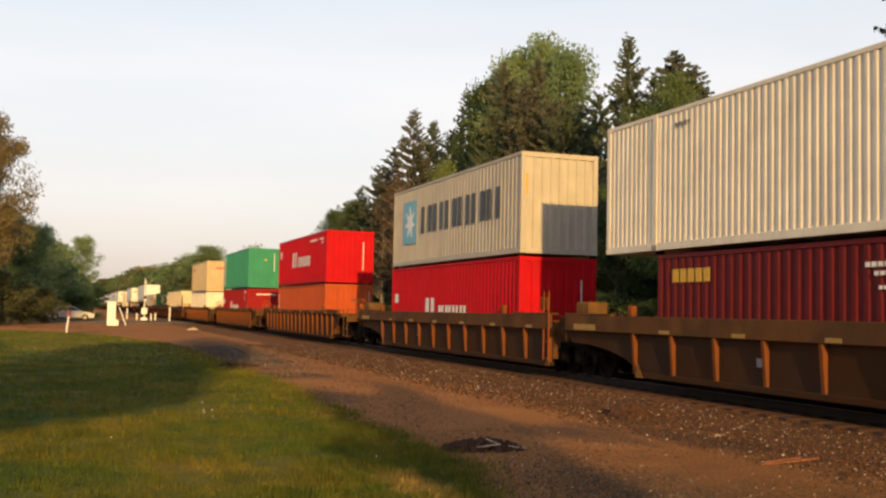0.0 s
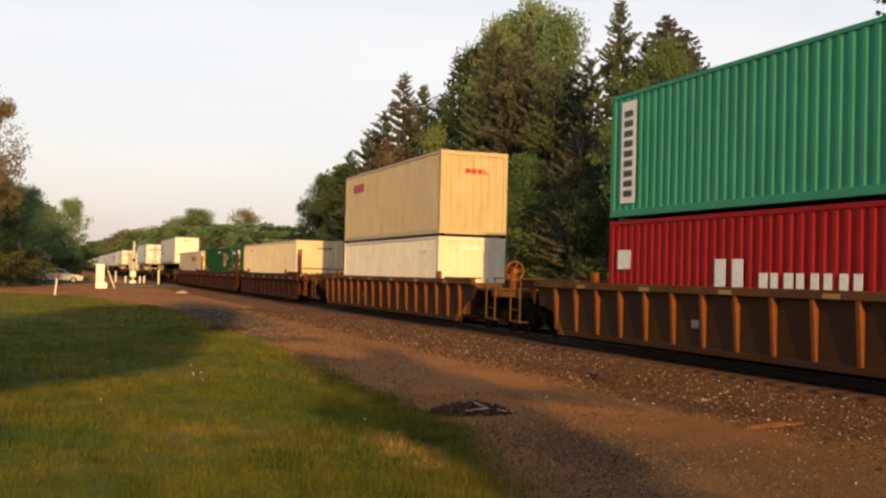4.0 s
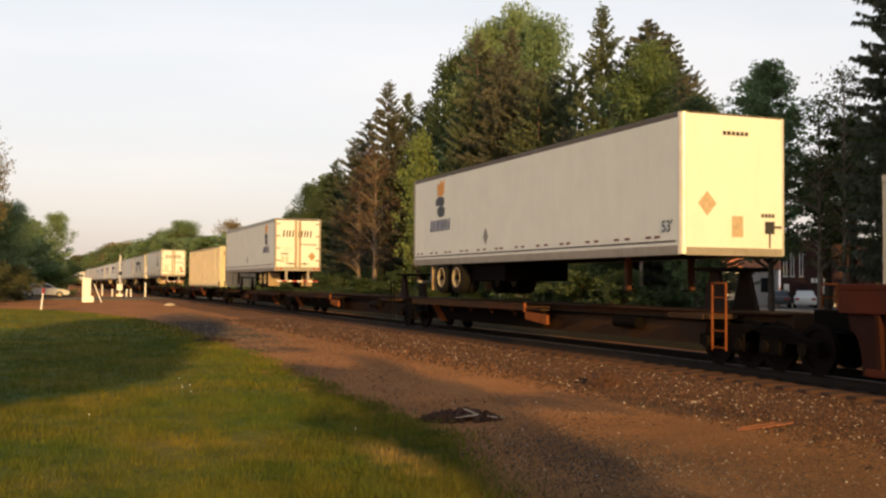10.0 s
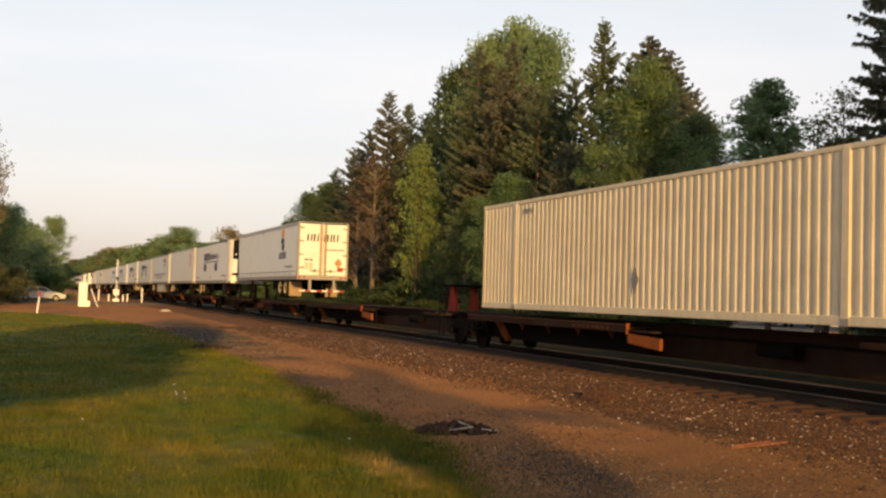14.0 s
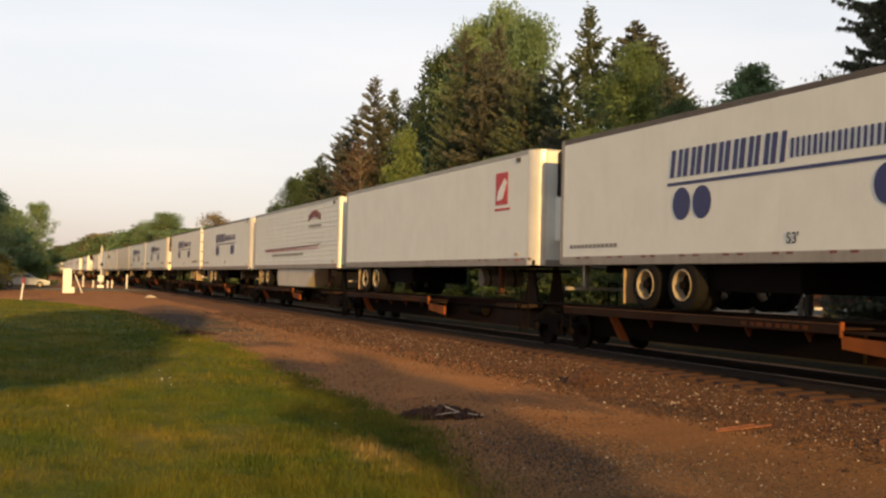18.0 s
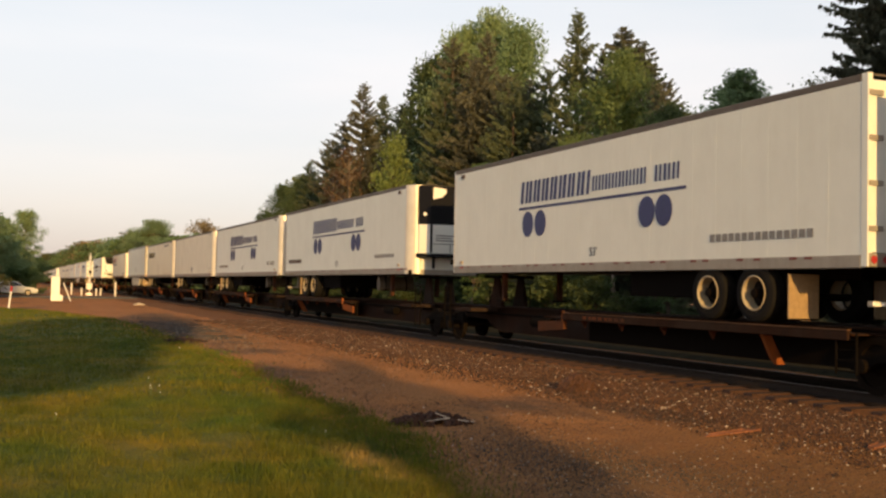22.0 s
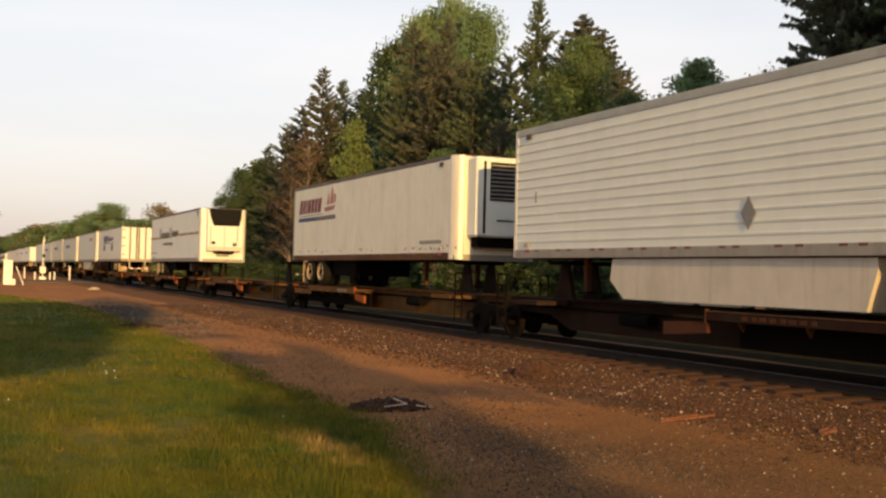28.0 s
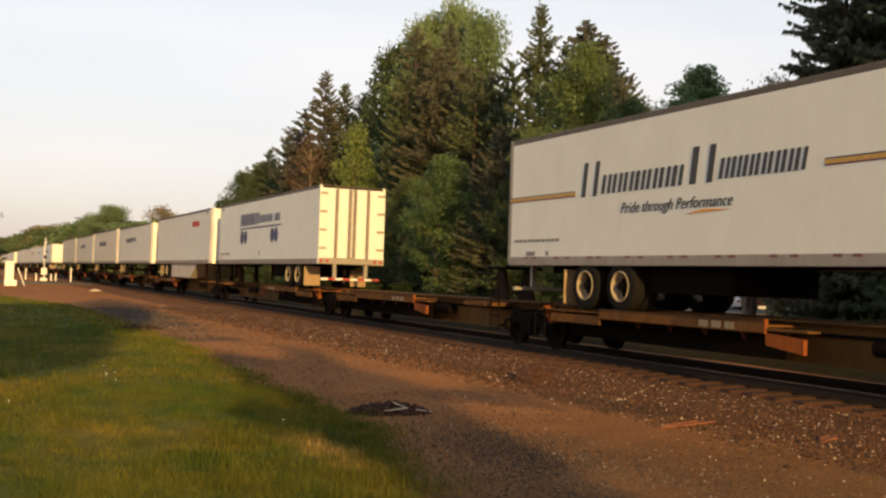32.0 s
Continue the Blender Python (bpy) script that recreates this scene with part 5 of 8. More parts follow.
            part("fan_box", box(bmesh.new(), 0.15, 0.62, *sorted((yf + f * 0.005, yf + f * 0.16)), z0 + 0.34, z0 + 0.52, 0.02), "black_steel", ru)
        elif reefer == "frame":
            y1 = yf + f * 0.55
            ru = part("reefer_unit", box(bmesh.new(), -0.92, 0.92, *sorted((yf, y1)), z0 + 0.62, z1 - 0.08, 0.05), "white", ob, "white refrigeration unit with a barred grille")
            part("grille", box(bmesh.new(), -0.52, 0.62, *sorted((y1, y1 + f * 0.015)), z1 - 1.25, z1 - 0.22), "black", ru)
            for k in range(9):
                part("grille_bar", box(bmesh.new(), -0.52, 0.62, *sorted((y1 + f * 0.015, y1 + f * 0.03)), z1 - 1.2 + k * 0.11, z1 - 1.165 + k * 0.11), "alu", ru)
            for x in (-0.68, 0.74):
                part("edge_seal", box(bmesh.new(), x - 0.035, x + 0.035, *sorted((y1 - f * 0.02, y1 + f * 0.01)), z0 + 0.72, z1 - 0.2), "black", ru)
            part("handle", box(bmesh.new(), -0.3, 0.4, *sorted((y1, y1 + f * 0.02)), z0 + 1.05, z0 + 1.09), "black", ru)
            part("drip_tray", box(bmesh.new(), -0.8, 0.8, *sorted((yf, yf + f * 0.4)), z0 + 0.36, z0 + 0.62, 0.03), "black_steel", ru)
        elif reefer == "round":
            bm = bmesh.new()
            plan = ((-1.0, 0.0), (-1.0, 0.30), (-0.95, 0.42), (-0.84, 0.50), (-0.66, 0.54), (0.66, 0.54), (0.84, 0.50), (0.95, 0.42), (1.0, 0.30), (1.0, 0.0))
            extrude(bm, [(x, yf + f * q, z0 + 0.64) for x, q in plan], (0, 0, z1 - z0 - 1.05))
            ru = part("reefer_unit", bm, "white", ob, "white rounded refrigeration unit")
            bm = bmesh.new()
            extrude(bm, [(0.94 * x, yf + f * 0.86 * q, z1 - 0.41) for x, q in plan], (0, 0, 0.12))
            part("unit_cap", bm, "white", ru)
            for x in (-1.006, 1.0):
                bm = box(bmesh.new(), x, x + 0.006, *sorted((yf + f * 0.10, yf + f * 0.26)), z0 + 1.15, z0 + 1.30)
                part("side_vent", bm, "black", ru)
            bm = box(bmesh.new(), -0.7, 0.7, *sorted((yf + f * 0.545, yf + f * 0.56)), z1 - 1.25, z1 - 0.55)
            part("grille", bm, "black", ru)
            bm = box(bmesh.new(), -0.9, 0.9, *sorted((yf, yf + f * 0.5)), z0 + 0.5, z0 + 0.64, 0.02)
            part("drip_tray", bm, "black", ru)
        else:
            y1 = yf + f * 0.72
            bm = box(bmesh.new(), -0.72, 0.92, *sorted((yf, y1)), z0 + 0.62, z0 + 1.75, 0.05)
            ru = part("reefer_unit", bm, "white", ob, "white refrigeration unit with a black barred hood")
            bm = box(bmesh.new(), -0.66, 0.90, *sorted((yf, y1 - f * 0.03)), z0 + 1.76, z1 - 0.05, 0.04)
            part("hood", bm, "black", ru)
            bm = box(bmesh.new(), -0.726, -0.72, *sorted((y1 - f * 0.3, y1 - f * 0.1)), z0 + 1.4, z0 + 1.6)
            part("side_vent", bm, "black", ru)
            bm = box(bmesh.new(), -0.4, 0.76, *sorted((y1, y1 + f * 0.015)), z1 - 1.15, z1 - 0.25)
            part("grille", bm, "black", ru)
            for k in range(8):
                bm = box(bmesh.new(), -0.4, 0.76, *sorted((y1 + f * 0.015, y1 + f * 0.03)), z1 - 1.12 + k * 0.11, z1 - 1.09 + k * 0.11)
                part("grille_bar", bm, "alu", ru)
            for x in (-0.46, 0.80):
                bm = box(bmesh.new(), x - 0.03, x + 0.03, *sorted((y1 - f * 0.02, y1 + f * 0.01)), z0 + 0.7, z1 - 0.15)
                part("edge_seal", bm, "black", ru)
    if belly:
        a0, a1, cut0, cut1 = belly
        bm = bmesh.new()
        extrude(bm, [(-hx + 0.1, hy - q, z) for q, z in ((a0, z0 - 0.02), (a1, z0 - 0.02), (a1, z0 - 0.12 - 0.3 / (1 + 9 * cut1)), (a1 - cut1, z0 - 0.82), (a0 + cut0, z0 - 0.82), (a0 - 0.2 * cut0, z0 - 0.45))], (2 * hx - 0.2, 0, 0))
        part("belly_box", bm, "belly", ob, "dusty white equipment box under the floor")
    on_train(ob, um)
    return ob, hy, -hx


# ---- well cars with stacked containers ----
WELL_LABEL = "rust-stained yellow-brown double-stack well car with ribbed sides"
for near, far, mid in ((3.4, 23.2, 13.3), (23.2, 44.0, 32.8)):
    c, um = well_car("rust-stained brown articulated well car with a deep top chord", near, far, mid, "well", (-8.45, 6.7), (-8.4, 10.1), (-8.4, 6.8), 11, 0.38, False)
    # cross platform with a yellow-edged box and a grab iron over the shared truck
    bpart("end_platform", "well", c, -1.25, 1.25, 8.2, 10.3, 1.30, 1.36, 0.01)
    bpart("relay_box", "ladder_tan", c, -1.30, -0.75, 9.1, 9.75, 1.50, 1.82, 0.03)
    bpart("tape", "ink_tape", c, -1.442, -1.436, 8.5, 9.6, 1.14, 1.28)
    ladder(c, "orange_steel", -1.42, -8.45, 0.30, 2.10, 0.30, 2)
    bpart("grab_box", "orange_steel", c, -1.42, -1.30, -8.2, -7.9, 1.6, 1.95, 0.02)
for near, far, mid in ((44.5, 68.2, 56.35), (68.2, 91.5, 79.85), (91.5, 115.1, 103.3)):
    c, um = well_car(WELL_LABEL, near, far, mid, "well")
    if mid > 40:
        brake_wheel(c, near - um + 0.75)

c, far, x = container("off-white corrugated fifty-three foot container stacked above a maroon one", 5.40, 21.57, 2.92, 5.90, "pale", W=2.59, pitch=0.2, depth=0.026, posts=(2.13, 14.0))
plate(c, "ink_grey", bars(2.9, 3.5, 5.5, 5.58, 5), far, x)
c, far, x = container("maroon corrugated container sunk in the well car", 7.2, 19.42, 0.33, 2.83, "maroon")
plate(c, "ink_yellow", bars(0.6, 2.0, 2.22, 2.50, 5, 0.2), far, x, label="yellow block lettering")
plate(c, "ink_white", bars(6.2, 6.9, 2.36, 2.44, 5) + bars(6.4, 6.9, 2.22, 2.29, 4) + bars(6.5, 6.8, 2.0, 2.06, 3), far, x)

c, far, x = container("grey corrugated container with a pale blue emblem and dark block lettering", 26.67, 38.89, 3.22, 6.12, "grey")
plate(c, "ink_blue", [(1.3, 2.85, 4.02, 5.6)], far, x, "emblem", "pale blue square emblem")
star = []
for i in range(14):
    rr = 0.62 if i % 2 == 0 else 0.26
    star.append((2.08 + rr * math.sin(math.pi * i / 7), 4.8 + rr * math.cos(math.pi * i / 7)))
bm = bmesh.new()
extrude(bm, [(x - 0.007, far - q, z) for q, z in star], (-0.006, 0, 0))
part("star", bm, "ink_white", c, "white seven-pointed star")
plate(c, "ink_black", blocks(3.4, 10.85, 4.33, 5.28, 6, 4, 0.0, 0.14, 0.26), far, x, label="dark block marks of a worn logo")
end_plate(c, "ink_yellow", [(-1.10, -1.02, 4.9, 5.5)], -far + 0.012)
c, far, x = container("red corrugated container with white marks standing in the well", 26.7, 38.9, 0.33, 3.13, "red")
KL = blocks(4.1, 5.2, 1.35, 1.98, 1, 1, 0.0, 0.2, 0.3) + blocks(5.45, 8.2, 1.35, 1.72, 4, 2, 0.0, 0.25, 0.28)
plate(c, "ink_white", KL + [(0.45, 0.85, 1.82, 2.15)], far, x, label="white letter-shaped bars")
end_plate(c, "ink_white", [(0.72, 0.76, 1.6, 2.5)], -far + 0.012)


def white_logo(dz):
    return blocks(4.1, 5.3, 3.8 + dz, 4.64 + dz, 1, 2, 0.0, 0.15, 0.26) + blocks(5.6, 8.75, 3.8 + dz, 4.34 + dz, 4, 6, 0.0, 0.22, 0.28)


c, far, x = container("bright red corrugated container stacked on an orange one", 50.16, 62.4, 2.86, 5.45, "red")
plate(c, "ink_white", white_logo(0.0) + [(0.55, 0.95, 4.43, 4.85)] + bars(8.6, 10.2, 5.02, 5.12, 10) + bars(10.8, 11.7, 5.02, 5.10, 6) + bars(11.2, 11.6, 4.85, 4.92, 2), far, x, label="white letter-shaped bars")
end_plate(c, "ink_white", [(0.66, 0.70, 3.5, 4.9)], -far + 0.012)
c, far, x = container("rust-orange corrugated container standing in the well", 50.2, 62.4, 0.33, 2.77, "orange")
end_plate(c, "ink_strip", bars(0.15, 0.75, 1.95, 2.05, 5), -far - 0.004, label="small dark figures in bars")
end_plate(c, "ink_white", [(1.02, 1.05, 0.95, 2.45)], -far - 0.006, "pale_rod", "thin pale rod on the end wall")
plate(c, "ink_white", [(0.3, 0.45, 2.2 - 0.22 * k, 2.34 - 0.22 * k) for k in range(5)], far, x)

c, far, x = container("sea-green corrugated container stacked on a red one", 73.84, 85.9, 2.96, 5.76, "green")
plate(c, "ink_white", [(0.45, 1.08, 3.26, 5.55)], far, x, "sign_strip", "white upright sign strip")
for k in range(9):
    plate(c, "ink_black", [(0.58, 0.95, 3.4 + k * 0.225, 3.54 + k * 0.225)], far, x - 0.007, label="black bar of an upright word")
end_plate(c, "ink_white", [(0.62, 0.66, 4.1, 5.4)], -far + 0.012)
end_plate(c, "ink_yellow", [(-0.05, 0.08, 4.85, 5.0)], -far + 0.012)
c, far, x = container("red corrugated container standing in the well", 73.9, 85.9, 0.33, 2.87, "darkred")
plate(c, "ink_white", KL + [(0.4, 0.95, 1.78, 2.2)] + bars(10.7, 11.5, 2.6, 2.7, 5) + [(11.0, 11.06, 1.9, 2.6)], far, x, label="white letter-shaped bars")
end_plate(c, "ink_white", bars(-0.55, 0.85, 2.42, 2.52, 8), -far + 0.012)

c, far, x = container("beige corrugated container stacked on a light grey one", 97.27, 109.4, 2.95, 5.76, "sand")
plate(c, "ink_red", [(1.35, 1.8, 4.98, 5.32), (1.9, 2.4, 4.98, 5.32), (2.48, 2.85, 4.98, 5.32)], far, x, label="red blocks of a logo")
end_plate(c, "ink_red", [disc(-0.25, 5.1, 0.11, 0.085), disc(-0.02, 5.1, 0.11, 0.085), (0.12, 0.28, 5.02, 5.18), (0.32, 0.37, 5.02, 5.18), (0.37, 0.5, 5.02, 5.06)], -far + 0.012, label="red rings and bars of a logo")
c, far, x = container("off-white corrugated container standing in the well", 97.3, 109.4, 0.33, 2.86, "pale")
plate(c, "ink_white", bars(10.2, 11.2, 2.36, 2.46, 6) + bars(10.6, 10.9, 2.2, 2.3, 2), far, x)
end_plate(c, "ink_white", [(-0.5, 0.5, 2.42, 2.54)], -far + 0.012)

# ---- maroon articulated well cars with fifty-three foot containers ----
RED_LABEL = "boxcar-red articulated well car for long containers"
for i, (near, far, mid) in enumerate(((115.1, 136.9, 127.06), (136.9, 156.2, 146.66), (156.2, 176.9, 165.85))):
    c, um = well_car(RED_LABEL, near, far, mid, "wellred", (-8.6, 8.6), (-9.0, 9.0), (-8.2, 8.2), 13, 0.36, False, (i == 0, True))
    for k in range(9):
        y = -7.6 + k * 1.9
        bpart("tape", "orange_steel" if k % 2 else "ink_grey", c, -1.442, -1.434, y - 0.30, y + 0.30, 1.16, 1.25)
    # upright stakes over the near end
    for px_, py_, w_ in ((-1.30, -9.30, 0.10), (-1.28, -8.75, 0.05), (1.20, -9.30, 0.09)):
        bpart("stake", "stake_red", c, px_ - w_ / 2, px_ + w_ / 2, py_ - w_ / 2, py_ + w_ / 2, 1.40, 2.72, 0.01)
    bpart("cross_rail", "stake_red", c, -1.25, 1.15, -9.34, -9.28, 1.70, 1.76)
    if i == 0:
        ladder(c, "orange_steel", -1.38, -11.2, 0.36, 1.55)
        bpart("end_deck", "wellred", c, -1.25, 1.25, -11.3, -8.8, 1.1, 1.2, 0.01)

c, far, x = container("cream corrugated fifty-three foot container with rust streaks", 118.96, 135.16, 0.33, 3.24, "cream", W=2.59, pitch=0.22, depth=0.03, posts=(1.95, 14.15))
plate(c, "ink_grey", bars(2.6, 3.3, 2.8, 2.9, 5), far, x)
end_plate(c, "ink_black", bars(-0.1, 0.7, 2.78, 2.86, 6), -far + 0.012)
c, far, x = container("deep green corrugated container with a yellow square emblem", 138.58, 154.73, 0.33, 3.24, "deepgreen", W=2.59, pitch=0.23, depth=0.028)
for k in range(6):
    plate(c, "ink_yellow" if k % 2 == 0 else "ink_orange", [(10.32 + 0.24 * k, 10.56 + 0.24 * k, 1.86, 2.82)], far, x, "emblem_stripe")
bm = bmesh.new()
extrude(bm, [(x - 0.007, far - q, z) for q, z in ((10.45, 2.0), (10.68, 2.0), (10.68, 2.68), (10.45, 2.68))], (-0.006, 0, 0))
part("emblem_bar", bm, "ink_strip", c, "dark brown bar on the emblem")
bm = bmesh.new()
extrude(bm, [(x - 0.007, far - q, z) for q, z in ((10.84, 2.4), (10.84, 2.56), (10.95, 2.62), (11.06, 2.54), (11.2, 2.62), (11.5, 2.62), (11.56, 2.46), (11.42, 2.36), (11.34, 2.1), (11.2, 2.1), (11.16, 2.3), (11.06, 2.1))], (-0.006, 0, 0))
part("emblem_shape", bm, "ink_slate", c, "slate blue shape on the emblem")
plate(c, "ink_white", [[(12.21, 2.5), (12.42, 2.76), (12.63, 2.5), (12.42, 2.24)]] + bars(7.4, 8.9, 2.86, 2.95, 9) + [(1.0, 1.12, 2.75, 2.9), (0.5, 0.75, 1.7, 1.85), (14.6, 14.62, 0.6, 3.0), (14.0, 14.12, 2.86, 3.04)] + bars(15.0, 15.9, 2.72, 2.84, 6), far, x, label="white diamond and bars")
length_mark(c, far, x, 15.2, 1.75, 0.3, "ink_white")
end_plate(c, "ink_yellow", [(0.08, 0.96, 2.50, 3.0)], -far + 0.012, label="yellow emblem board")
end_plate(c, "ink_strip", [(0.14, 0.22, 2.56, 2.94), (0.27, 0.36, 2.56, 2.94)], -far + 0.006, label="dark bar on the emblem board")
end_plate(c, "ink_slate", [(0.45, 0.52, 2.6, 2.84), (0.60, 0.67, 2.6, 2.84), (0.76, 0.83, 2.6, 2.84)], -far + 0.006, label="slate blue bar on the emblem board")
end_plate(c, "ink_white", [[(-0.66, 2.1), (-0.43, 2.37), (-0.20, 2.1), (-0.43, 1.83)]], -far + 0.012, label="white diamond placard")
end_plate(c, "ink_white", [(-1.14, -1.02, 2.86 - 0.17 * k, 2.98 - 0.17 * k) for k in range(8) if k != 4], -far - 0.004, label="small white bar")
c, far, x = container("cream panelled container with a yellow name board", 157.61, 174.06, 0.33, 3.2, "cream", W=2.59, smooth_walls=True, posts=(2.1, 13.95), trim="grey")
plate(c, "ink_yellow", [(9.68, 13.3, 2.22, 2.8)], far, x, "name_board", "yellow name board")
for q0, q1 in ((10.3, 10.5), (10.62, 10.9), (11.3, 11.55), (11.68, 11.98), (12.1, 12.35), (12.45, 12.7)):
    plate(c, "ink_black", [(q0, q1, 2.40, 2.64)], far, x - 0.007, label="black letter-sized bar")
end_plate(c, "ink_yellow", [(-1.1, 1.1, 2.30, 2.80)], -far + 0.012, "name_board")
end_plate(c, "ink_black", [(-0.45 + 0.22 * k, -0.31 + 0.22 * k, 2.42, 2.66) for k in range(6)], -far + 0.006, label="black letter-sized bar")
end_plate(c, "orange_steel", [(-1.1, 1.1, 2.95, 3.1)], -far + 0.012, "top_band")

# ---- spine cars and trailers ----
BROWN = "rust-brown spine car with low wheel pans"
YELLOW = "weathered yellow spine car with orange steel ends"
JOINTS = [176.9, 196.3, 216.0, 235.8, 255.3, 275.0, 294.2, 312.8, 330.5, 348.1, 365.8, 383.7, 402.7, 420.6, 438.3, 456.1, 474.7, 492.0, 508.2, 524.2, 538.6, 557.2, 576.4]
while JOINTS[-1] < 960:
    JOINTS.append(JOINTS[-1] + 17.95)
DOOR_NEAR = {218.1, 276.4, 366.4, 457.0, 539.5}
for i, (near, far) in enumerate(zip(JOINTS, JOINTS[1:])):
    near_wheels = any(near - 3 < q < far - 3 for q in DOOR_NEAR)
    yellow = 474 < near < 580
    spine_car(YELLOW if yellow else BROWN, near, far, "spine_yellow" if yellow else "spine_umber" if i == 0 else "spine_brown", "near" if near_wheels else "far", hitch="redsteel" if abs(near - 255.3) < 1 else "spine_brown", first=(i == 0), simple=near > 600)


def rust_spots(c, far, x, L, z, seed):
    """Small rust spots along the foot of a trailer's wall."""
    rg2 = random.Random(seed)
    spots = []
    for k in range(46):
        a_, zz, r_ = rg2.uniform(0.3, L), z + abs(rg2.gauss(0, 0.05)), rg2.uniform(0.012, 0.035)
        spots.append(disc(a_, zz, r_ * 1.3, r_, 7))
    plate(c, "wood", spots, far, x, "rust_spot", "small rust spots along the wall's foot")


def duck_logo(c, far, x, a0):
    """An orange and dark emblem over a row of blue bars."""
    plate(c, "ink_orange", [[(a0 + 0.45, 4.33), (a0 + 0.4, 4.75), (a0 + 0.62, 4.68), (a0 + 0.72, 4.86), (a0 + 0.85, 4.7), (a0 + 1.05, 4.84), (a0 + 1.0, 4.45), (a0 + 0.85, 4.3)]], far, x, "emblem", "orange crest emblem")
    plate(c, "ink_black", [[(a0 + 0.25, 4.18), (a0 + 0.5, 4.3), (a0 + 0.95, 4.28), (a0 + 1.05, 4.1), (a0 + 0.9, 3.98), (a0 + 1.08, 3.9), (a0 + 1.02, 3.68), (a0 + 0.7, 3.62), (a0 + 0.45, 3.72), (a0 + 0.42, 3.9), (a0 + 0.62, 4.02), (a0 + 0.3, 4.02)]], far, x, "emblem_body", "dark lower half of the emblem")
    plate(c, "ink_navy", blocks(a0 - 0.2, a0 + 1.55, 3.2, 3.56, 5, 9, 0.1), far, x, label="blue letter-sized bars")


def stripe_band(c, far, x, L, low=False, dia=6.0, mark=True):
    for k in range(int(L / 1.3)):
        for q in (0.35, 0.75 + 0.07 * math.sin(k * 2.1)):
            plate(c, "marker_dark", [(q + 1.3 * k, q + 1.3 * k + 0.2, 2.38 if low else 2.48, 2.43 if low else 2.53)], far, x, "reflector")
    plate(c, "ink_strip", [(0.15, L - 0.15, 2.50, 2.535) if low else (0.15, L - 0.15, 2.385, 2.42)], far, x, "stripe", "dark ledge line along the wall")
    if low and mark:
        length_mark(c, far, x, 0.28, 2.62, 0.26)
        return
    plate(c, "ink_grey", [[(dia, 2.88), (dia + 0.18, 3.13), (dia + 0.36, 2.88), (dia + 0.18, 2.63)]], far, x, "diamond", "small grey diamond")


c, far, x = trailer("white dry van trailer with an orange and black emblem, nose forward", 179.35, 195.3, z0=2.12, z1=5.02, tape=False, R=0.12)
duck_logo(c, far, x, 1.85)
stripe_band(c, far, x, 15.9)
length_mark(c, far, x, 15.25, 2.6, 0.34)
end_plate(c, "ink_ochre", [[(-0.90, 3.17), (-0.68, 3.42), (-0.46, 3.17), (-0.68, 2.92)], (-0.08, 0.19, 2.5, 2.93)], -far, "placard", "faded orange placards")
end_plate(c, "ink_black", bars(0.65, 1.0, 2.92, 3.0, 4) + [(0.74, 0.98, 2.58, 2.84), (0.84, 0.88, 2.3, 2.58), (0.98, 1.16, 2.70, 2.75)] + bars(-0.3, 0.35, 4.58, 4.66, 6), -far)


def door_logo(c, hy, s=1.0, z=4.2):
    end_plate(c, "ink_black", blocks(-0.85, 0.82, z - 0.17, z + 0.2, 5, 9, 0.08), -hy + 0.02, label="black letter-sized bars")
    end_plate(c, "ink_grey", bars(0.15, 1.1, z - 0.62, z - 0.53, 8), -hy + 0.02, label="faded grey bars")
    end_plate(c, "ink_ash", bars(-0.95, -0.25, z - 0.78, z - 0.75, 7) + bars(-0.9, -0.3, z - 0.88, z - 0.85, 5) + bars(-0.95, -0.25, z - 0.98, z - 0.95, 7) + bars(-0.92, -0.72, 2.62, 2.98, 2) + bars(-0.68, -0.5, 2.62, 2.98, 2), -hy + 0.02, label="pale worn notices in bars")
    end_plate(c, "strip_tan", [[(0.58, 2.98), (0.8, 3.22), (1.0, 2.98), (0.8, 2.72)]], -hy + 0.02, label="tan diamond placard")
    end_plate(c, "ink_black", bars(-0.95, -0.5, 3.06, 3.15, 5) + [(-1.1, -0.97, 2.72, 2.76), (-0.99, -0.97, 2.62, 2.80)], -hy + 0.02, label="small dark figures in bars")
    for q in (-0.42, 0.38):
        end_plate(c, "black", [(q - 0.24, q + 0.24, 2.54, 2.58), (q - 0.025, q + 0.025, 2.48, 2.66)], -hy - 0.01, "lock_handle", "dark lock handle")


c, far, x = trailer("white dry van trailer with two rear doors facing forward", 218.1, 234.45, nose="far", z0=2.14, z1=5.06, tape=False, cap="rail_grey", cap_h=0.2)
duck_logo(c, far, x, 13.3)
stripe_band(c, far, x, 16.2, True, 8.1, False)
length_mark(c, far, x, 0.12, 2.95, 0.3)
door_logo(c, far)

c, far, x = container("cream corrugated fifty-three foot container on a spine car", 236.95, 253.4, 1.20, 4.1, "cream", W=2.59, pitch=0.24, depth=0.03, posts=(2.1, 14.35), doors_near=True)
plate(c, "ink_grey", bars(2.6, 3.2, 3.75, 3.85, 5) + [[(8.0, 1.95), (8.15, 2.25), (8.3, 1.95), (8.15, 1.65)]], far, x)
for k in range(6):
    for s in (-1, 1):
        bpart("door_rib", "cream", c, *sorted((s * 0.06, s * 1.08)), -far + 0.012, -far + 0.032, 1.52 + 0.42 * k, 1.60 + 0.42 * k, 0.008)
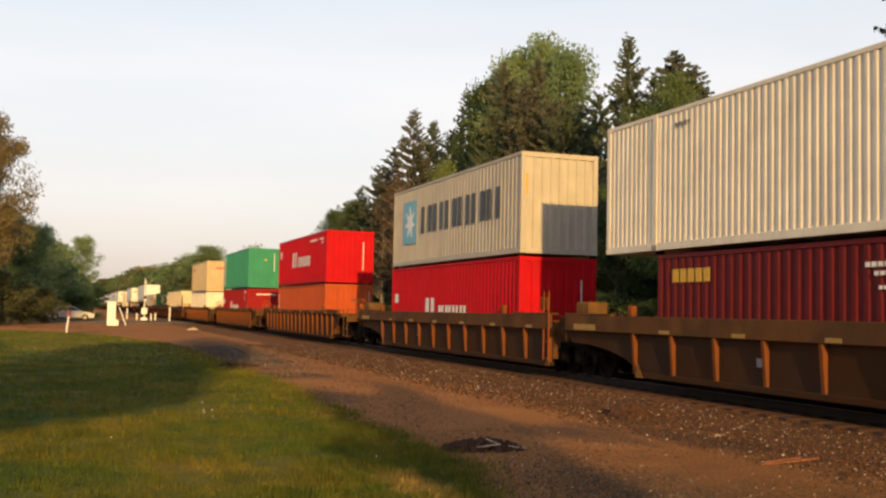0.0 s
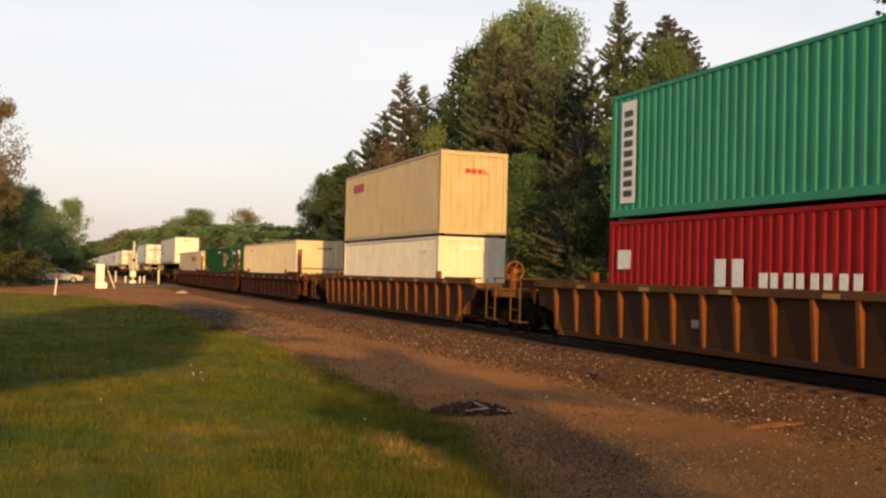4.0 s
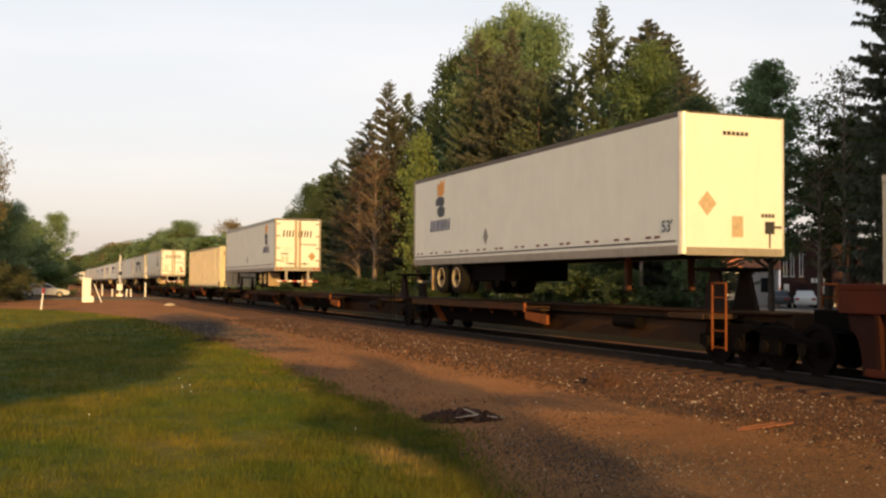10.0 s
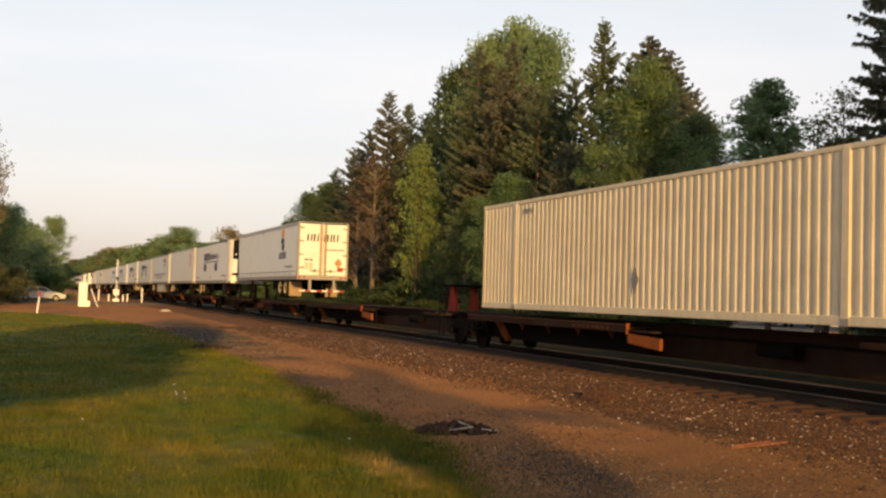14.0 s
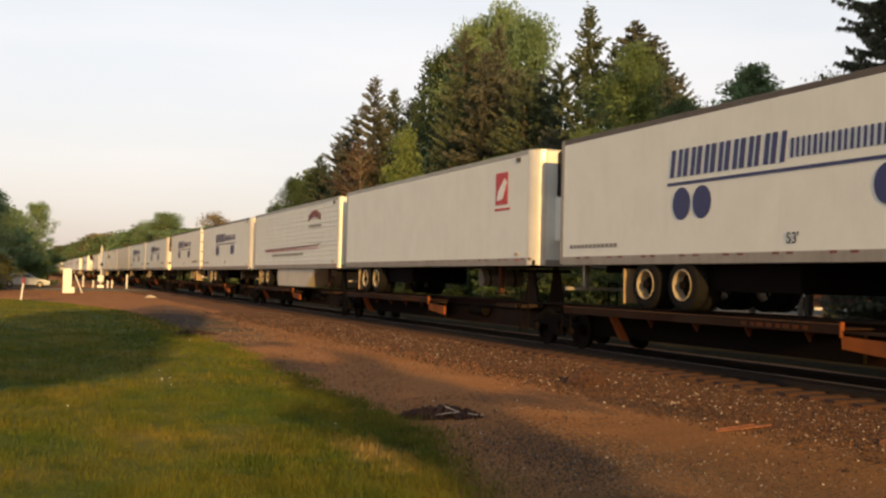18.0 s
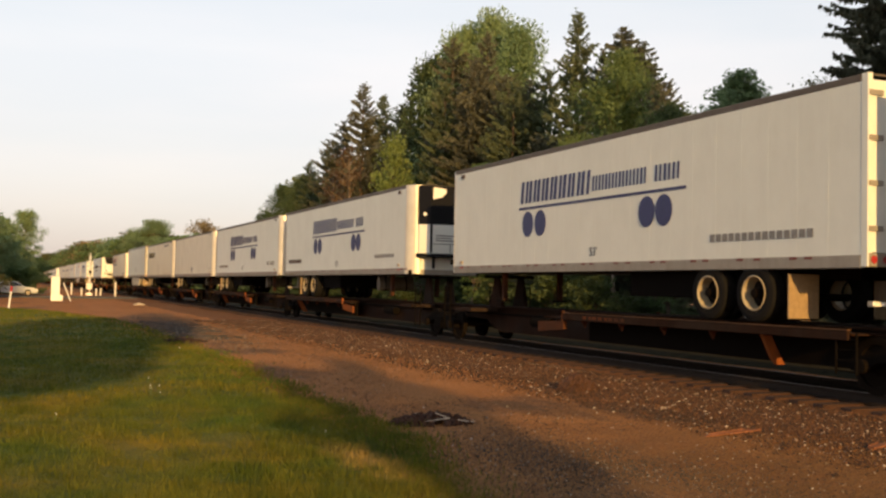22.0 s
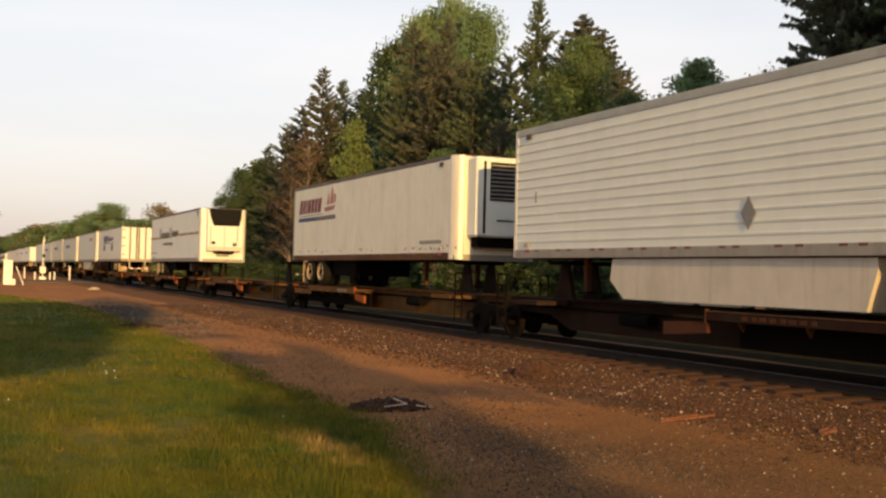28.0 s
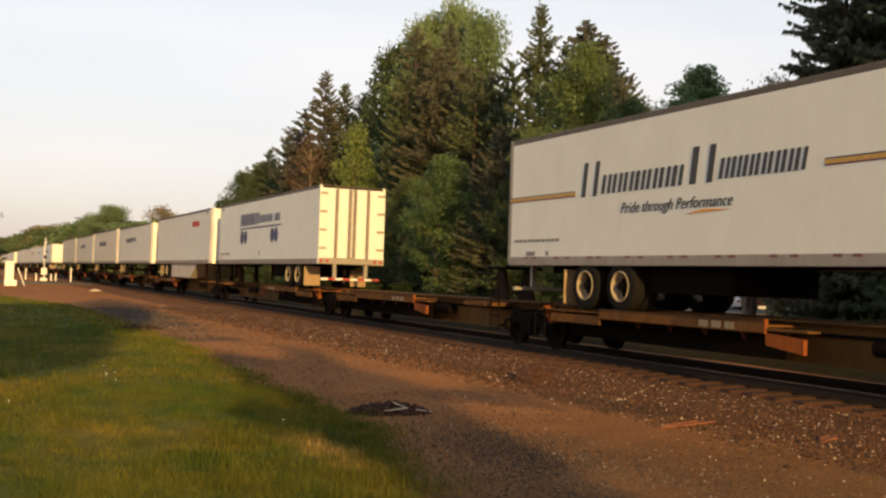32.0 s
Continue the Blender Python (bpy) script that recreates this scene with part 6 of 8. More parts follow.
end_plate(c, "ink_strip", bars(-1.0, -0.5, 3.62, 3.74, 4) + bars(-1.02, -0.42, 3.44, 3.56, 5) + [(-0.5, -0.24, 2.25, 2.5)], -far + 0.008, label="dark reporting mark in bars")

c, far, x = trailer("white dry van trailer with rear doors facing forward and grey stripes", 276.4, 292.83, nose="far", z0=2.1, z1=5.0, tape=False, cap="rail_grey", cap_h=0.2)
duck_logo(c, far, x, 12.3)
stripe_band(c, far, x, 16.2, True)
plate(c, "ink_grey", [(2.2, 2.5, 4.72, 4.84), (7.5, 7.8, 4.72, 4.84)] + bars(13.6, 15.4, 2.72, 2.82, 8), far, x)
door_logo(c, far)
end_plate(c, "redsteel", [(0.75, 1.05, 2.55, 2.75)], -far + 0.02, "placard")


def alliance(c, far, x, grey=False, url=0.0, dx=0.0, wide=1.0, plain_foot=False):
    """A word in heavy slanted bars, a thin word, an underline and two pairs of round spots."""
    ink = "ink_grey" if grey else "ink_navy"

    def at(q):
        return 4.42 + dx + (q - 4.42) * wide

    rects = blocks(at(4.5), at(7.9), 3.66, 4.2, 8, 5, 0.12, 0.16, 0.27)
    rects += blocks(at(7.98), at(10.15), 3.72, 4.05, 8, 7, 0.05, 0.28, 0.22) + blocks(at(10.4), at(11.3), 3.72, 4.05, 3, 8, 0.05, 0.28, 0.22)
    rects.append((at(4.42), at(11.45), 3.5, 3.56))
    plate(c, ink, rects, far, x, label="dark blue letter-shaped bars over an underline")
    for a_ in (4.9, 5.55, 10.12, 10.72):
        plate(c, ink, [disc(at(a_), 3.13, 0.29, 0.32)], far, x, "spot", "dark blue round spot")
    length_mark(c, far, x, 7.9 + dx, 2.28, 0.27)
    if url:
        plate(c, "ink_grey", bars(url, url + 2.7, 2.44, 2.58, 15), far, x, label="row of small grey bars")
    elif not plain_foot:
        plate(c, "ink_grey", bars(0.5, 2.6, 2.34, 2.42, 12), far, x)


c, far, x = trailer("white refrigerated trailer with dark blue marks and a black front unit", 296.4, 312.2, reefer="black", z0=1.95, z1=4.92, bogie=3.65, R=0.42)
alliance(c, far, x)
plate(c, "ink_grey", bars(12.8, 15.0, 2.42, 2.52, 9), far, x)
c, far, x = trailer("plain white refrigerated trailer with a small red emblem", 313.6, 329.94, reefer="bars", z0=1.95, z1=4.92, R=0.36, cap="rail_grey")
plate(c, "ink_red", [(14.05, 14.8, 3.6, 4.46)], far, x, "emblem", "red square emblem")
bm = bmesh.new()
extrude(bm, [(x - 0.007, far - q, z) for q, z in ((14.15, 3.7), (14.5, 3.75), (14.75, 4.2), (14.6, 4.3), (14.2, 3.95))], (-0.006, 0, 0))
part("emblem_figure", bm, "ink_white", c)
plate(c, "ink_red", [(14.0, 14.95, 3.44, 3.5)], far, x)
c, far, x = trailer("ribbed white trailer with a red arched emblem and a belly box", 331.0, 347.45, ribbed=True, belly=(5.4, 12.46, 0.15, 1.2), bogie=2.2, z0=1.92, z1=4.88, R=0.14, cap="rail_grey")
rects = []
for i in range(7):
    a_ = 11.62 + i * 0.30
    z = 4.0 + 0.22 * math.sin(math.pi * (i + 0.5) / 7)
    rects.append([(a_, z - 0.02), (a_ + 0.2, z), (a_ + 0.22, z + 0.3), (a_ + 0.02, z + 0.28)])
plate(c, "ink_maroon", rects, far, x - 0.0, label="dark red bars set in an arch")
plate(c, "ink_grey", bars(11.7, 13.8, 3.76, 3.86, 12), far, x)
plate(c, "ink_maroon", [[(2.75, 2.92), (13.3, 2.98), (13.8, 3.08), (13.3, 2.92), (2.75, 2.86)]], far, x, "stripe", "tapering dark red stripe")
plate(c, "ink_red", [(2.8, 13.4, 2.80, 2.835)], far, x, "stripe", "thin red stripe")
plate(c, "ink_grey", bars(4.5, 10.8, 2.55, 2.65, 30), far, x)
c, far, x = trailer("white refrigerated trailer with dark blue marks", 348.7, 365.12, z0=1.9, z1=4.86, bogie=4.1, tank=True, reefer="bars", R=0.36)
alliance(c, far, x, dx=0.68)
c, far, x = trailer("white trailer with dark blue marks and gold-lit rear doors facing forward", 366.4, 382.4, nose="far", z0=1.93, z1=4.9, posts=True)
alliance(c, far, x, url=12.2)
c, far, x = trailer("white refrigerated trailer with dark blue marks and a black front unit", 385.8, 402.2, reefer="black", z0=1.92, z1=4.85, bogie=3.65, R=0.42)
alliance(c, far, x, dx=0.33, plain_foot=True)
plate(c, "ink_strip", bars(0.75, 3.0, 2.47, 2.63, 15, 0.3), far, x, label="row of small dark bars")
plate(c, "ink_grey", bars(13.0, 15.0, 2.5, 2.62, 9), far, x)
c, far, x = trailer("white refrigerated trailer with dark blue marks and a rounded unit", 403.35, 419.9, bogie=2.4, z0=1.92, z1=4.85, reefer="round")
alliance(c, far, x, url=1.26, wide=1.05)
plate(c, "ink_grey", bars(13.95, 14.55, 2.46, 2.64, 4, 0.45) + bars(14.7, 15.6, 2.46, 2.64, 6, 0.45), far, x, label="dark reporting mark in bars")
c, far, x = trailer("stained plain white refrigerated trailer with small grey diamonds", 421.3, 437.65, paint_="white2", reefer="bars", z0=1.92, z1=4.86)
length_mark(c, far, x, 15.5, 2.32, 0.24)
plate(c, "ink_grey", [[(7.91, 2.44), (8.12, 2.68), (8.33, 2.44), (8.12, 2.2)], [(8.38, 2.44), (8.59, 2.68), (8.8, 2.44), (8.59, 2.2)]], far, x, "diamond", "two grey diamonds")
end_plate(c, "ink_black", [(-1.0, -0.88, 4.3 - k * 0.19, 4.40 - k * 0.19) for k in range(10)], -far - 0.004, label="small black bar")
c, far, x = trailer("aged white trailer with dark lettering bars and rust-stained front", 439.0, 455.42, paint_="white2", seams=True, z0=1.9, z1=4.86)
plate(c, "ink_black", blocks(1.0, 5.4, 3.66, 4.14, 11, 3), far, x, label="dark letter-sized bars")
rust_spots(c, far, x, 16.0, 2.2, 2)
plate(c, "ink_grey", [[(7.85, 2.75), (8.0, 3.0), (8.15, 2.75), (8.0, 2.5)], (11.5, 14.2, 4.45, 4.6)], far, x)
c, far, x = trailer("ribbed silver-white trailer with a belly box", 457.0, 473.2, ribbed=True, belly=(4.2, 10.9, 0.40, 0.20), nose="far", z0=1.93, z1=4.96, cap="rail_grey", cap_h=0.16)
plate(c, "ink_grey", [[(8.1, 2.66), (8.28, 2.95), (8.46, 2.66), (8.28, 2.37)], (1.2, 1.24, 3.2, 3.45)], far, x - 0.0)
c, far, x = trailer("cream-white refrigerated trailer with a red and blue name mark", 476.3, 491.05, paint_="white2", reefer="frame", z0=1.9, z1=4.74, bogie=2.2, seams=True, rail="spine_lip")
plate(c, "ink_maroon", [[(a_, 3.68), (a_ + w_, 3.68), (a_ + w_ + 0.14, 4.2), (a_ + 0.14, 4.2)] for a_, w_ in ((0.75, 0.36), (1.2, 0.24), (1.53, 0.16), (1.78, 0.34), (2.2, 0.34), (2.62, 0.30), (3.0, 0.36))], far, x, label="dark red slanted letter-sized bars")
for q in ([(3.75, 3.80), (5.0, 3.86), (4.85, 3.72), (3.95, 3.66)], [(4.05, 3.92), (4.32, 4.36), (4.36, 3.92)], [(4.42, 3.92), (4.62, 4.52), (4.74, 4.46), (4.78, 3.94)], [(4.84, 3.95), (4.88, 4.30), (5.06, 4.2), (5.0, 3.96)]):
    plate(c, "ink_mauve", [q], far, x, "ship_emblem", "faded red hull and sails of the emblem")
plate(c, "ink_navy", [(0.72, 5.05, 3.38, 3.52)], far, x, "underline", "dark blue band under the mark")
plate(c, "ink_strip", [(0.72, 3.75, 3.585, 3.605)], far, x, "underline", "thin dark line under the mark")
plate(c, "ink_cream", bars(3.0, 4.95, 3.42, 3.475, 16), far, x - 0.006)
rust_spots(c, far, x, 15.0, 2.2, 1)
plate(c, "ink_grey", bars(12.5, 14.0, 2.35, 2.45, 8), far, x)
c, far, x = trailer("white refrigerated trailer with maroon and gold stripes and a black grille", 508.84, 524.85, reefer="scoop", z0=1.88, z1=4.86, bogie=3.4, R=0.16)
for z, w_, ink in ((3.46, 0.022, "ink_black"), (3.392, 0.062, "ink_gold"), (3.364, 0.022, "ink_maroon")):
    plate(c, ink, [(0.05, 2.96, z, z + w_)], far, x, "stripe")
    plate(c, ink, [(10.05, 15.8, z + 0.06, z + 0.06 + w_)], far, x, "stripe")
letters = blocks(3.2, 3.85, 3.33, 4.05, 1, 3, 0.15, 0.1, 0.22) + blocks(3.95, 6.65, 3.36, 3.74, 7, 9, 0.2, 0.2, 0.26) + blocks(6.8, 7.5, 3.36, 4.03, 1, 5, 0.15, 0.1, 0.22) + blocks(7.6, 9.7, 3.40, 3.76, 7, 12, 0.2, 0.2, 0.26)
plate(c, "ink_black", letters, far, x, label="black slanted letter-shaped bars")
plate(c, "ink_orange", [[(6.7, 2.82), (7.2, 2.9), (8.0, 2.86), (7.2, 2.84)]], far, x, "flourish", "gold flourish")
txt = bpy.data.curves.new("motto", "FONT")
txt.body, txt.size, txt.shear, txt.extrude = "Pride through Performance", 0.30, 0.35, 0.003
txt.materials.append(M["ink_black"])
t_ob = new("motto", txt)
t_ob.parent = c
t_ob.matrix_basis = Matrix(((0, 0, -1, x - 0.006), (-1, 0, 0, far - 4.65), (0, 1, 0, 2.93), (0, 0, 0, 1)))
t_ob["label"] = "black slanted script motto"
length_mark(c, far, x, 15.2, 4.42, 0.34)
plate(c, "ink_grey", bars(0.35, 2.4, 2.42, 2.48, 10) + [(0.9, 1.3, 2.1, 2.2), (1.8, 1.9, 2.1, 2.2)], far, x)
c, far, x = trailer("white trailer with dark marks and three rust-brown door bars facing forward", 539.5, 556.0, nose="far", z0=1.9, z1=4.84, posts=True)
alliance(c, far, x)
c, far, x = trailer("ribbed white trailer with a belly box behind the doors trailer", 558.0, 574.5, ribbed=True, belly=(5.1, 12.5, 0.05, 1.4), z0=1.9, z1=4.88)
plate(c, "ink_red", bars(11.6, 13.6, 4.0, 4.3, 7), far, x)
rg = random.Random(8)
for i, (near, fr) in enumerate(zip(JOINTS[22:], JOINTS[23:])):
    if i in (4, 11, 17):
        continue
    z1 = 4.75 + 0.2 * rg.random()
    c, far, x = trailer("white trailer far back in the train", near + 0.9, fr - 0.6, paint_=rg.choice(["white", "white", "white2"]), ribbed=rg.random() < 0.3, z0=1.9, z1=z1, simple=True, nose="far" if rg.random() < 0.25 else "near", reefer=rg.choice(["", "", "scoop", "black"]) if i < 6 else "")
    if i < 8 and rg.random() < 0.7:
        plate(c, "ink_navy", bars(4.5, 9.5, 3.5, 4.0, 12, 0.3, 0.4, i), far, x)


# ---- trees ----
def limb(bm, p, q, r0, r1, seg=6):
    tube(bm, p, q, r0, seg, r1)


def leaves_mesh(name, cen, size, rng, squash=1.0, droop=0.0):
    """Small folded leaf clumps, two triangles each, at the given places."""
    n = len(cen)
    d1 = rng.normal(0, 1, (n, 3))
    d1[:, 2] -= droop
    d1 /= np.linalg.norm(d1, axis=1)[:, None]
    d2 = np.cross(d1, rng.normal(0, 1, (n, 3)))
    d2 /= np.linalg.norm(d2, axis=1)[:, None]
    s = size * rng.uniform(0.55, 1.35, n)[:, None]
    v = np.stack([cen - d1 * s, cen + d2 * s * 0.55, cen + d1 * s, cen - d2 * s * 0.55 + np.array([0, 0, 0.25]) * s], 1)
    return raw_mesh(name, v.reshape(-1, 3), np.arange(4 * n).reshape(-1, 4), 4)


def sprays(name, cen, way, length, width, rng):
    """Flat pointed needle sprays, each lying along its own direction."""
    side = np.cross(way, rng.normal(0, 1, cen.shape))
    side /= np.linalg.norm(side, axis=1)[:, None] + 1e-6
    le, wi = length[:, None], width[:, None]
    v = np.stack([cen, cen + way * le * 0.45 + side * wi, cen + way * le, cen + way * le * 0.4 - side * wi], 1)
    return raw_mesh(name, v.reshape(-1, 3), np.arange(4 * len(cen)).reshape(-1, 4), 4)


def spruce_meshes(key, h, r, seed, step=0.36, arms=9, every=0.030, power=0.66, hang=0.35, size=0.38, broad=0.24, sweep=0.62):
    """Trunk, whorls of branches and needle sprays of a spruce of height h and widest radius r."""
    rng = np.random.default_rng(seed)
    bm = bmesh.new()
    limb(bm, (0, 0, 0), (0, 0, h * 0.98), h * 0.013 + 0.04, 0.02, 7)
    cen, way, ln_ = [], [], []
    z = h * 0.05
    while z < h * 0.985:
        f = z / h
        for k in range(arms if f < 0.8 else arms - 2):
            a_ = rng.uniform(0, 6.283)
            ln = r * (1 - f) ** power * rng.uniform(0.55, 1.12) + 0.16
            lift = (-0.22 + sweep * f) * ln + rng.normal(0, 0.06) * ln
            out = np.array([math.cos(a_), math.sin(a_), 0.0])
            lat = np.array([-math.sin(a_), math.cos(a_), 0.0])
            zc = z + rng.uniform(-0.2, 0.2)
            if rng.random() < 0.35:
                limb(bm, (0, 0, zc), (ln * 0.9 * out[0], ln * 0.9 * out[1], zc + lift * 0.9), 0.012 + 0.012 * (1 - f), 0.005, 3)
            m = max(5, int(ln / every))
            t = 0.12 + 0.88 * rng.random(m) ** 0.8
            bend = lift * t + 0.16 * ln * t ** 3
            p = out[None] * (t * ln)[:, None] + np.array([0, 0, 1.0])[None] * (zc + bend)[:, None]
            sd = rng.choice([-1.0, 1.0], m) * rng.uniform(0.2, 1.1, m)
            w = out[None] * rng.uniform(0.5, 1.1, m)[:, None] + lat[None] * sd[:, None]
            w[:, 2] += lift / ln * 0.6 - hang * rng.uniform(0.2, 1.6, m)
            w /= np.linalg.norm(w, axis=1)[:, None]
            cen.append(p)
            way.append(w)
            ln_.append(size * rng.uniform(0.6, 1.3, m) * (1.15 - 0.5 * t) * (1.0 if ln > 0.8 else 0.7))
        z += step * rng.uniform(0.75, 1.2)
    m = 90
    cen.append(np.stack([rng.normal(0, 0.04, m), rng.normal(0, 0.04, m), h * rng.uniform(0.93, 0.995, m)], 1))
    w = rng.normal(0, 1, (m, 3))
    w[:, 2] = np.abs(w[:, 2]) * 0.7
    way.append(w / np.linalg.norm(w, axis=1)[:, None])
    ln_.append(rng.uniform(0.12, 0.3, m))
    cen, way, ln_ = np.concatenate(cen), np.concatenate(way), np.concatenate(ln_)
    return finish(bm, key + "_trunk"), sprays(key + "_crown", cen, way, ln_, ln_ * broad + 0.014, rng)


def broad_meshes(key, h, r, seed, n=9000, base=0.28, size=0.17, lean=(0, 0), sparse=0.0, lumps_n=60, stout=1.0, fine=1.0, taper=0.0):
    """Trunk, limbs and leaf crown of a broad-leaved tree."""
    rng = np.random.default_rng(seed)
    bm = bmesh.new()
    fork = h * base
    top = Vector((lean[0], lean[1], h * 0.9))
    limb(bm, (0, 0, 0), (lean[0] * 0.3, lean[1] * 0.3, fork), 0.018 * h * stout, 0.013 * h * stout, 8)
    limb(bm, (lean[0] * 0.3, lean[1] * 0.3, fork), top, 0.012 * h * stout, 0.02, 7)
    lumps = []
    nl = lumps_n
    for i in range(nl):
        f = rng.random() ** 0.9
        z = fork + (h - fork) * f
        prof = math.sin(math.pi * min(1.0, 0.16 + 0.80 * f)) ** 0.7 * (1 - taper * f)
        a_ = i * 2.4 + rng.uniform(-0.5, 0.5)
        rad = r * prof * rng.uniform(0.35, 0.95)
        over = 0.45 + 0.55 * f
        start = Vector((lean[0] * over, lean[1] * over, max(fork * 0.8, z - rad * 0.7)))
        tip = Vector((lean[0] * over + rad * math.cos(a_), lean[1] * over + rad * math.sin(a_), z))
        mid = start.lerp(tip, 0.5) + Vector((0, 0, 0.12 * rad))
        limb(bm, start, mid, (0.006 * h * (1.1 - f) + 0.015) * stout, 0.02 * stout, 4)
        limb(bm, mid, tip, 0.02, 0.007, 4)
        lumps.append((tip, r * rng.uniform(0.14, 0.30) * fine))
        lumps.append((mid, r * rng.uniform(0.13, 0.25) * fine))
    lumps.append((Vector((lean[0], lean[1], h - r * 0.3)), r * 0.32 * (1 - 0.6 * taper)))
    cen = []
    per = n // len(lumps)
    for c, rr in lumps:
        d = rng.normal(0, 1, (per, 3))
        d /= np.linalg.norm(d, axis=1)[:, None]
        q = d * (rr * rng.random(per) ** 0.5 * 1.15)[:, None] * np.array([1.1, 1.1, 0.8])
        cen.append(np.array(c) + q)
    cen = np.concatenate(cen)
    if sparse:
        cen = cen[rng.random(len(cen)) > sparse]
    return finish(bm, key + "_trunk"), leaves_mesh(key + "_crown", cen, size, rng)


TREES = {
    "spruce_a": spruce_meshes("spruce_a", 16, 3.4, 1, 0.36, 9, 0.021, 0.66, 0.6, 0.30, 0.2),
    "spruce_b": spruce_meshes("spruce_b", 15, 2.7, 2, 0.36, 9, 0.023, 0.58, 0.6, 0.30, 0.2),
    "spruce_c": spruce_meshes("spruce_c", 14, 3.9, 7, 0.40, 9, 0.023, 0.55, 0.8, 0.30, 0.2),
    "shaggy": spruce_meshes("shaggy", 14, 3.6, 8, 0.27, 12, 0.019, 0.55, 1.5, 0.27, 0.17, 0.15),
    "column": spruce_meshes("column", 14, 2.4, 8, 0.27, 11, 0.017, 0.24, 1.4, 0.27, 0.17, 0.2),
    "broad_a": broad_meshes("broad_a", 14, 4.2, 3, 38000, 0.28, 0.10),
    "broad_b": broad_meshes("broad_b", 11, 3.2, 4, 26000, 0.26, 0.085, (0.6, -0.3), 0.25),
    "broad_c": broad_meshes("broad_c", 10, 2.2, 5, 9000, 0.2, 0.11, sparse=0.2),
    "far": broad_meshes("far", 14, 4.6, 14, 5200, 0.10, 0.31, lumps_n=50),
    "shrub": broad_meshes("shrub", 4, 2.0, 6, 5000, 0.06, 0.10, lumps_n=38),
    "high": broad_meshes("high", 16, 3, 12, 8000, 0.6, 0.19, lumps_n=38),
    "dense": broad_meshes("dense", 16, 3, 18, 17000, 0.6, 0.2, lumps_n=44),
    "high_lean": broad_meshes("high_lean", 16, 3, 12, 9000, 0.6, 0.19, (4.6, 0), lumps_n=38),
    "dense_lean": broad_meshes("dense_lean", 16, 3, 18, 17000, 0.6, 0.2, (5.6, 0), lumps_n=44),
    "ash": broad_meshes("ash", 9, 2.0, 31, 22000, 0.30, 0.062, (0.1, 0), 0.05, 150, 0.6, 0.55, 0.30),
    "maple": broad_meshes("maple", 11, 3.2, 27, 32000, 0.34, 0.072, (-0.5, 0.2), 0.05, 90, 0.5, 0.85),
    "twiggy": broad_meshes("twiggy", 8, 1.4, 29, 2600, 0.3, 0.05, stout=0.6),
    "sapling": broad_meshes("sapling", 8, 2.1, 17, 9000, 0.22, 0.085, sparse=0.3),
    "thin": broad_meshes("thin", 9, 1.8, 9, 1500, 0.25, 0.08),
}
TREE_BASE = {"spruce_a": (16, 3.4), "spruce_b": (15, 2.7), "spruce_c": (14, 3.9), "shaggy": (14, 3.6), "column": (14, 2.4), "broad_a": (14, 4.2), "broad_b": (11, 3.2), "broad_c": (10, 2.2), "far": (14, 4.6), "shrub": (4, 2.0), "dense": (16, 3.0), "sapling": (8, 2.1), "thin": (9, 1.8), "high": (16, 3.0), "high_lean": (16, 3.0), "dense_lean": (16, 3.0), "ash": (9, 2.0), "maple": (11, 3.2), "twiggy": (8, 1.4)}
TREE_RNG = random.Random(11)


def tree(kind, x, y, h, r, leaf, label, bark="bark", turn=None, group="trees by the railway", category="tree"):
    h0, r0 = TREE_BASE[kind]
    ob = thing("shrub" if kind == "shrub" else "tree", label, category, group, at=(x, y, GZ - 0.05))
    ob.rotation_euler[2] = TREE_RNG.uniform(0, 6.28) if turn is None else turn
    ob.scale = (r / r0, r / r0, h / h0)
    tr, cr = TREES[kind]
    for name, me, m in (("trunk", tr, bark), ("crown", cr, leaf)):
        o = new(name, me)
        if not me.materials:
            me.materials.append(M[m])
        o.parent = ob
        o.material_slots[0].link = "OBJECT"
        o.material_slots[0].material = M[m]
    return ob


def at_bearing(az, dist):
    return dist * math.sin(radians(az)), dist * math.cos(radians(az))


def rise(dist, t):
    return 1.83 + dist * t


SPR, BRN = "dark green spruce in the wood beyond the track", "brown-tinged old spruce in the wood beyond the track"
BRD = "leafy green broad-leaved tree in the wood beyond the track"
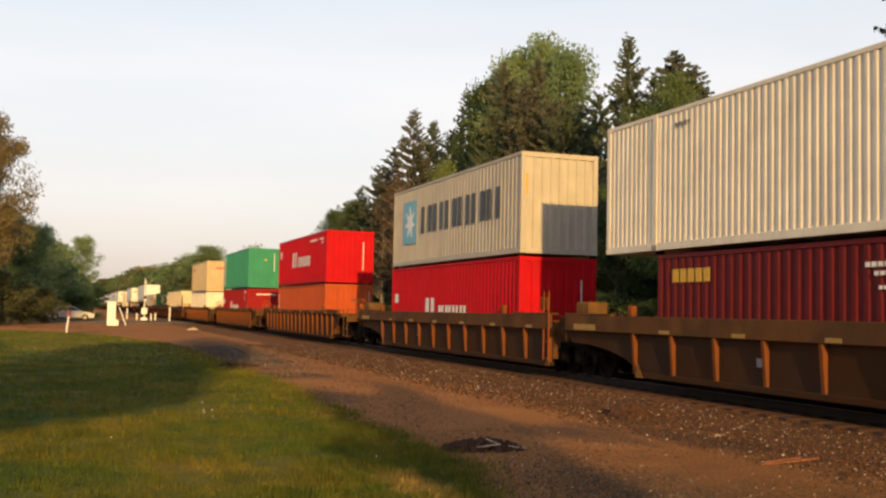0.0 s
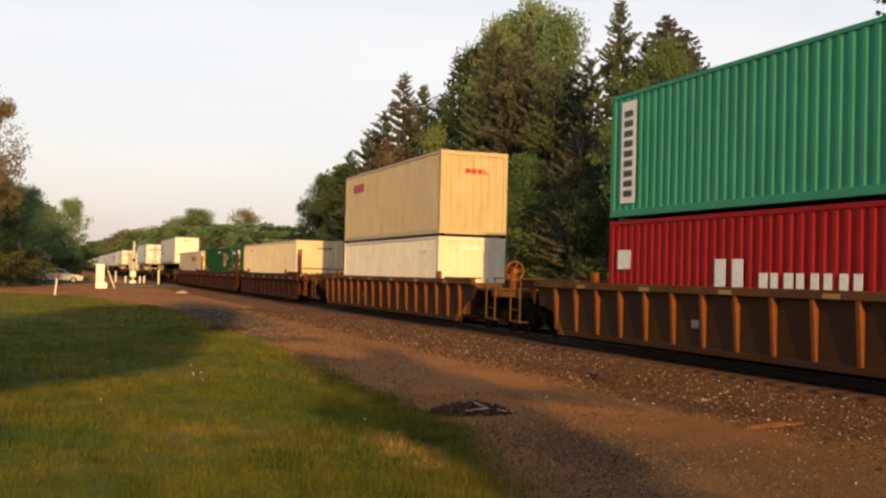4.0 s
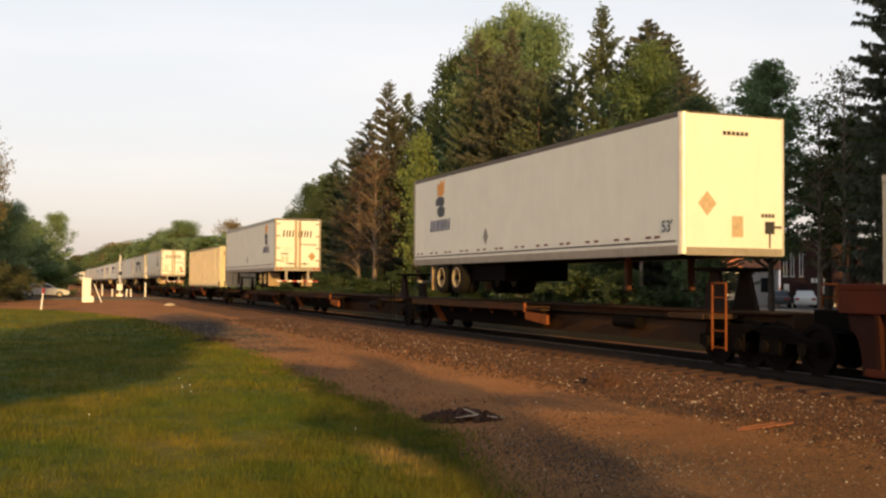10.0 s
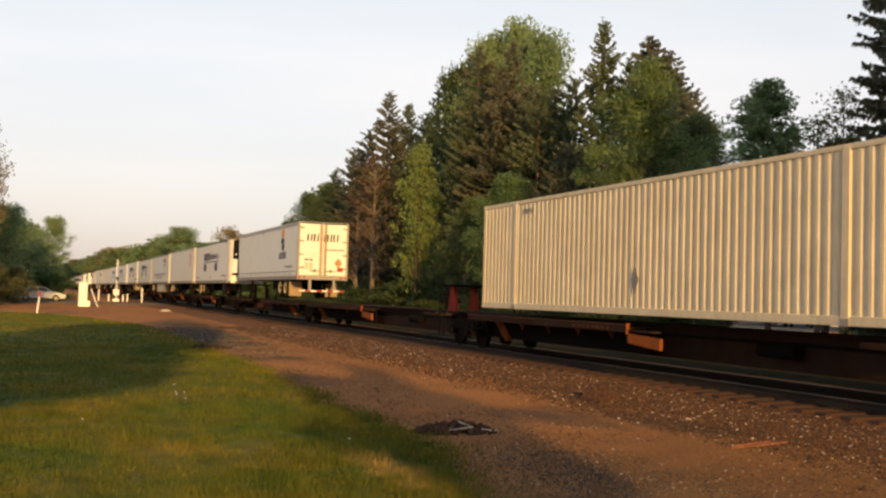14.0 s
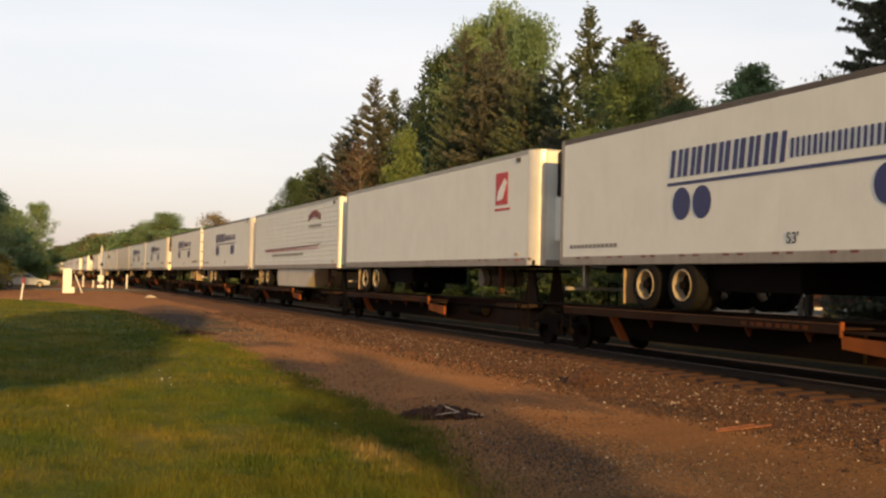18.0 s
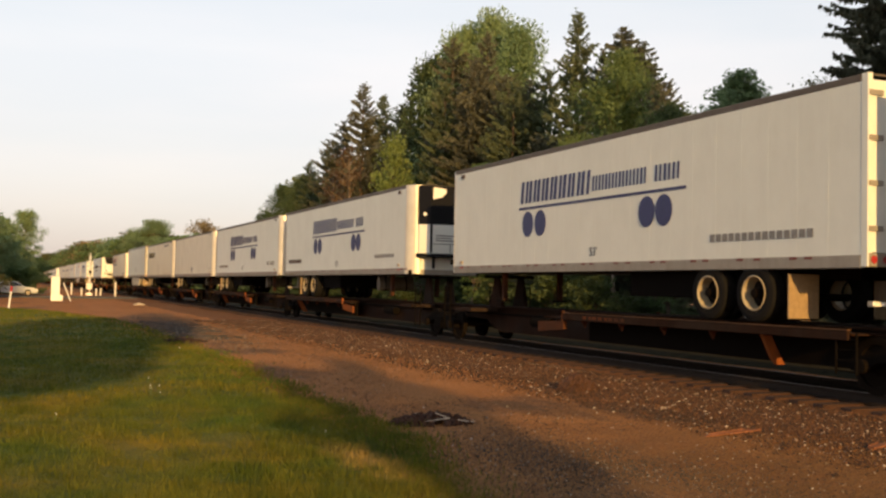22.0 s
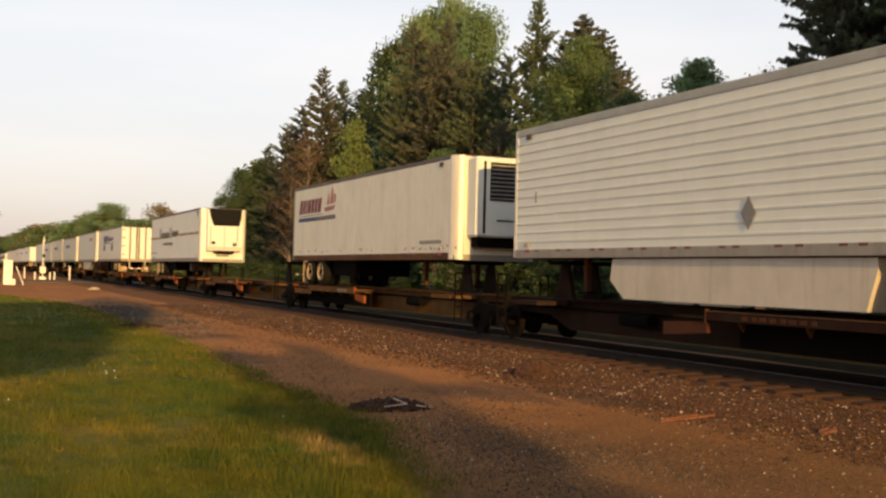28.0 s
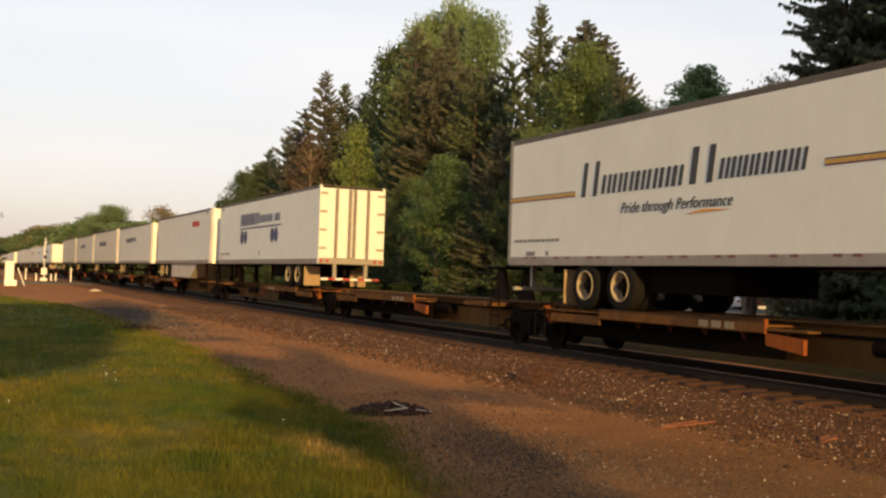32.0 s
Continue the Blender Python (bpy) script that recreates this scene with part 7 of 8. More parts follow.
# bearing in degrees, distance, slope of the line of sight to the top, radius, kind, leaves, label
for az, d, t, r, kind, leaf, label in (
    (12.75, 137, 0.058, 2.5, "spruce_b", "spruce", SPR),
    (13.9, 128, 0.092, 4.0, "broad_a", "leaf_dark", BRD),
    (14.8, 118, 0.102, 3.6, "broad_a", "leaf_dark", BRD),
    (15.2, 112, 0.119, 3.3, "spruce_a", "spruce", SPR),
    (16.2, 105, 0.138, 3.7, "spruce_c", "spruce_brown", BRN),
    (17.0, 100, 0.160, 3.7, "spruce_b", "spruce_brown", BRN),
    (18.05, 95, 0.196, 3.9, "spruce_a", "spruce_brown", BRN),
    (19.15, 97, 0.186, 3.7, "spruce_a", "spruce", SPR),
    (20.2, 92, 0.178, 3.9, "spruce_b", "spruce_brown", BRN),
    (21.1, 86, 0.215, 3.7, "spruce_a", "spruce", SPR),
    (22.2, 82, 0.222, 4.0, "broad_a", "leaf_dark", BRD),
    (23.0, 76, 0.245, 3.4, "spruce_b", "spruce_brown", BRN),
    (23.7, 80, 0.250, 4.2, "broad_a", "leaf_light", BRD),
    (25.0, 79, 0.262, 4.0, "broad_a", "leaf_light", BRD),
    (26.5, 76, 0.250, 4.0, "broad_a", "leaf_light", BRD),
    (24.2, 68, 0.225, 3.9, "spruce_a", "spruce_brown", BRN),
    (22.6, 71, 0.200, 3.4, "spruce_c", "spruce", SPR),
    (25.9, 67, 0.208, 4.0, "spruce_c", "spruce_brown", BRN),
    (27.3, 66, 0.205, 3.6, "spruce_b", "spruce_brown", BRN),
    (26.4, 64, 0.20, 3.7, "spruce_c", "spruce", SPR),
    (28.4, 64, 0.214, 3.4, "spruce_c", "spruce", SPR),
    (29.9, 57, 0.270, 3.0, "spruce_a", "spruce", SPR),
    (31.3, 57, 0.235, 2.3, "spruce_b", "spruce_brown", BRN),
    (32.4, 54, 0.254, 3.4, "shaggy", "spruce_brown", BRN),
    (33.8, 55, 0.215, 3.2, "spruce_c", "spruce", SPR),
    (32.0, 46, 0.222, 2.9, "maple", "leaf_moss", "leafy green tree with a slender pale trunk at the wood's edge"),
    (34.2, 48, 0.175, 2.2, "broad_b", "leaf_dark", BRD),
    (34.9, 49, 0.18, 2.3, "spruce_c", "spruce", SPR),
    (38.8, 41, 0.205, 2.95, "ash", "leaf_light", "slender young tree with thin green leaves"),
    (41.2, 39, 0.175, 1.9, "twiggy", "leaf_olive", "nearly bare twiggy tree with few leaves"),
    (35.3, 50, 0.172, 2.1, "broad_a", "leaf_dark", BRD),
    (41.6, 42, 0.105, 1.7, "high", "leaf", "young leafy tree before the bank"),
    (42.8, 40, 0.150, 1.8, "high", "leaf_dark", "dark leafy tree beside the bare one"),
    (45.6, 37, 0.15, 2.2, "broad_b", "leaf_dark", BRD),
    (45.9, 33, 0.40, 2.15, "column", "spruce_brown", "tall shaggy dark spruce near the track"),
    (48.6, 33, 0.40, 2.6, "column", "spruce_brown", "tall shaggy brown spruce near the track"),
    (51.4, 31, 0.40, 2.8, "column", "spruce", SPR),
    (46.6, 42, 0.17, 2.6, "spruce_c", "spruce", SPR),
    (47.0, 40, 0.24, 2.6, "spruce_c", "spruce_brown", BRN),
    (48.4, 40, 0.27, 3.0, "spruce_a", "spruce", SPR),
    (33.3, 54, 0.240, 3.4, "shaggy", "spruce_brown", BRN),
    (34.6, 52, 0.155, 2.4, "broad_b", "leaf_dark", BRD),
    (42.4, 38, 0.20, 1.5, "twiggy", "leaf_olive", "nearly bare twiggy tree with few leaves"),
    (35.0, 43, 0.125, 1.5, "sapling", "leaf", "young leafy tree at the wood's edge"),
    (34.6, 51, 0.20, 3.2, "spruce_c", "spruce_brown", BRN),
    (24.9, 70, 0.25, 3.0, "spruce_a", "spruce_brown", BRN),
    (19.8, 70, 0.145, 1.9, "sapling", "leaf_lime", "young lime-green tree at the wood's edge"),
    (20.8, 74, 0.105, 1.6, "sapling", "leaf_lime", "young lime-green tree at the wood's edge"),
    (24.3, 56, 0.118, 2.3, "broad_b", "leaf", BRD),
    (25.6, 55, 0.085, 2.0, "broad_c", "leaf", BRD),
    (22.4, 63, 0.095, 2.2, "broad_b", "leaf_dark", BRD),
    (28.0, 52, 0.15, 2.8, "spruce_c", "spruce_brown", BRN),
    (29.2, 50, 0.12, 2.2, "broad_b", "leaf_dark", BRD),
    (17.4, 84, 0.135, 2.7, "thin", "leaf_rust", "reddish bare young tree at the wood's edge"),
    (16.5, 90, 0.112, 2.4, "thin", "leaf_rust", "reddish bare young tree at the wood's edge"),
):
    x, y = at_bearing(az, d)
    tree(kind, x, y, rise(d, t), r, leaf, label, "bark_pale" if kind in ("thin", "broad_b", "broad_c", "maple", "twiggy") else "bark")
# a deeper row closes the wood
for i in range(26):
    az = 15 + i * 0.93 if i < 22 else 43 + (i - 22) * 3
    d = 118 - i * 2.2
    x, y = at_bearing(az, d * 1.12)
    if 36 < az < 43.5:
        continue
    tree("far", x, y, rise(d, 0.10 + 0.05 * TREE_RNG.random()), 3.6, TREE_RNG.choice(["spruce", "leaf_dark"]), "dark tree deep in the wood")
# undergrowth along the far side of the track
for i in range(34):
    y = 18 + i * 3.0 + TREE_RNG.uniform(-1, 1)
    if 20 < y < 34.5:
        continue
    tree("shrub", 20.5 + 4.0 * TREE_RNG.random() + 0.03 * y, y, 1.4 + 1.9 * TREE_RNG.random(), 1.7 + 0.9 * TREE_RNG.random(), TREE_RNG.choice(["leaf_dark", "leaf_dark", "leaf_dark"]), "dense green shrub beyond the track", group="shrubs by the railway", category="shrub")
# trees along the line towards the distance, both sides
for i in range(62):
    y = 138 * 1.031 ** i
    x = 24.5 + 4 * TREE_RNG.random()
    az = math.degrees(math.atan2(x, y))
    slope = float(np.interp(az, [1.2, 1.7, 2.9, 3.3, 3.9, 4.7, 5.4, 6.5, 7.2, 8.2, 9.2, 10.5, 11.7, 12.7], [0.018, 0.024, 0.028, 0.034, 0.039, 0.037, 0.043, 0.050, 0.052, 0.046, 0.047, 0.047, 0.048, 0.05]))
    kinds = ["leaf_olive", "leaf_olive", "leaf"] if az < 3.1 else ["leaf_olive", "leaf_tan", "leaf", "leaf_olive"] if az < 4.9 else ["leaf_light", "leaf", "leaf", "leaf_olive"]
    tree("far", x, y, rise(y, slope * TREE_RNG.uniform(0.84, 1.0)), (4.6 + 1.6 * TREE_RNG.random()) * (1 + y / 900), TREE_RNG.choice(kinds), "rounded leafy tree along the distant line", group="distant trees")
tree("broad_a", 25, 205, rise(205, 0.056), 6.6, "leaf_light", "large rounded leafy tree along the distant line", group="distant trees")
tree("broad_b", 27.5, 225, rise(225, 0.050), 6.0, "leaf_light", "large rounded leafy tree along the distant line", group="distant trees")
tree("sapling", 28, 166, rise(166, 0.059), 4.2, "leaf_tan", "pale sparse spring tree along the line", group="distant trees")
for i in range(16):
    tree("far", -14 - 10 * TREE_RNG.random() - 0.01 * i, 150 + i * 26, 10 + 4 * TREE_RNG.random(), 5, "leaf_dark", "leafy tree along the distant line", group="distant trees")
# trees across the road
for x, y, h, r, kind, leaf in ((1.2, 140, 10.4, 2.7, "broad_b", "leaf_light"), (-2.2, 146, 8.6, 3.6, "broad_a", "leaf_light"), (-5.6, 142, 10, 4.0, "broad_a", "leaf"), (-9, 140, 11.5, 4.4, "broad_a", "leaf"), (-13.5, 138, 12, 4.6, "broad_a", "leaf"), (0.8, 150, 6.0, 3.2, "broad_a", "leaf"), (3.4, 165, 5.0, 3.0, "broad_a", "leaf")):
    tree(kind, x, y, h, r, leaf, "leafy tree across the road", group="trees across the road")
for i in range(9):
    tree("shrub", -14 + i * 2.0, 129 + TREE_RNG.random() * 4, 3.2, 2.2, "leaf", "green shrub across the road", group="shrubs across the road", category="shrub")
for x, y, h, r, kind, leaf in ((-5.3, 84, rise(84, 0.165), 3.2, "broad_b", "leaf_amber"), (-4.6, 98, rise(98, 0.085), 3.3, "broad_b", "leaf"), (-3.2, 104, rise(104, 0.070), 2.8, "broad_b", "leaf_light"), (-7.5, 94, 12.0, 4.0, "broad_a", "leaf"), (-2.6, 124, rise(124, 0.062), 3.6, "far", "leaf_light"), (-0.6, 133, rise(133, 0.05), 3.3, "far", "leaf_light"), (-5.2, 120, rise(120, 0.07), 4.0, "far", "leaf_light")):
    tree(kind, x, y, h, r, leaf, "amber-brown leafy tree beside the lawn" if leaf == "leaf_amber" else "leafy green tree beyond the lawn", group="trees by the lawn")
for x, y, h, r in ((-5.2, 88, 4.2, 2.4), (-3.4, 92, 3.4, 2.0), (-2.0, 100, 3.2, 2.0), (-7.4, 86, 4.6, 2.6), (-4.4, 108, 3.6, 2.4)):
    tree("shrub", x, y, h, r, "leaf_olive", "olive-green shrub under the trees", group="shrubs by the lawn", category="shrub")
# unseen trees added out of view to shade the wood and the bank
for x, y, h, r, kind, leaf in ((18.8, 1, 19, 3.4, "spruce_b", "spruce"), (21.5, -3, 21, 4.0, "far", "leaf_dark"), (25, 1, 19, 4.2, "far", "leaf_dark"), (19, -9, 20, 3.6, "far", "leaf_dark"), (24, -10, 14, 4.0, "spruce_b", "spruce_brown"), (29, -4, 13, 4.4, "far", "leaf_dark"), (33, 4, 12, 4.4, "spruce_b", "spruce"), (28, -14, 14, 4.2, "far", "leaf_dark"), (58.3, 38, 14.6, 4.2, "far", "leaf_dark"), (64.5, 38, 15, 3.6, "far", "leaf_dark"), (70, 43, 14, 4.0, "far", "leaf_dark")):
    tree(kind, x, y, h, r, leaf, "unseen dark tree added to shade the wood and the bank")
# trees behind the viewer, whose shadows fall over the lawn
for x, y, h, r, kind in ((-11.3, -25, 18.0, 2.9, "high_lean"), (-14.5, -28, 18, 3.5, "high"), (0.75, -20, 10.4, 1.3, "high"), (-10.4, -30, 21.0, 3.0, "dense_lean"), (-8.2, -22, 16.5, 2.4, "dense_lean"), (-12.5, -40, 23.5, 3.0, "dense_lean"), (-22, -18, 14, 4.5, "broad_a")):
    tree(kind, x, y, h, r, "leaf", "leafy garden tree behind the lawn", group="garden trees", turn=0.0 if "lean" in kind else None)
tree("high_lean", 1.3, -21, 10.2, 1.35, "leaf", "leafy garden tree behind the lawn", group="garden trees", turn=math.pi)


# ---- road, crossing, car, signal case ----
def build_crossing():
    bm = bmesh.new()
    box(bm, -400, 400, 106.5, 115.5, -0.6, -0.17)
    solid("road", bm, "asphalt", "grey asphalt road crossing the track", "road", kind="structure")
    case = thing("signal_case", "white enamelled crossing signal case on a stepped base", "signal case", at=(3.6, 93.4, -0.28))
    bpart("cabinet", "white_case", case, -0.42, 0.28, -0.35, 0.35, 0.5, 2.0, 0.03)
    bpart("base", "white_case", case, -0.42, 0.52, -0.4, 0.4, 0.0, 0.5, 0.02)
    bpart("cap", "white_case", case, -0.47, 0.33, -0.4, 0.4, 2.0, 2.07, 0.02)
    bm = tube(bmesh.new(), (0.55, -0.3, 1.55), (1.15, -0.3, 0.0), 0.05, 8)
    part("brace", bm, "white_case", case, "white slanting brace")
    mast = thing("crossing_signal", "crossing signal mast with lamps and crossed boards", "crossing signal", at=(8.1, 121, -0.17))
    mast.rotation_euler[2] = radians(80)
    bm = tube(bmesh.new(), (0, 0, 0), (0, 0, 4.7), 0.07, 10)
    part("mast", bm, "white_case", mast)
    for s in (-1, 1):
        bm = tube(bmesh.new(), (s * 0.45, -0.12, 2.6), (s * 0.45, 0.02, 2.6), 0.18, 16)
        part("lamp", bm, "black", mast, "dark round signal lamp")
        bm = bmesh.new()
        extrude(bm, [(s * -0.42, -0.1, 3.72), (s * -0.35, -0.1, 3.65), (s * 0.42, -0.1, 4.4), (s * 0.35, -0.1, 4.47)], (0, -0.02 - 0.01 * s, 0))
        part("crossed_board", bm, "white_case", mast)
    bpart("arm", "black_steel", mast, -0.6, 0.6, -0.05, 0.05, 2.57, 2.63)
    bpart("mechanism", "white_case", mast, -0.3, 0.3, -0.3, 0.3, 0.7, 1.4, 0.03)
    bm = tube(bmesh.new(), (-0.35, 0, 0.9), (-0.5, 0, 4.3), 0.05, 8)
    part("gate_arm", bm, "white_case", mast, "white raised gate arm")
    bpart("foot", "white_case", mast, -0.35, 0.35, -0.35, 0.35, 0.0, 0.3, 0.03)
    for x, y, h in ((6.6, 128, 1.25), (7.3, 121, 0.75), (8.8, 120.5, 0.75), (9.3, 121, 0.8), (10.6, 118, 1.5)):
        p = thing("marker_post", "short white marker post by the crossing", "post", "marker posts", at=(x, y, -0.17))
        bm = tube(bmesh.new(), (0, 0, 0), (0, 0, h), 0.09, 10)
        part("post", bm, "white_case", p)
        bpart("cap", "white_case", p, -0.10, 0.10, -0.10, 0.10, h, h + 0.05, 0.01)
    st = thing("marker_stake", "white marker stake with a red top at the lawn's edge", "stake", at=(0.0, 65.3, -0.28))
    bm = tube(bmesh.new(), (-0.05, 0, 0), (0.06, 0, 1.05), 0.05, 8)
    part("stake", bm, "white_case", st)
    bm = tube(bmesh.new(), (0.06, 0, 1.05), (0.09, 0, 1.35), 0.07, 8)
    part("red_top", bm, "tape_red", st, "red reflective top")


def sedan(name_label, x, y, z, paint_, turn=0.0, s=1.0):
    """A four-door saloon along x; its nose towards +x."""
    c = thing("car", name_label, "car", "cars", at=(x, y, z))
    c.rotation_euler[2] = turn
    c.scale = (s, s, s)
    low = [(-2.35, 0.30), (-2.38, 0.62), (-2.30, 0.92), (-1.55, 0.98), (0.95, 0.95), (1.9, 0.82), (2.3, 0.66), (2.36, 0.45), (2.3, 0.28)]
    bm = bmesh.new()
    extrude(bm, [(q, -0.86, w) for q, w in low], (0, 1.72, 0))
    bmesh.ops.bevel(bm, geom=list(bm.edges), offset=0.06, segments=2, affect="EDGES")
    part("body", bm, paint_, c)
    bm = bmesh.new()
    for sgn in (1,):
        base = [(-1.75, 0.96), (-1.05, 1.40), (-0.3, 1.46), (0.3, 1.42), (1.15, 0.94)]
        lo = [bm.verts.new((q, -0.78, w)) for q, w in base]
        hi = [bm.verts.new((q, 0.78, w)) for q, w in base]
        for v in (*lo, *hi):
            if v.co.z > 1.1:
                v.co.y *= 0.82
        bm.faces.new(lo)
        bm.faces.new(hi[::-1])
        for i in range(5):
            j = (i + 1) % 5
            bm.faces.new((lo[i], lo[j], hi[j], hi[i]))
    part("cabin", bm, paint_, c)
    for e_ in (-1, 1):
        for pts in ([(-1.45, 1.02), (-0.98, 1.34), (-0.40, 1.39), (-0.38, 1.0)], [(-0.28, 1.0), (-0.28, 1.39), (0.25, 1.36), (0.88, 0.99)]):
            bm = bmesh.new()
            extrude(bm, [(q, e_ * (0.795 - 0.14 * max(0, (w - 0.96) / 0.46)), w) for q, w in pts], (0, e_ * 0.012, 0))
            part("window", bm, "glass", c, "dark side window")
    for q in (-1.42, 1.42):
        for e_ in (-1, 1):
            me = shared("car_tyre", lambda b: tube(b, (0, -0.1, 0), (0, 0.1, 0), 0.32, 20))
            w = part("wheel", me, "rubber", c, at=(q, e_ * 0.79, 0.32))
            me = shared("car_rim", lambda b: tube(b, (0, -0.108, 0), (0, 0.108, 0), 0.2, 16))
            part("rim", me, "rim", w)
    for e_ in (-1, 1):
        bpart("headlight", "ink_white", c, 2.22, 2.36, *sorted((e_ * 0.5, e_ * 0.78)), 0.55, 0.70, 0.02)
        bpart("tail_light", "tape_red", c, -2.40, -2.28, *sorted((e_ * 0.5, e_ * 0.8)), 0.68, 0.86, 0.02)
    return c


def rubble(name, label, x, y, w, d, h, material, seed, twigs=0, z=0.0):
    """A low heap of clods with twigs on it."""
    rng = random.Random(seed)
    ob = thing(name, label, "heap", at=(x, y, GZ + z))
    bm = bmesh.new()
    for i in range(240):
        a_, rr = rng.uniform(0, 6.28), rng.random() ** 0.6
        cx, cy = w / 2 * rr * math.cos(a_), d / 2 * rr * math.sin(a_)
        s = rng.uniform(0.12, 0.42) * h * (1.2 - 0.5 * rr)
        cz = h * (1 - rr ** 1.5) * 0.7
        m = Matrix.Translation((cx, cy, cz)) @ Euler((rng.random() * 3, rng.random() * 3, rng.random() * 3)).to_matrix().to_4x4() @ Matrix.Diagonal((s * 1.4, s, s * 0.6, 1))
        bmesh.ops.create_icosphere(bm, subdivisions=1, radius=1.0, matrix=m)
    for v in bm.verts:
        v.co += 0.06 * h * Vector((rng.uniform(-1, 1), rng.uniform(-1, 1), rng.uniform(-1, 1)))
    tagged(part("clod", bm, material, ob), kind="stuff")
    for i in range(twigs):
        a_ = rng.uniform(0, 6.28)
        ln = rng.uniform(0.25, 0.6)
        p = Vector((rng.uniform(-w, w) * 0.3, rng.uniform(-d, d) * 0.3, h * rng.uniform(0.85, 1.2)))
        q = p + Vector((ln * math.cos(a_), ln * math.sin(a_), rng.uniform(-0.06, 0.08)))
        bm = tube(bmesh.new(), p, q, 0.014, 5, 0.007)
        part("twig", bm, "twig", ob, "bleached twig")
    return ob


def plank(label, x0, y0, x1, y1, w, t, z=GZ):
    ob = thing("plank", label, "plank", "broken planks", at=((x0 + x1) / 2, (y0 + y1) / 2, z))
    ob.rotation_euler = (0.05, -0.03, math.atan2(y1 - y0, x1 - x0))
    L = math.hypot(x1 - x0, y1 - y0)
    bm = bmesh.new()
    extrude(bm, [(-L / 2, -w / 2, 0), (L * 0.3, -w / 2, 0), (L / 2, -w * 0.1, 0), (L * 0.38, w / 2, 0), (-L * 0.45, w * 0.4, 0)], (0, 0, t))
    part("board", bm, "wood", ob)
    bm = tube(bmesh.new(), (-L * 0.4, w * 0.3, t), (L * 0.2, w * 0.5, t + 0.01), 0.012, 5)
    part("splinter", bm, "wood", ob)


def build_bank():
    x0, y0 = at_bearing(41.2, 98)
    b = thing("bank_building", "dark red brick two-storey bank with narrow tall windows", "building", at=(x0, y0, GZ))
    b.rotation_euler[2] = radians(-41)
    bpart("wall", "brick", b, -3.35, 5.5, 0.0, 8.0, 0.0, 5.75)
    bpart("parapet", "brick", b, -3.45, 5.6, -0.08, 8.1, 5.75, 6.0)
    bpart("foundation", "wall_white", b, -3.37, 5.52, -0.05, 0.0, 0.0, 0.3)
    for x in (-2.95, -2.34, -1.59):
        w = bpart("window", "glass", b, x - 0.16, x + 0.16, -0.03, 0.02, 2.75, 4.75, label="tall narrow window")
        bm = box(bmesh.new(), -0.22, 0.22, -0.03, 0.02, -1.12, -1.0)
        part("sill", bm, "wall_white", w)
        for q in (-0.15, 0.09):
            bm = box(bmesh.new(), q, q + 0.07, -0.035, 0.02, -1.0, 1.0)
            part("frame", bm, "wall_white", w)
    bpart("porch", "brick", b, -0.95, 1.1, -1.6, 0.0, 0.0, 2.05, label="brick entrance porch")
    for k in range(5):
        bpart("sign_letter", "ink_white", b, -0.75 + 0.34 * k, -0.5 + 0.34 * k, -1.68, -1.62, 2.12, 2.52)
    for x in (-2.8, 0.27):
        bpart("placard", "ink_white", b, x - 0.22, x + 0.22, -1.75, -1.68, 1.2, 2.0)
        bpart("placard_post", "black_steel", b, x - 0.04, x + 0.04, -1.74, -1.69, 0.0, 1.2)
    x1, y1 = at_bearing(38.0, 104)
    h = thing("house", "pale house with an orange shingle roof beyond the wood", "house", at=(x1, y1, GZ))
    h.rotation_euler[2] = radians(-41)
    bpart("wall", "wall_white", h, -3.0, 1.9, 0.0, 7.0, 0.0, 3.6)
    bm = bmesh.new()
    extrude(bm, [(-3.3, -0.4, 3.5), (-3.3, 7.4, 3.5), (-3.3, 3.5, 5.9)], (5.4, 0, 0))
    part("roof", bm, "roof_tile", h)
    for x in (-2.0, -0.6, 0.8):
        bpart("window", "glass", h, x - 0.35, x + 0.35, -0.03, 0.02, 1.2, 2.6)
    sedan("small white car parked by the bank", *at_bearing(40.44, 92), GZ, "white_case", radians(51))
    sedan("dark grey car parked by the bank", *at_bearing(39.2, 92), GZ, "slate", radians(48))
    lot = bmesh.new()
    xl, yl = at_bearing(41, 84)
    box(lot, xl - 18, xl + 30, yl - 6, yl + 14, GZ - 0.3, GZ + 0.03)
    solid("parking_lot", lot, "asphalt", "grey asphalt lot before the bank", "pavement", kind="structure")


def dandelion(x, y, h):
    d = thing("dandelion", "white dandelion seed head on a thin stem in the lawn", "flower", "dandelions", at=(x, y, GZ + 0.03))
    part("stem", shared(("stem", h), lambda b: tube(b, (0, 0, 0), (0.01, 0, h), 0.004, 5)), "leaf", d)
    me = shared("seed_head", lambda b: lathe_x(b, [(-0.009, 0.002), (-0.005, 0.007), (0, 0.009), (0.005, 0.007), (0.009, 0.002)], 8))
    part("seed_head", me, "white_case", d, at=(0.01, 0, h))


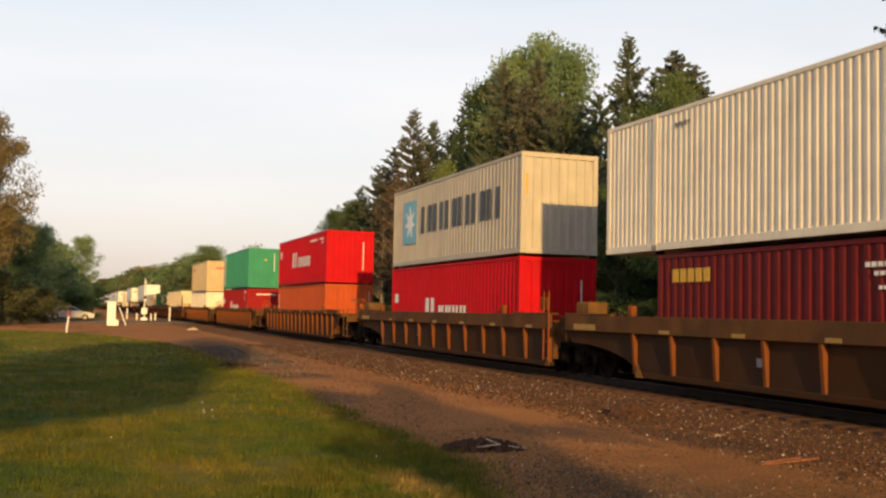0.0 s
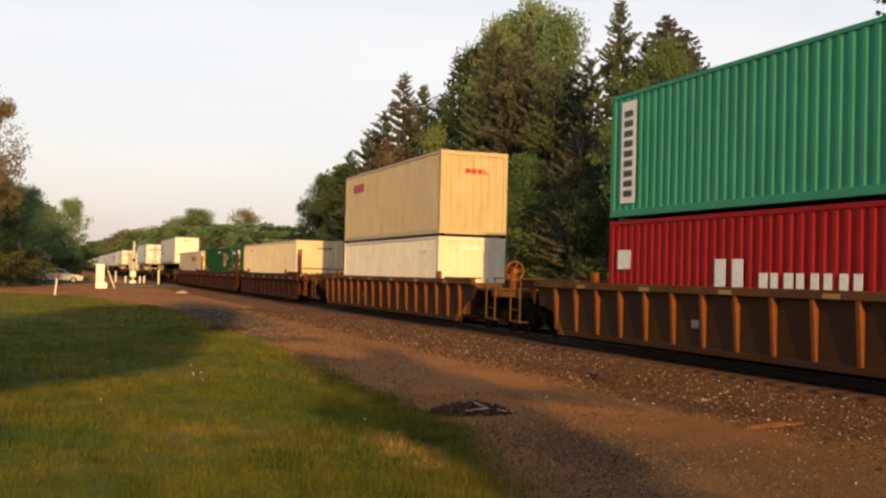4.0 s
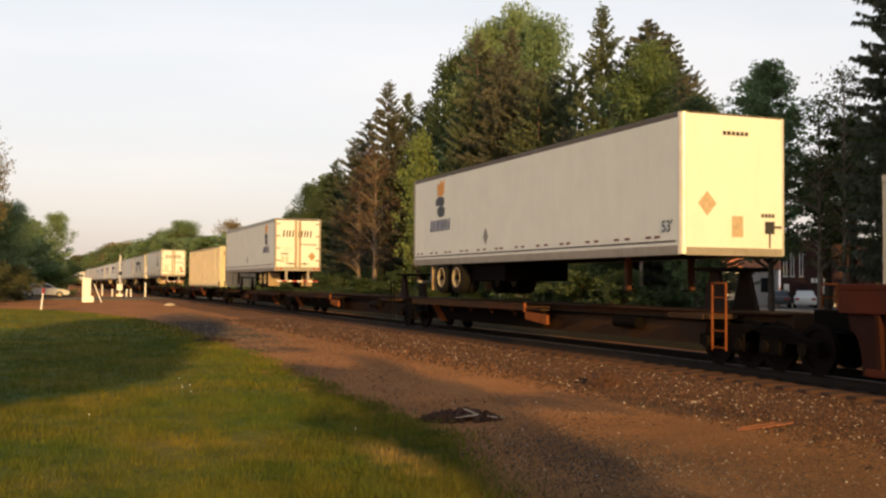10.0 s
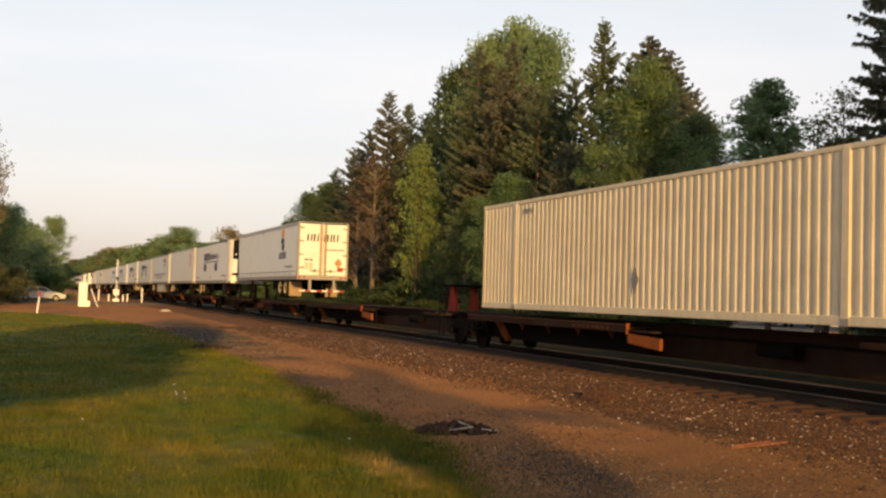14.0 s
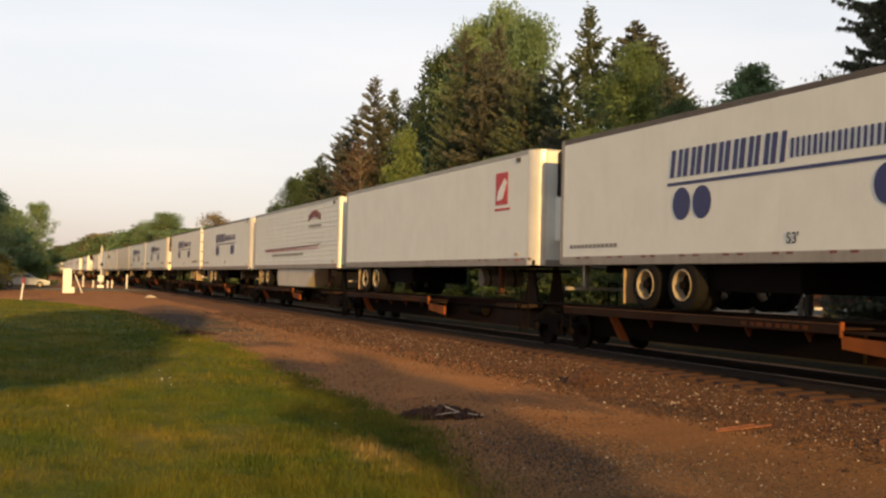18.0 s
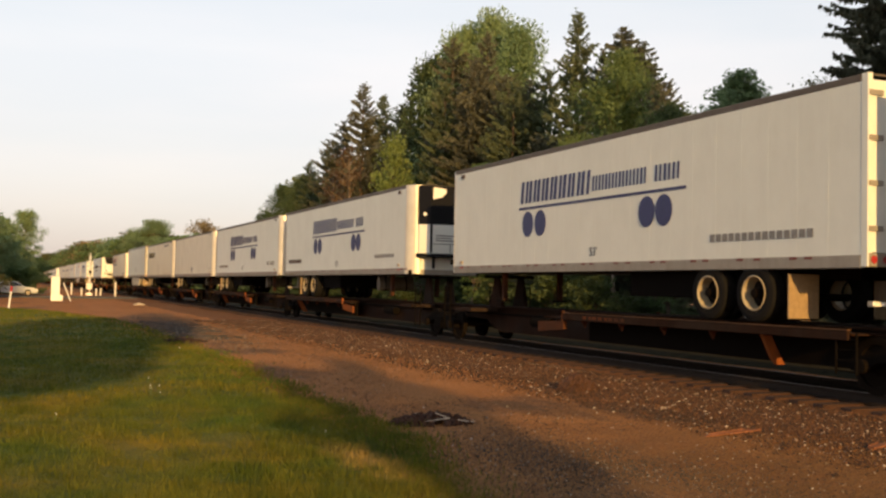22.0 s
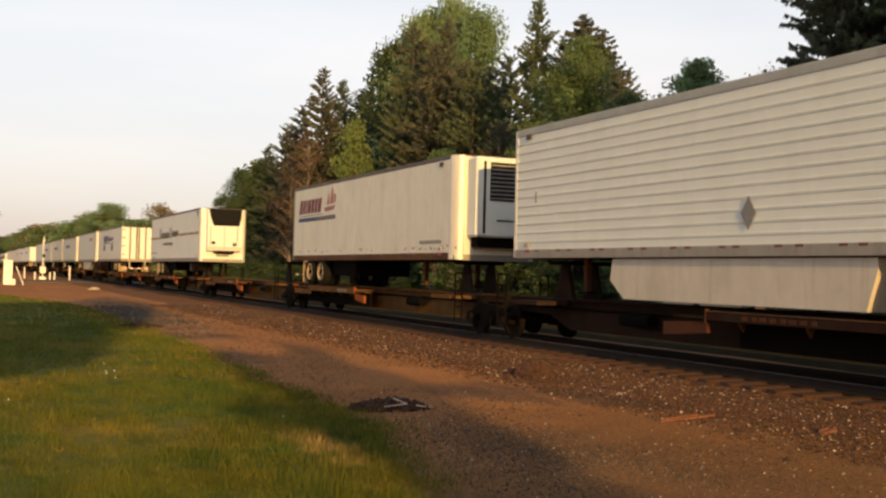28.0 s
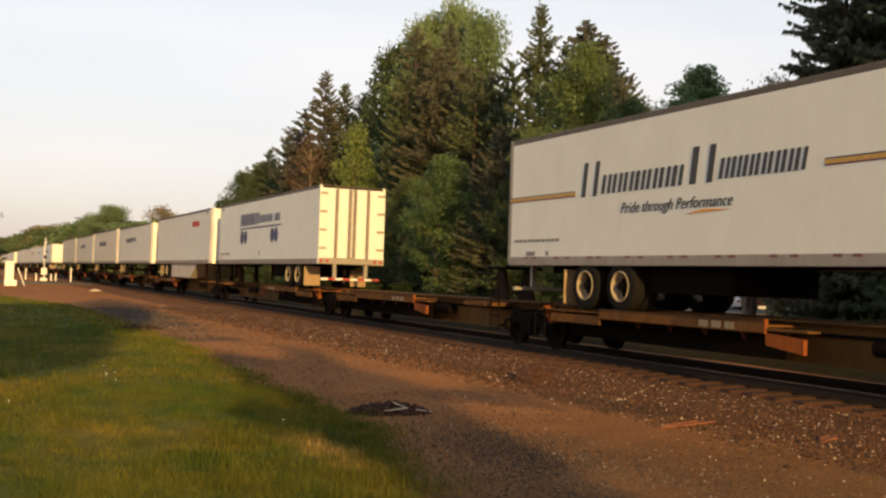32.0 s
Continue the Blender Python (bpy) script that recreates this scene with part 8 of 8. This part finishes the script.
for x, y, h in ((2.2, 18.1, 0.12), (2.1, 17.0, 0.1), (2.18, 16.6, 0.14), (2.12, 16.0, 0.1), (2.0, 16.1, 0.16), (0.55, 13.3, 0.14), (3.35, 11.4, 0.1), (3.9, 26.2, 0.14)):
    dandelion(x, y, h)
build_crossing()
sedan("silver saloon car waiting at the crossing", 0.25, 113.0, -0.17, "silver")
TWIGS = (((-0.05, -0.25, 0.17), (0.09, -0.38, 0.11)), ((0.10, -0.38, 0.11), (-0.24, -0.42, 0.085)), ((0.30, -0.2, 0.06), (0.52, -0.24, 0.03)))
heap = rubble("mulch_heap", "dark heap of rotted mulch with bleached twigs", 5.16, 12.65, 1.15, 0.75, 0.15, "mulch", 1, 0)
for p, q in TWIGS:
    part("twig", tube(bmesh.new(), p, q, 0.011, 5, 0.006), "twig", heap, "bleached twig")
rubble("mulch_heap", "low dark patch of rotted mulch at the lawn's edge", 4.85, 31.6, 1.5, 1.1, 0.13, "soil", 2, 0)
rubble("weed_clump", "small dark withered weed clump on the ballast", 9.3, 16.0, 0.70, 0.45, 0.26, "mulch", 3, 0, 0.04)
rubble("dirt_clod", "small dark clod lying on the dirt", 7.6, 8.0, 0.09, 0.07, 0.03, "soil", 4, 0)
plank("red-brown broken plank lying on the dirt", 7.98, 10.62, 8.98, 10.76, 0.07, 0.02, GZ + 0.02)
plank("short red-brown wood scrap on the ballast", 9.2, 9.15, 9.55, 9.25, 0.1, 0.03, GZ + 0.03)
rubble("pale_rubble", "small pale rubble pile beside the track", 9.0, 80.5, 0.9, 0.6, 0.16, "twig", 5, 0)
build_bank()


# ---- what moves: every car, container and trailer of the train ----
# seconds, metres that the train has come towards the viewer
RUN = [(0.0, 0.0), (2.0, 32.46), (4.0, 64.88), (6.5, 105.4), (9.0, 145.75), (12.0, 194.02), (14.5, 234.14), (17.0, 274.24), (20.0, 322.6), (23.0, 370.57), (25.5, 411.01), (28.0, 451.44), (30.0, 483.8), (31.0, 499.9), (31.2, 502.95), (32.0, 502.95)]


def motions():
    for ob, u in MOVED:
        walk(ob, [(t, pose(TRACK_X, u - s, 0)) for t, s in RUN])


motions()
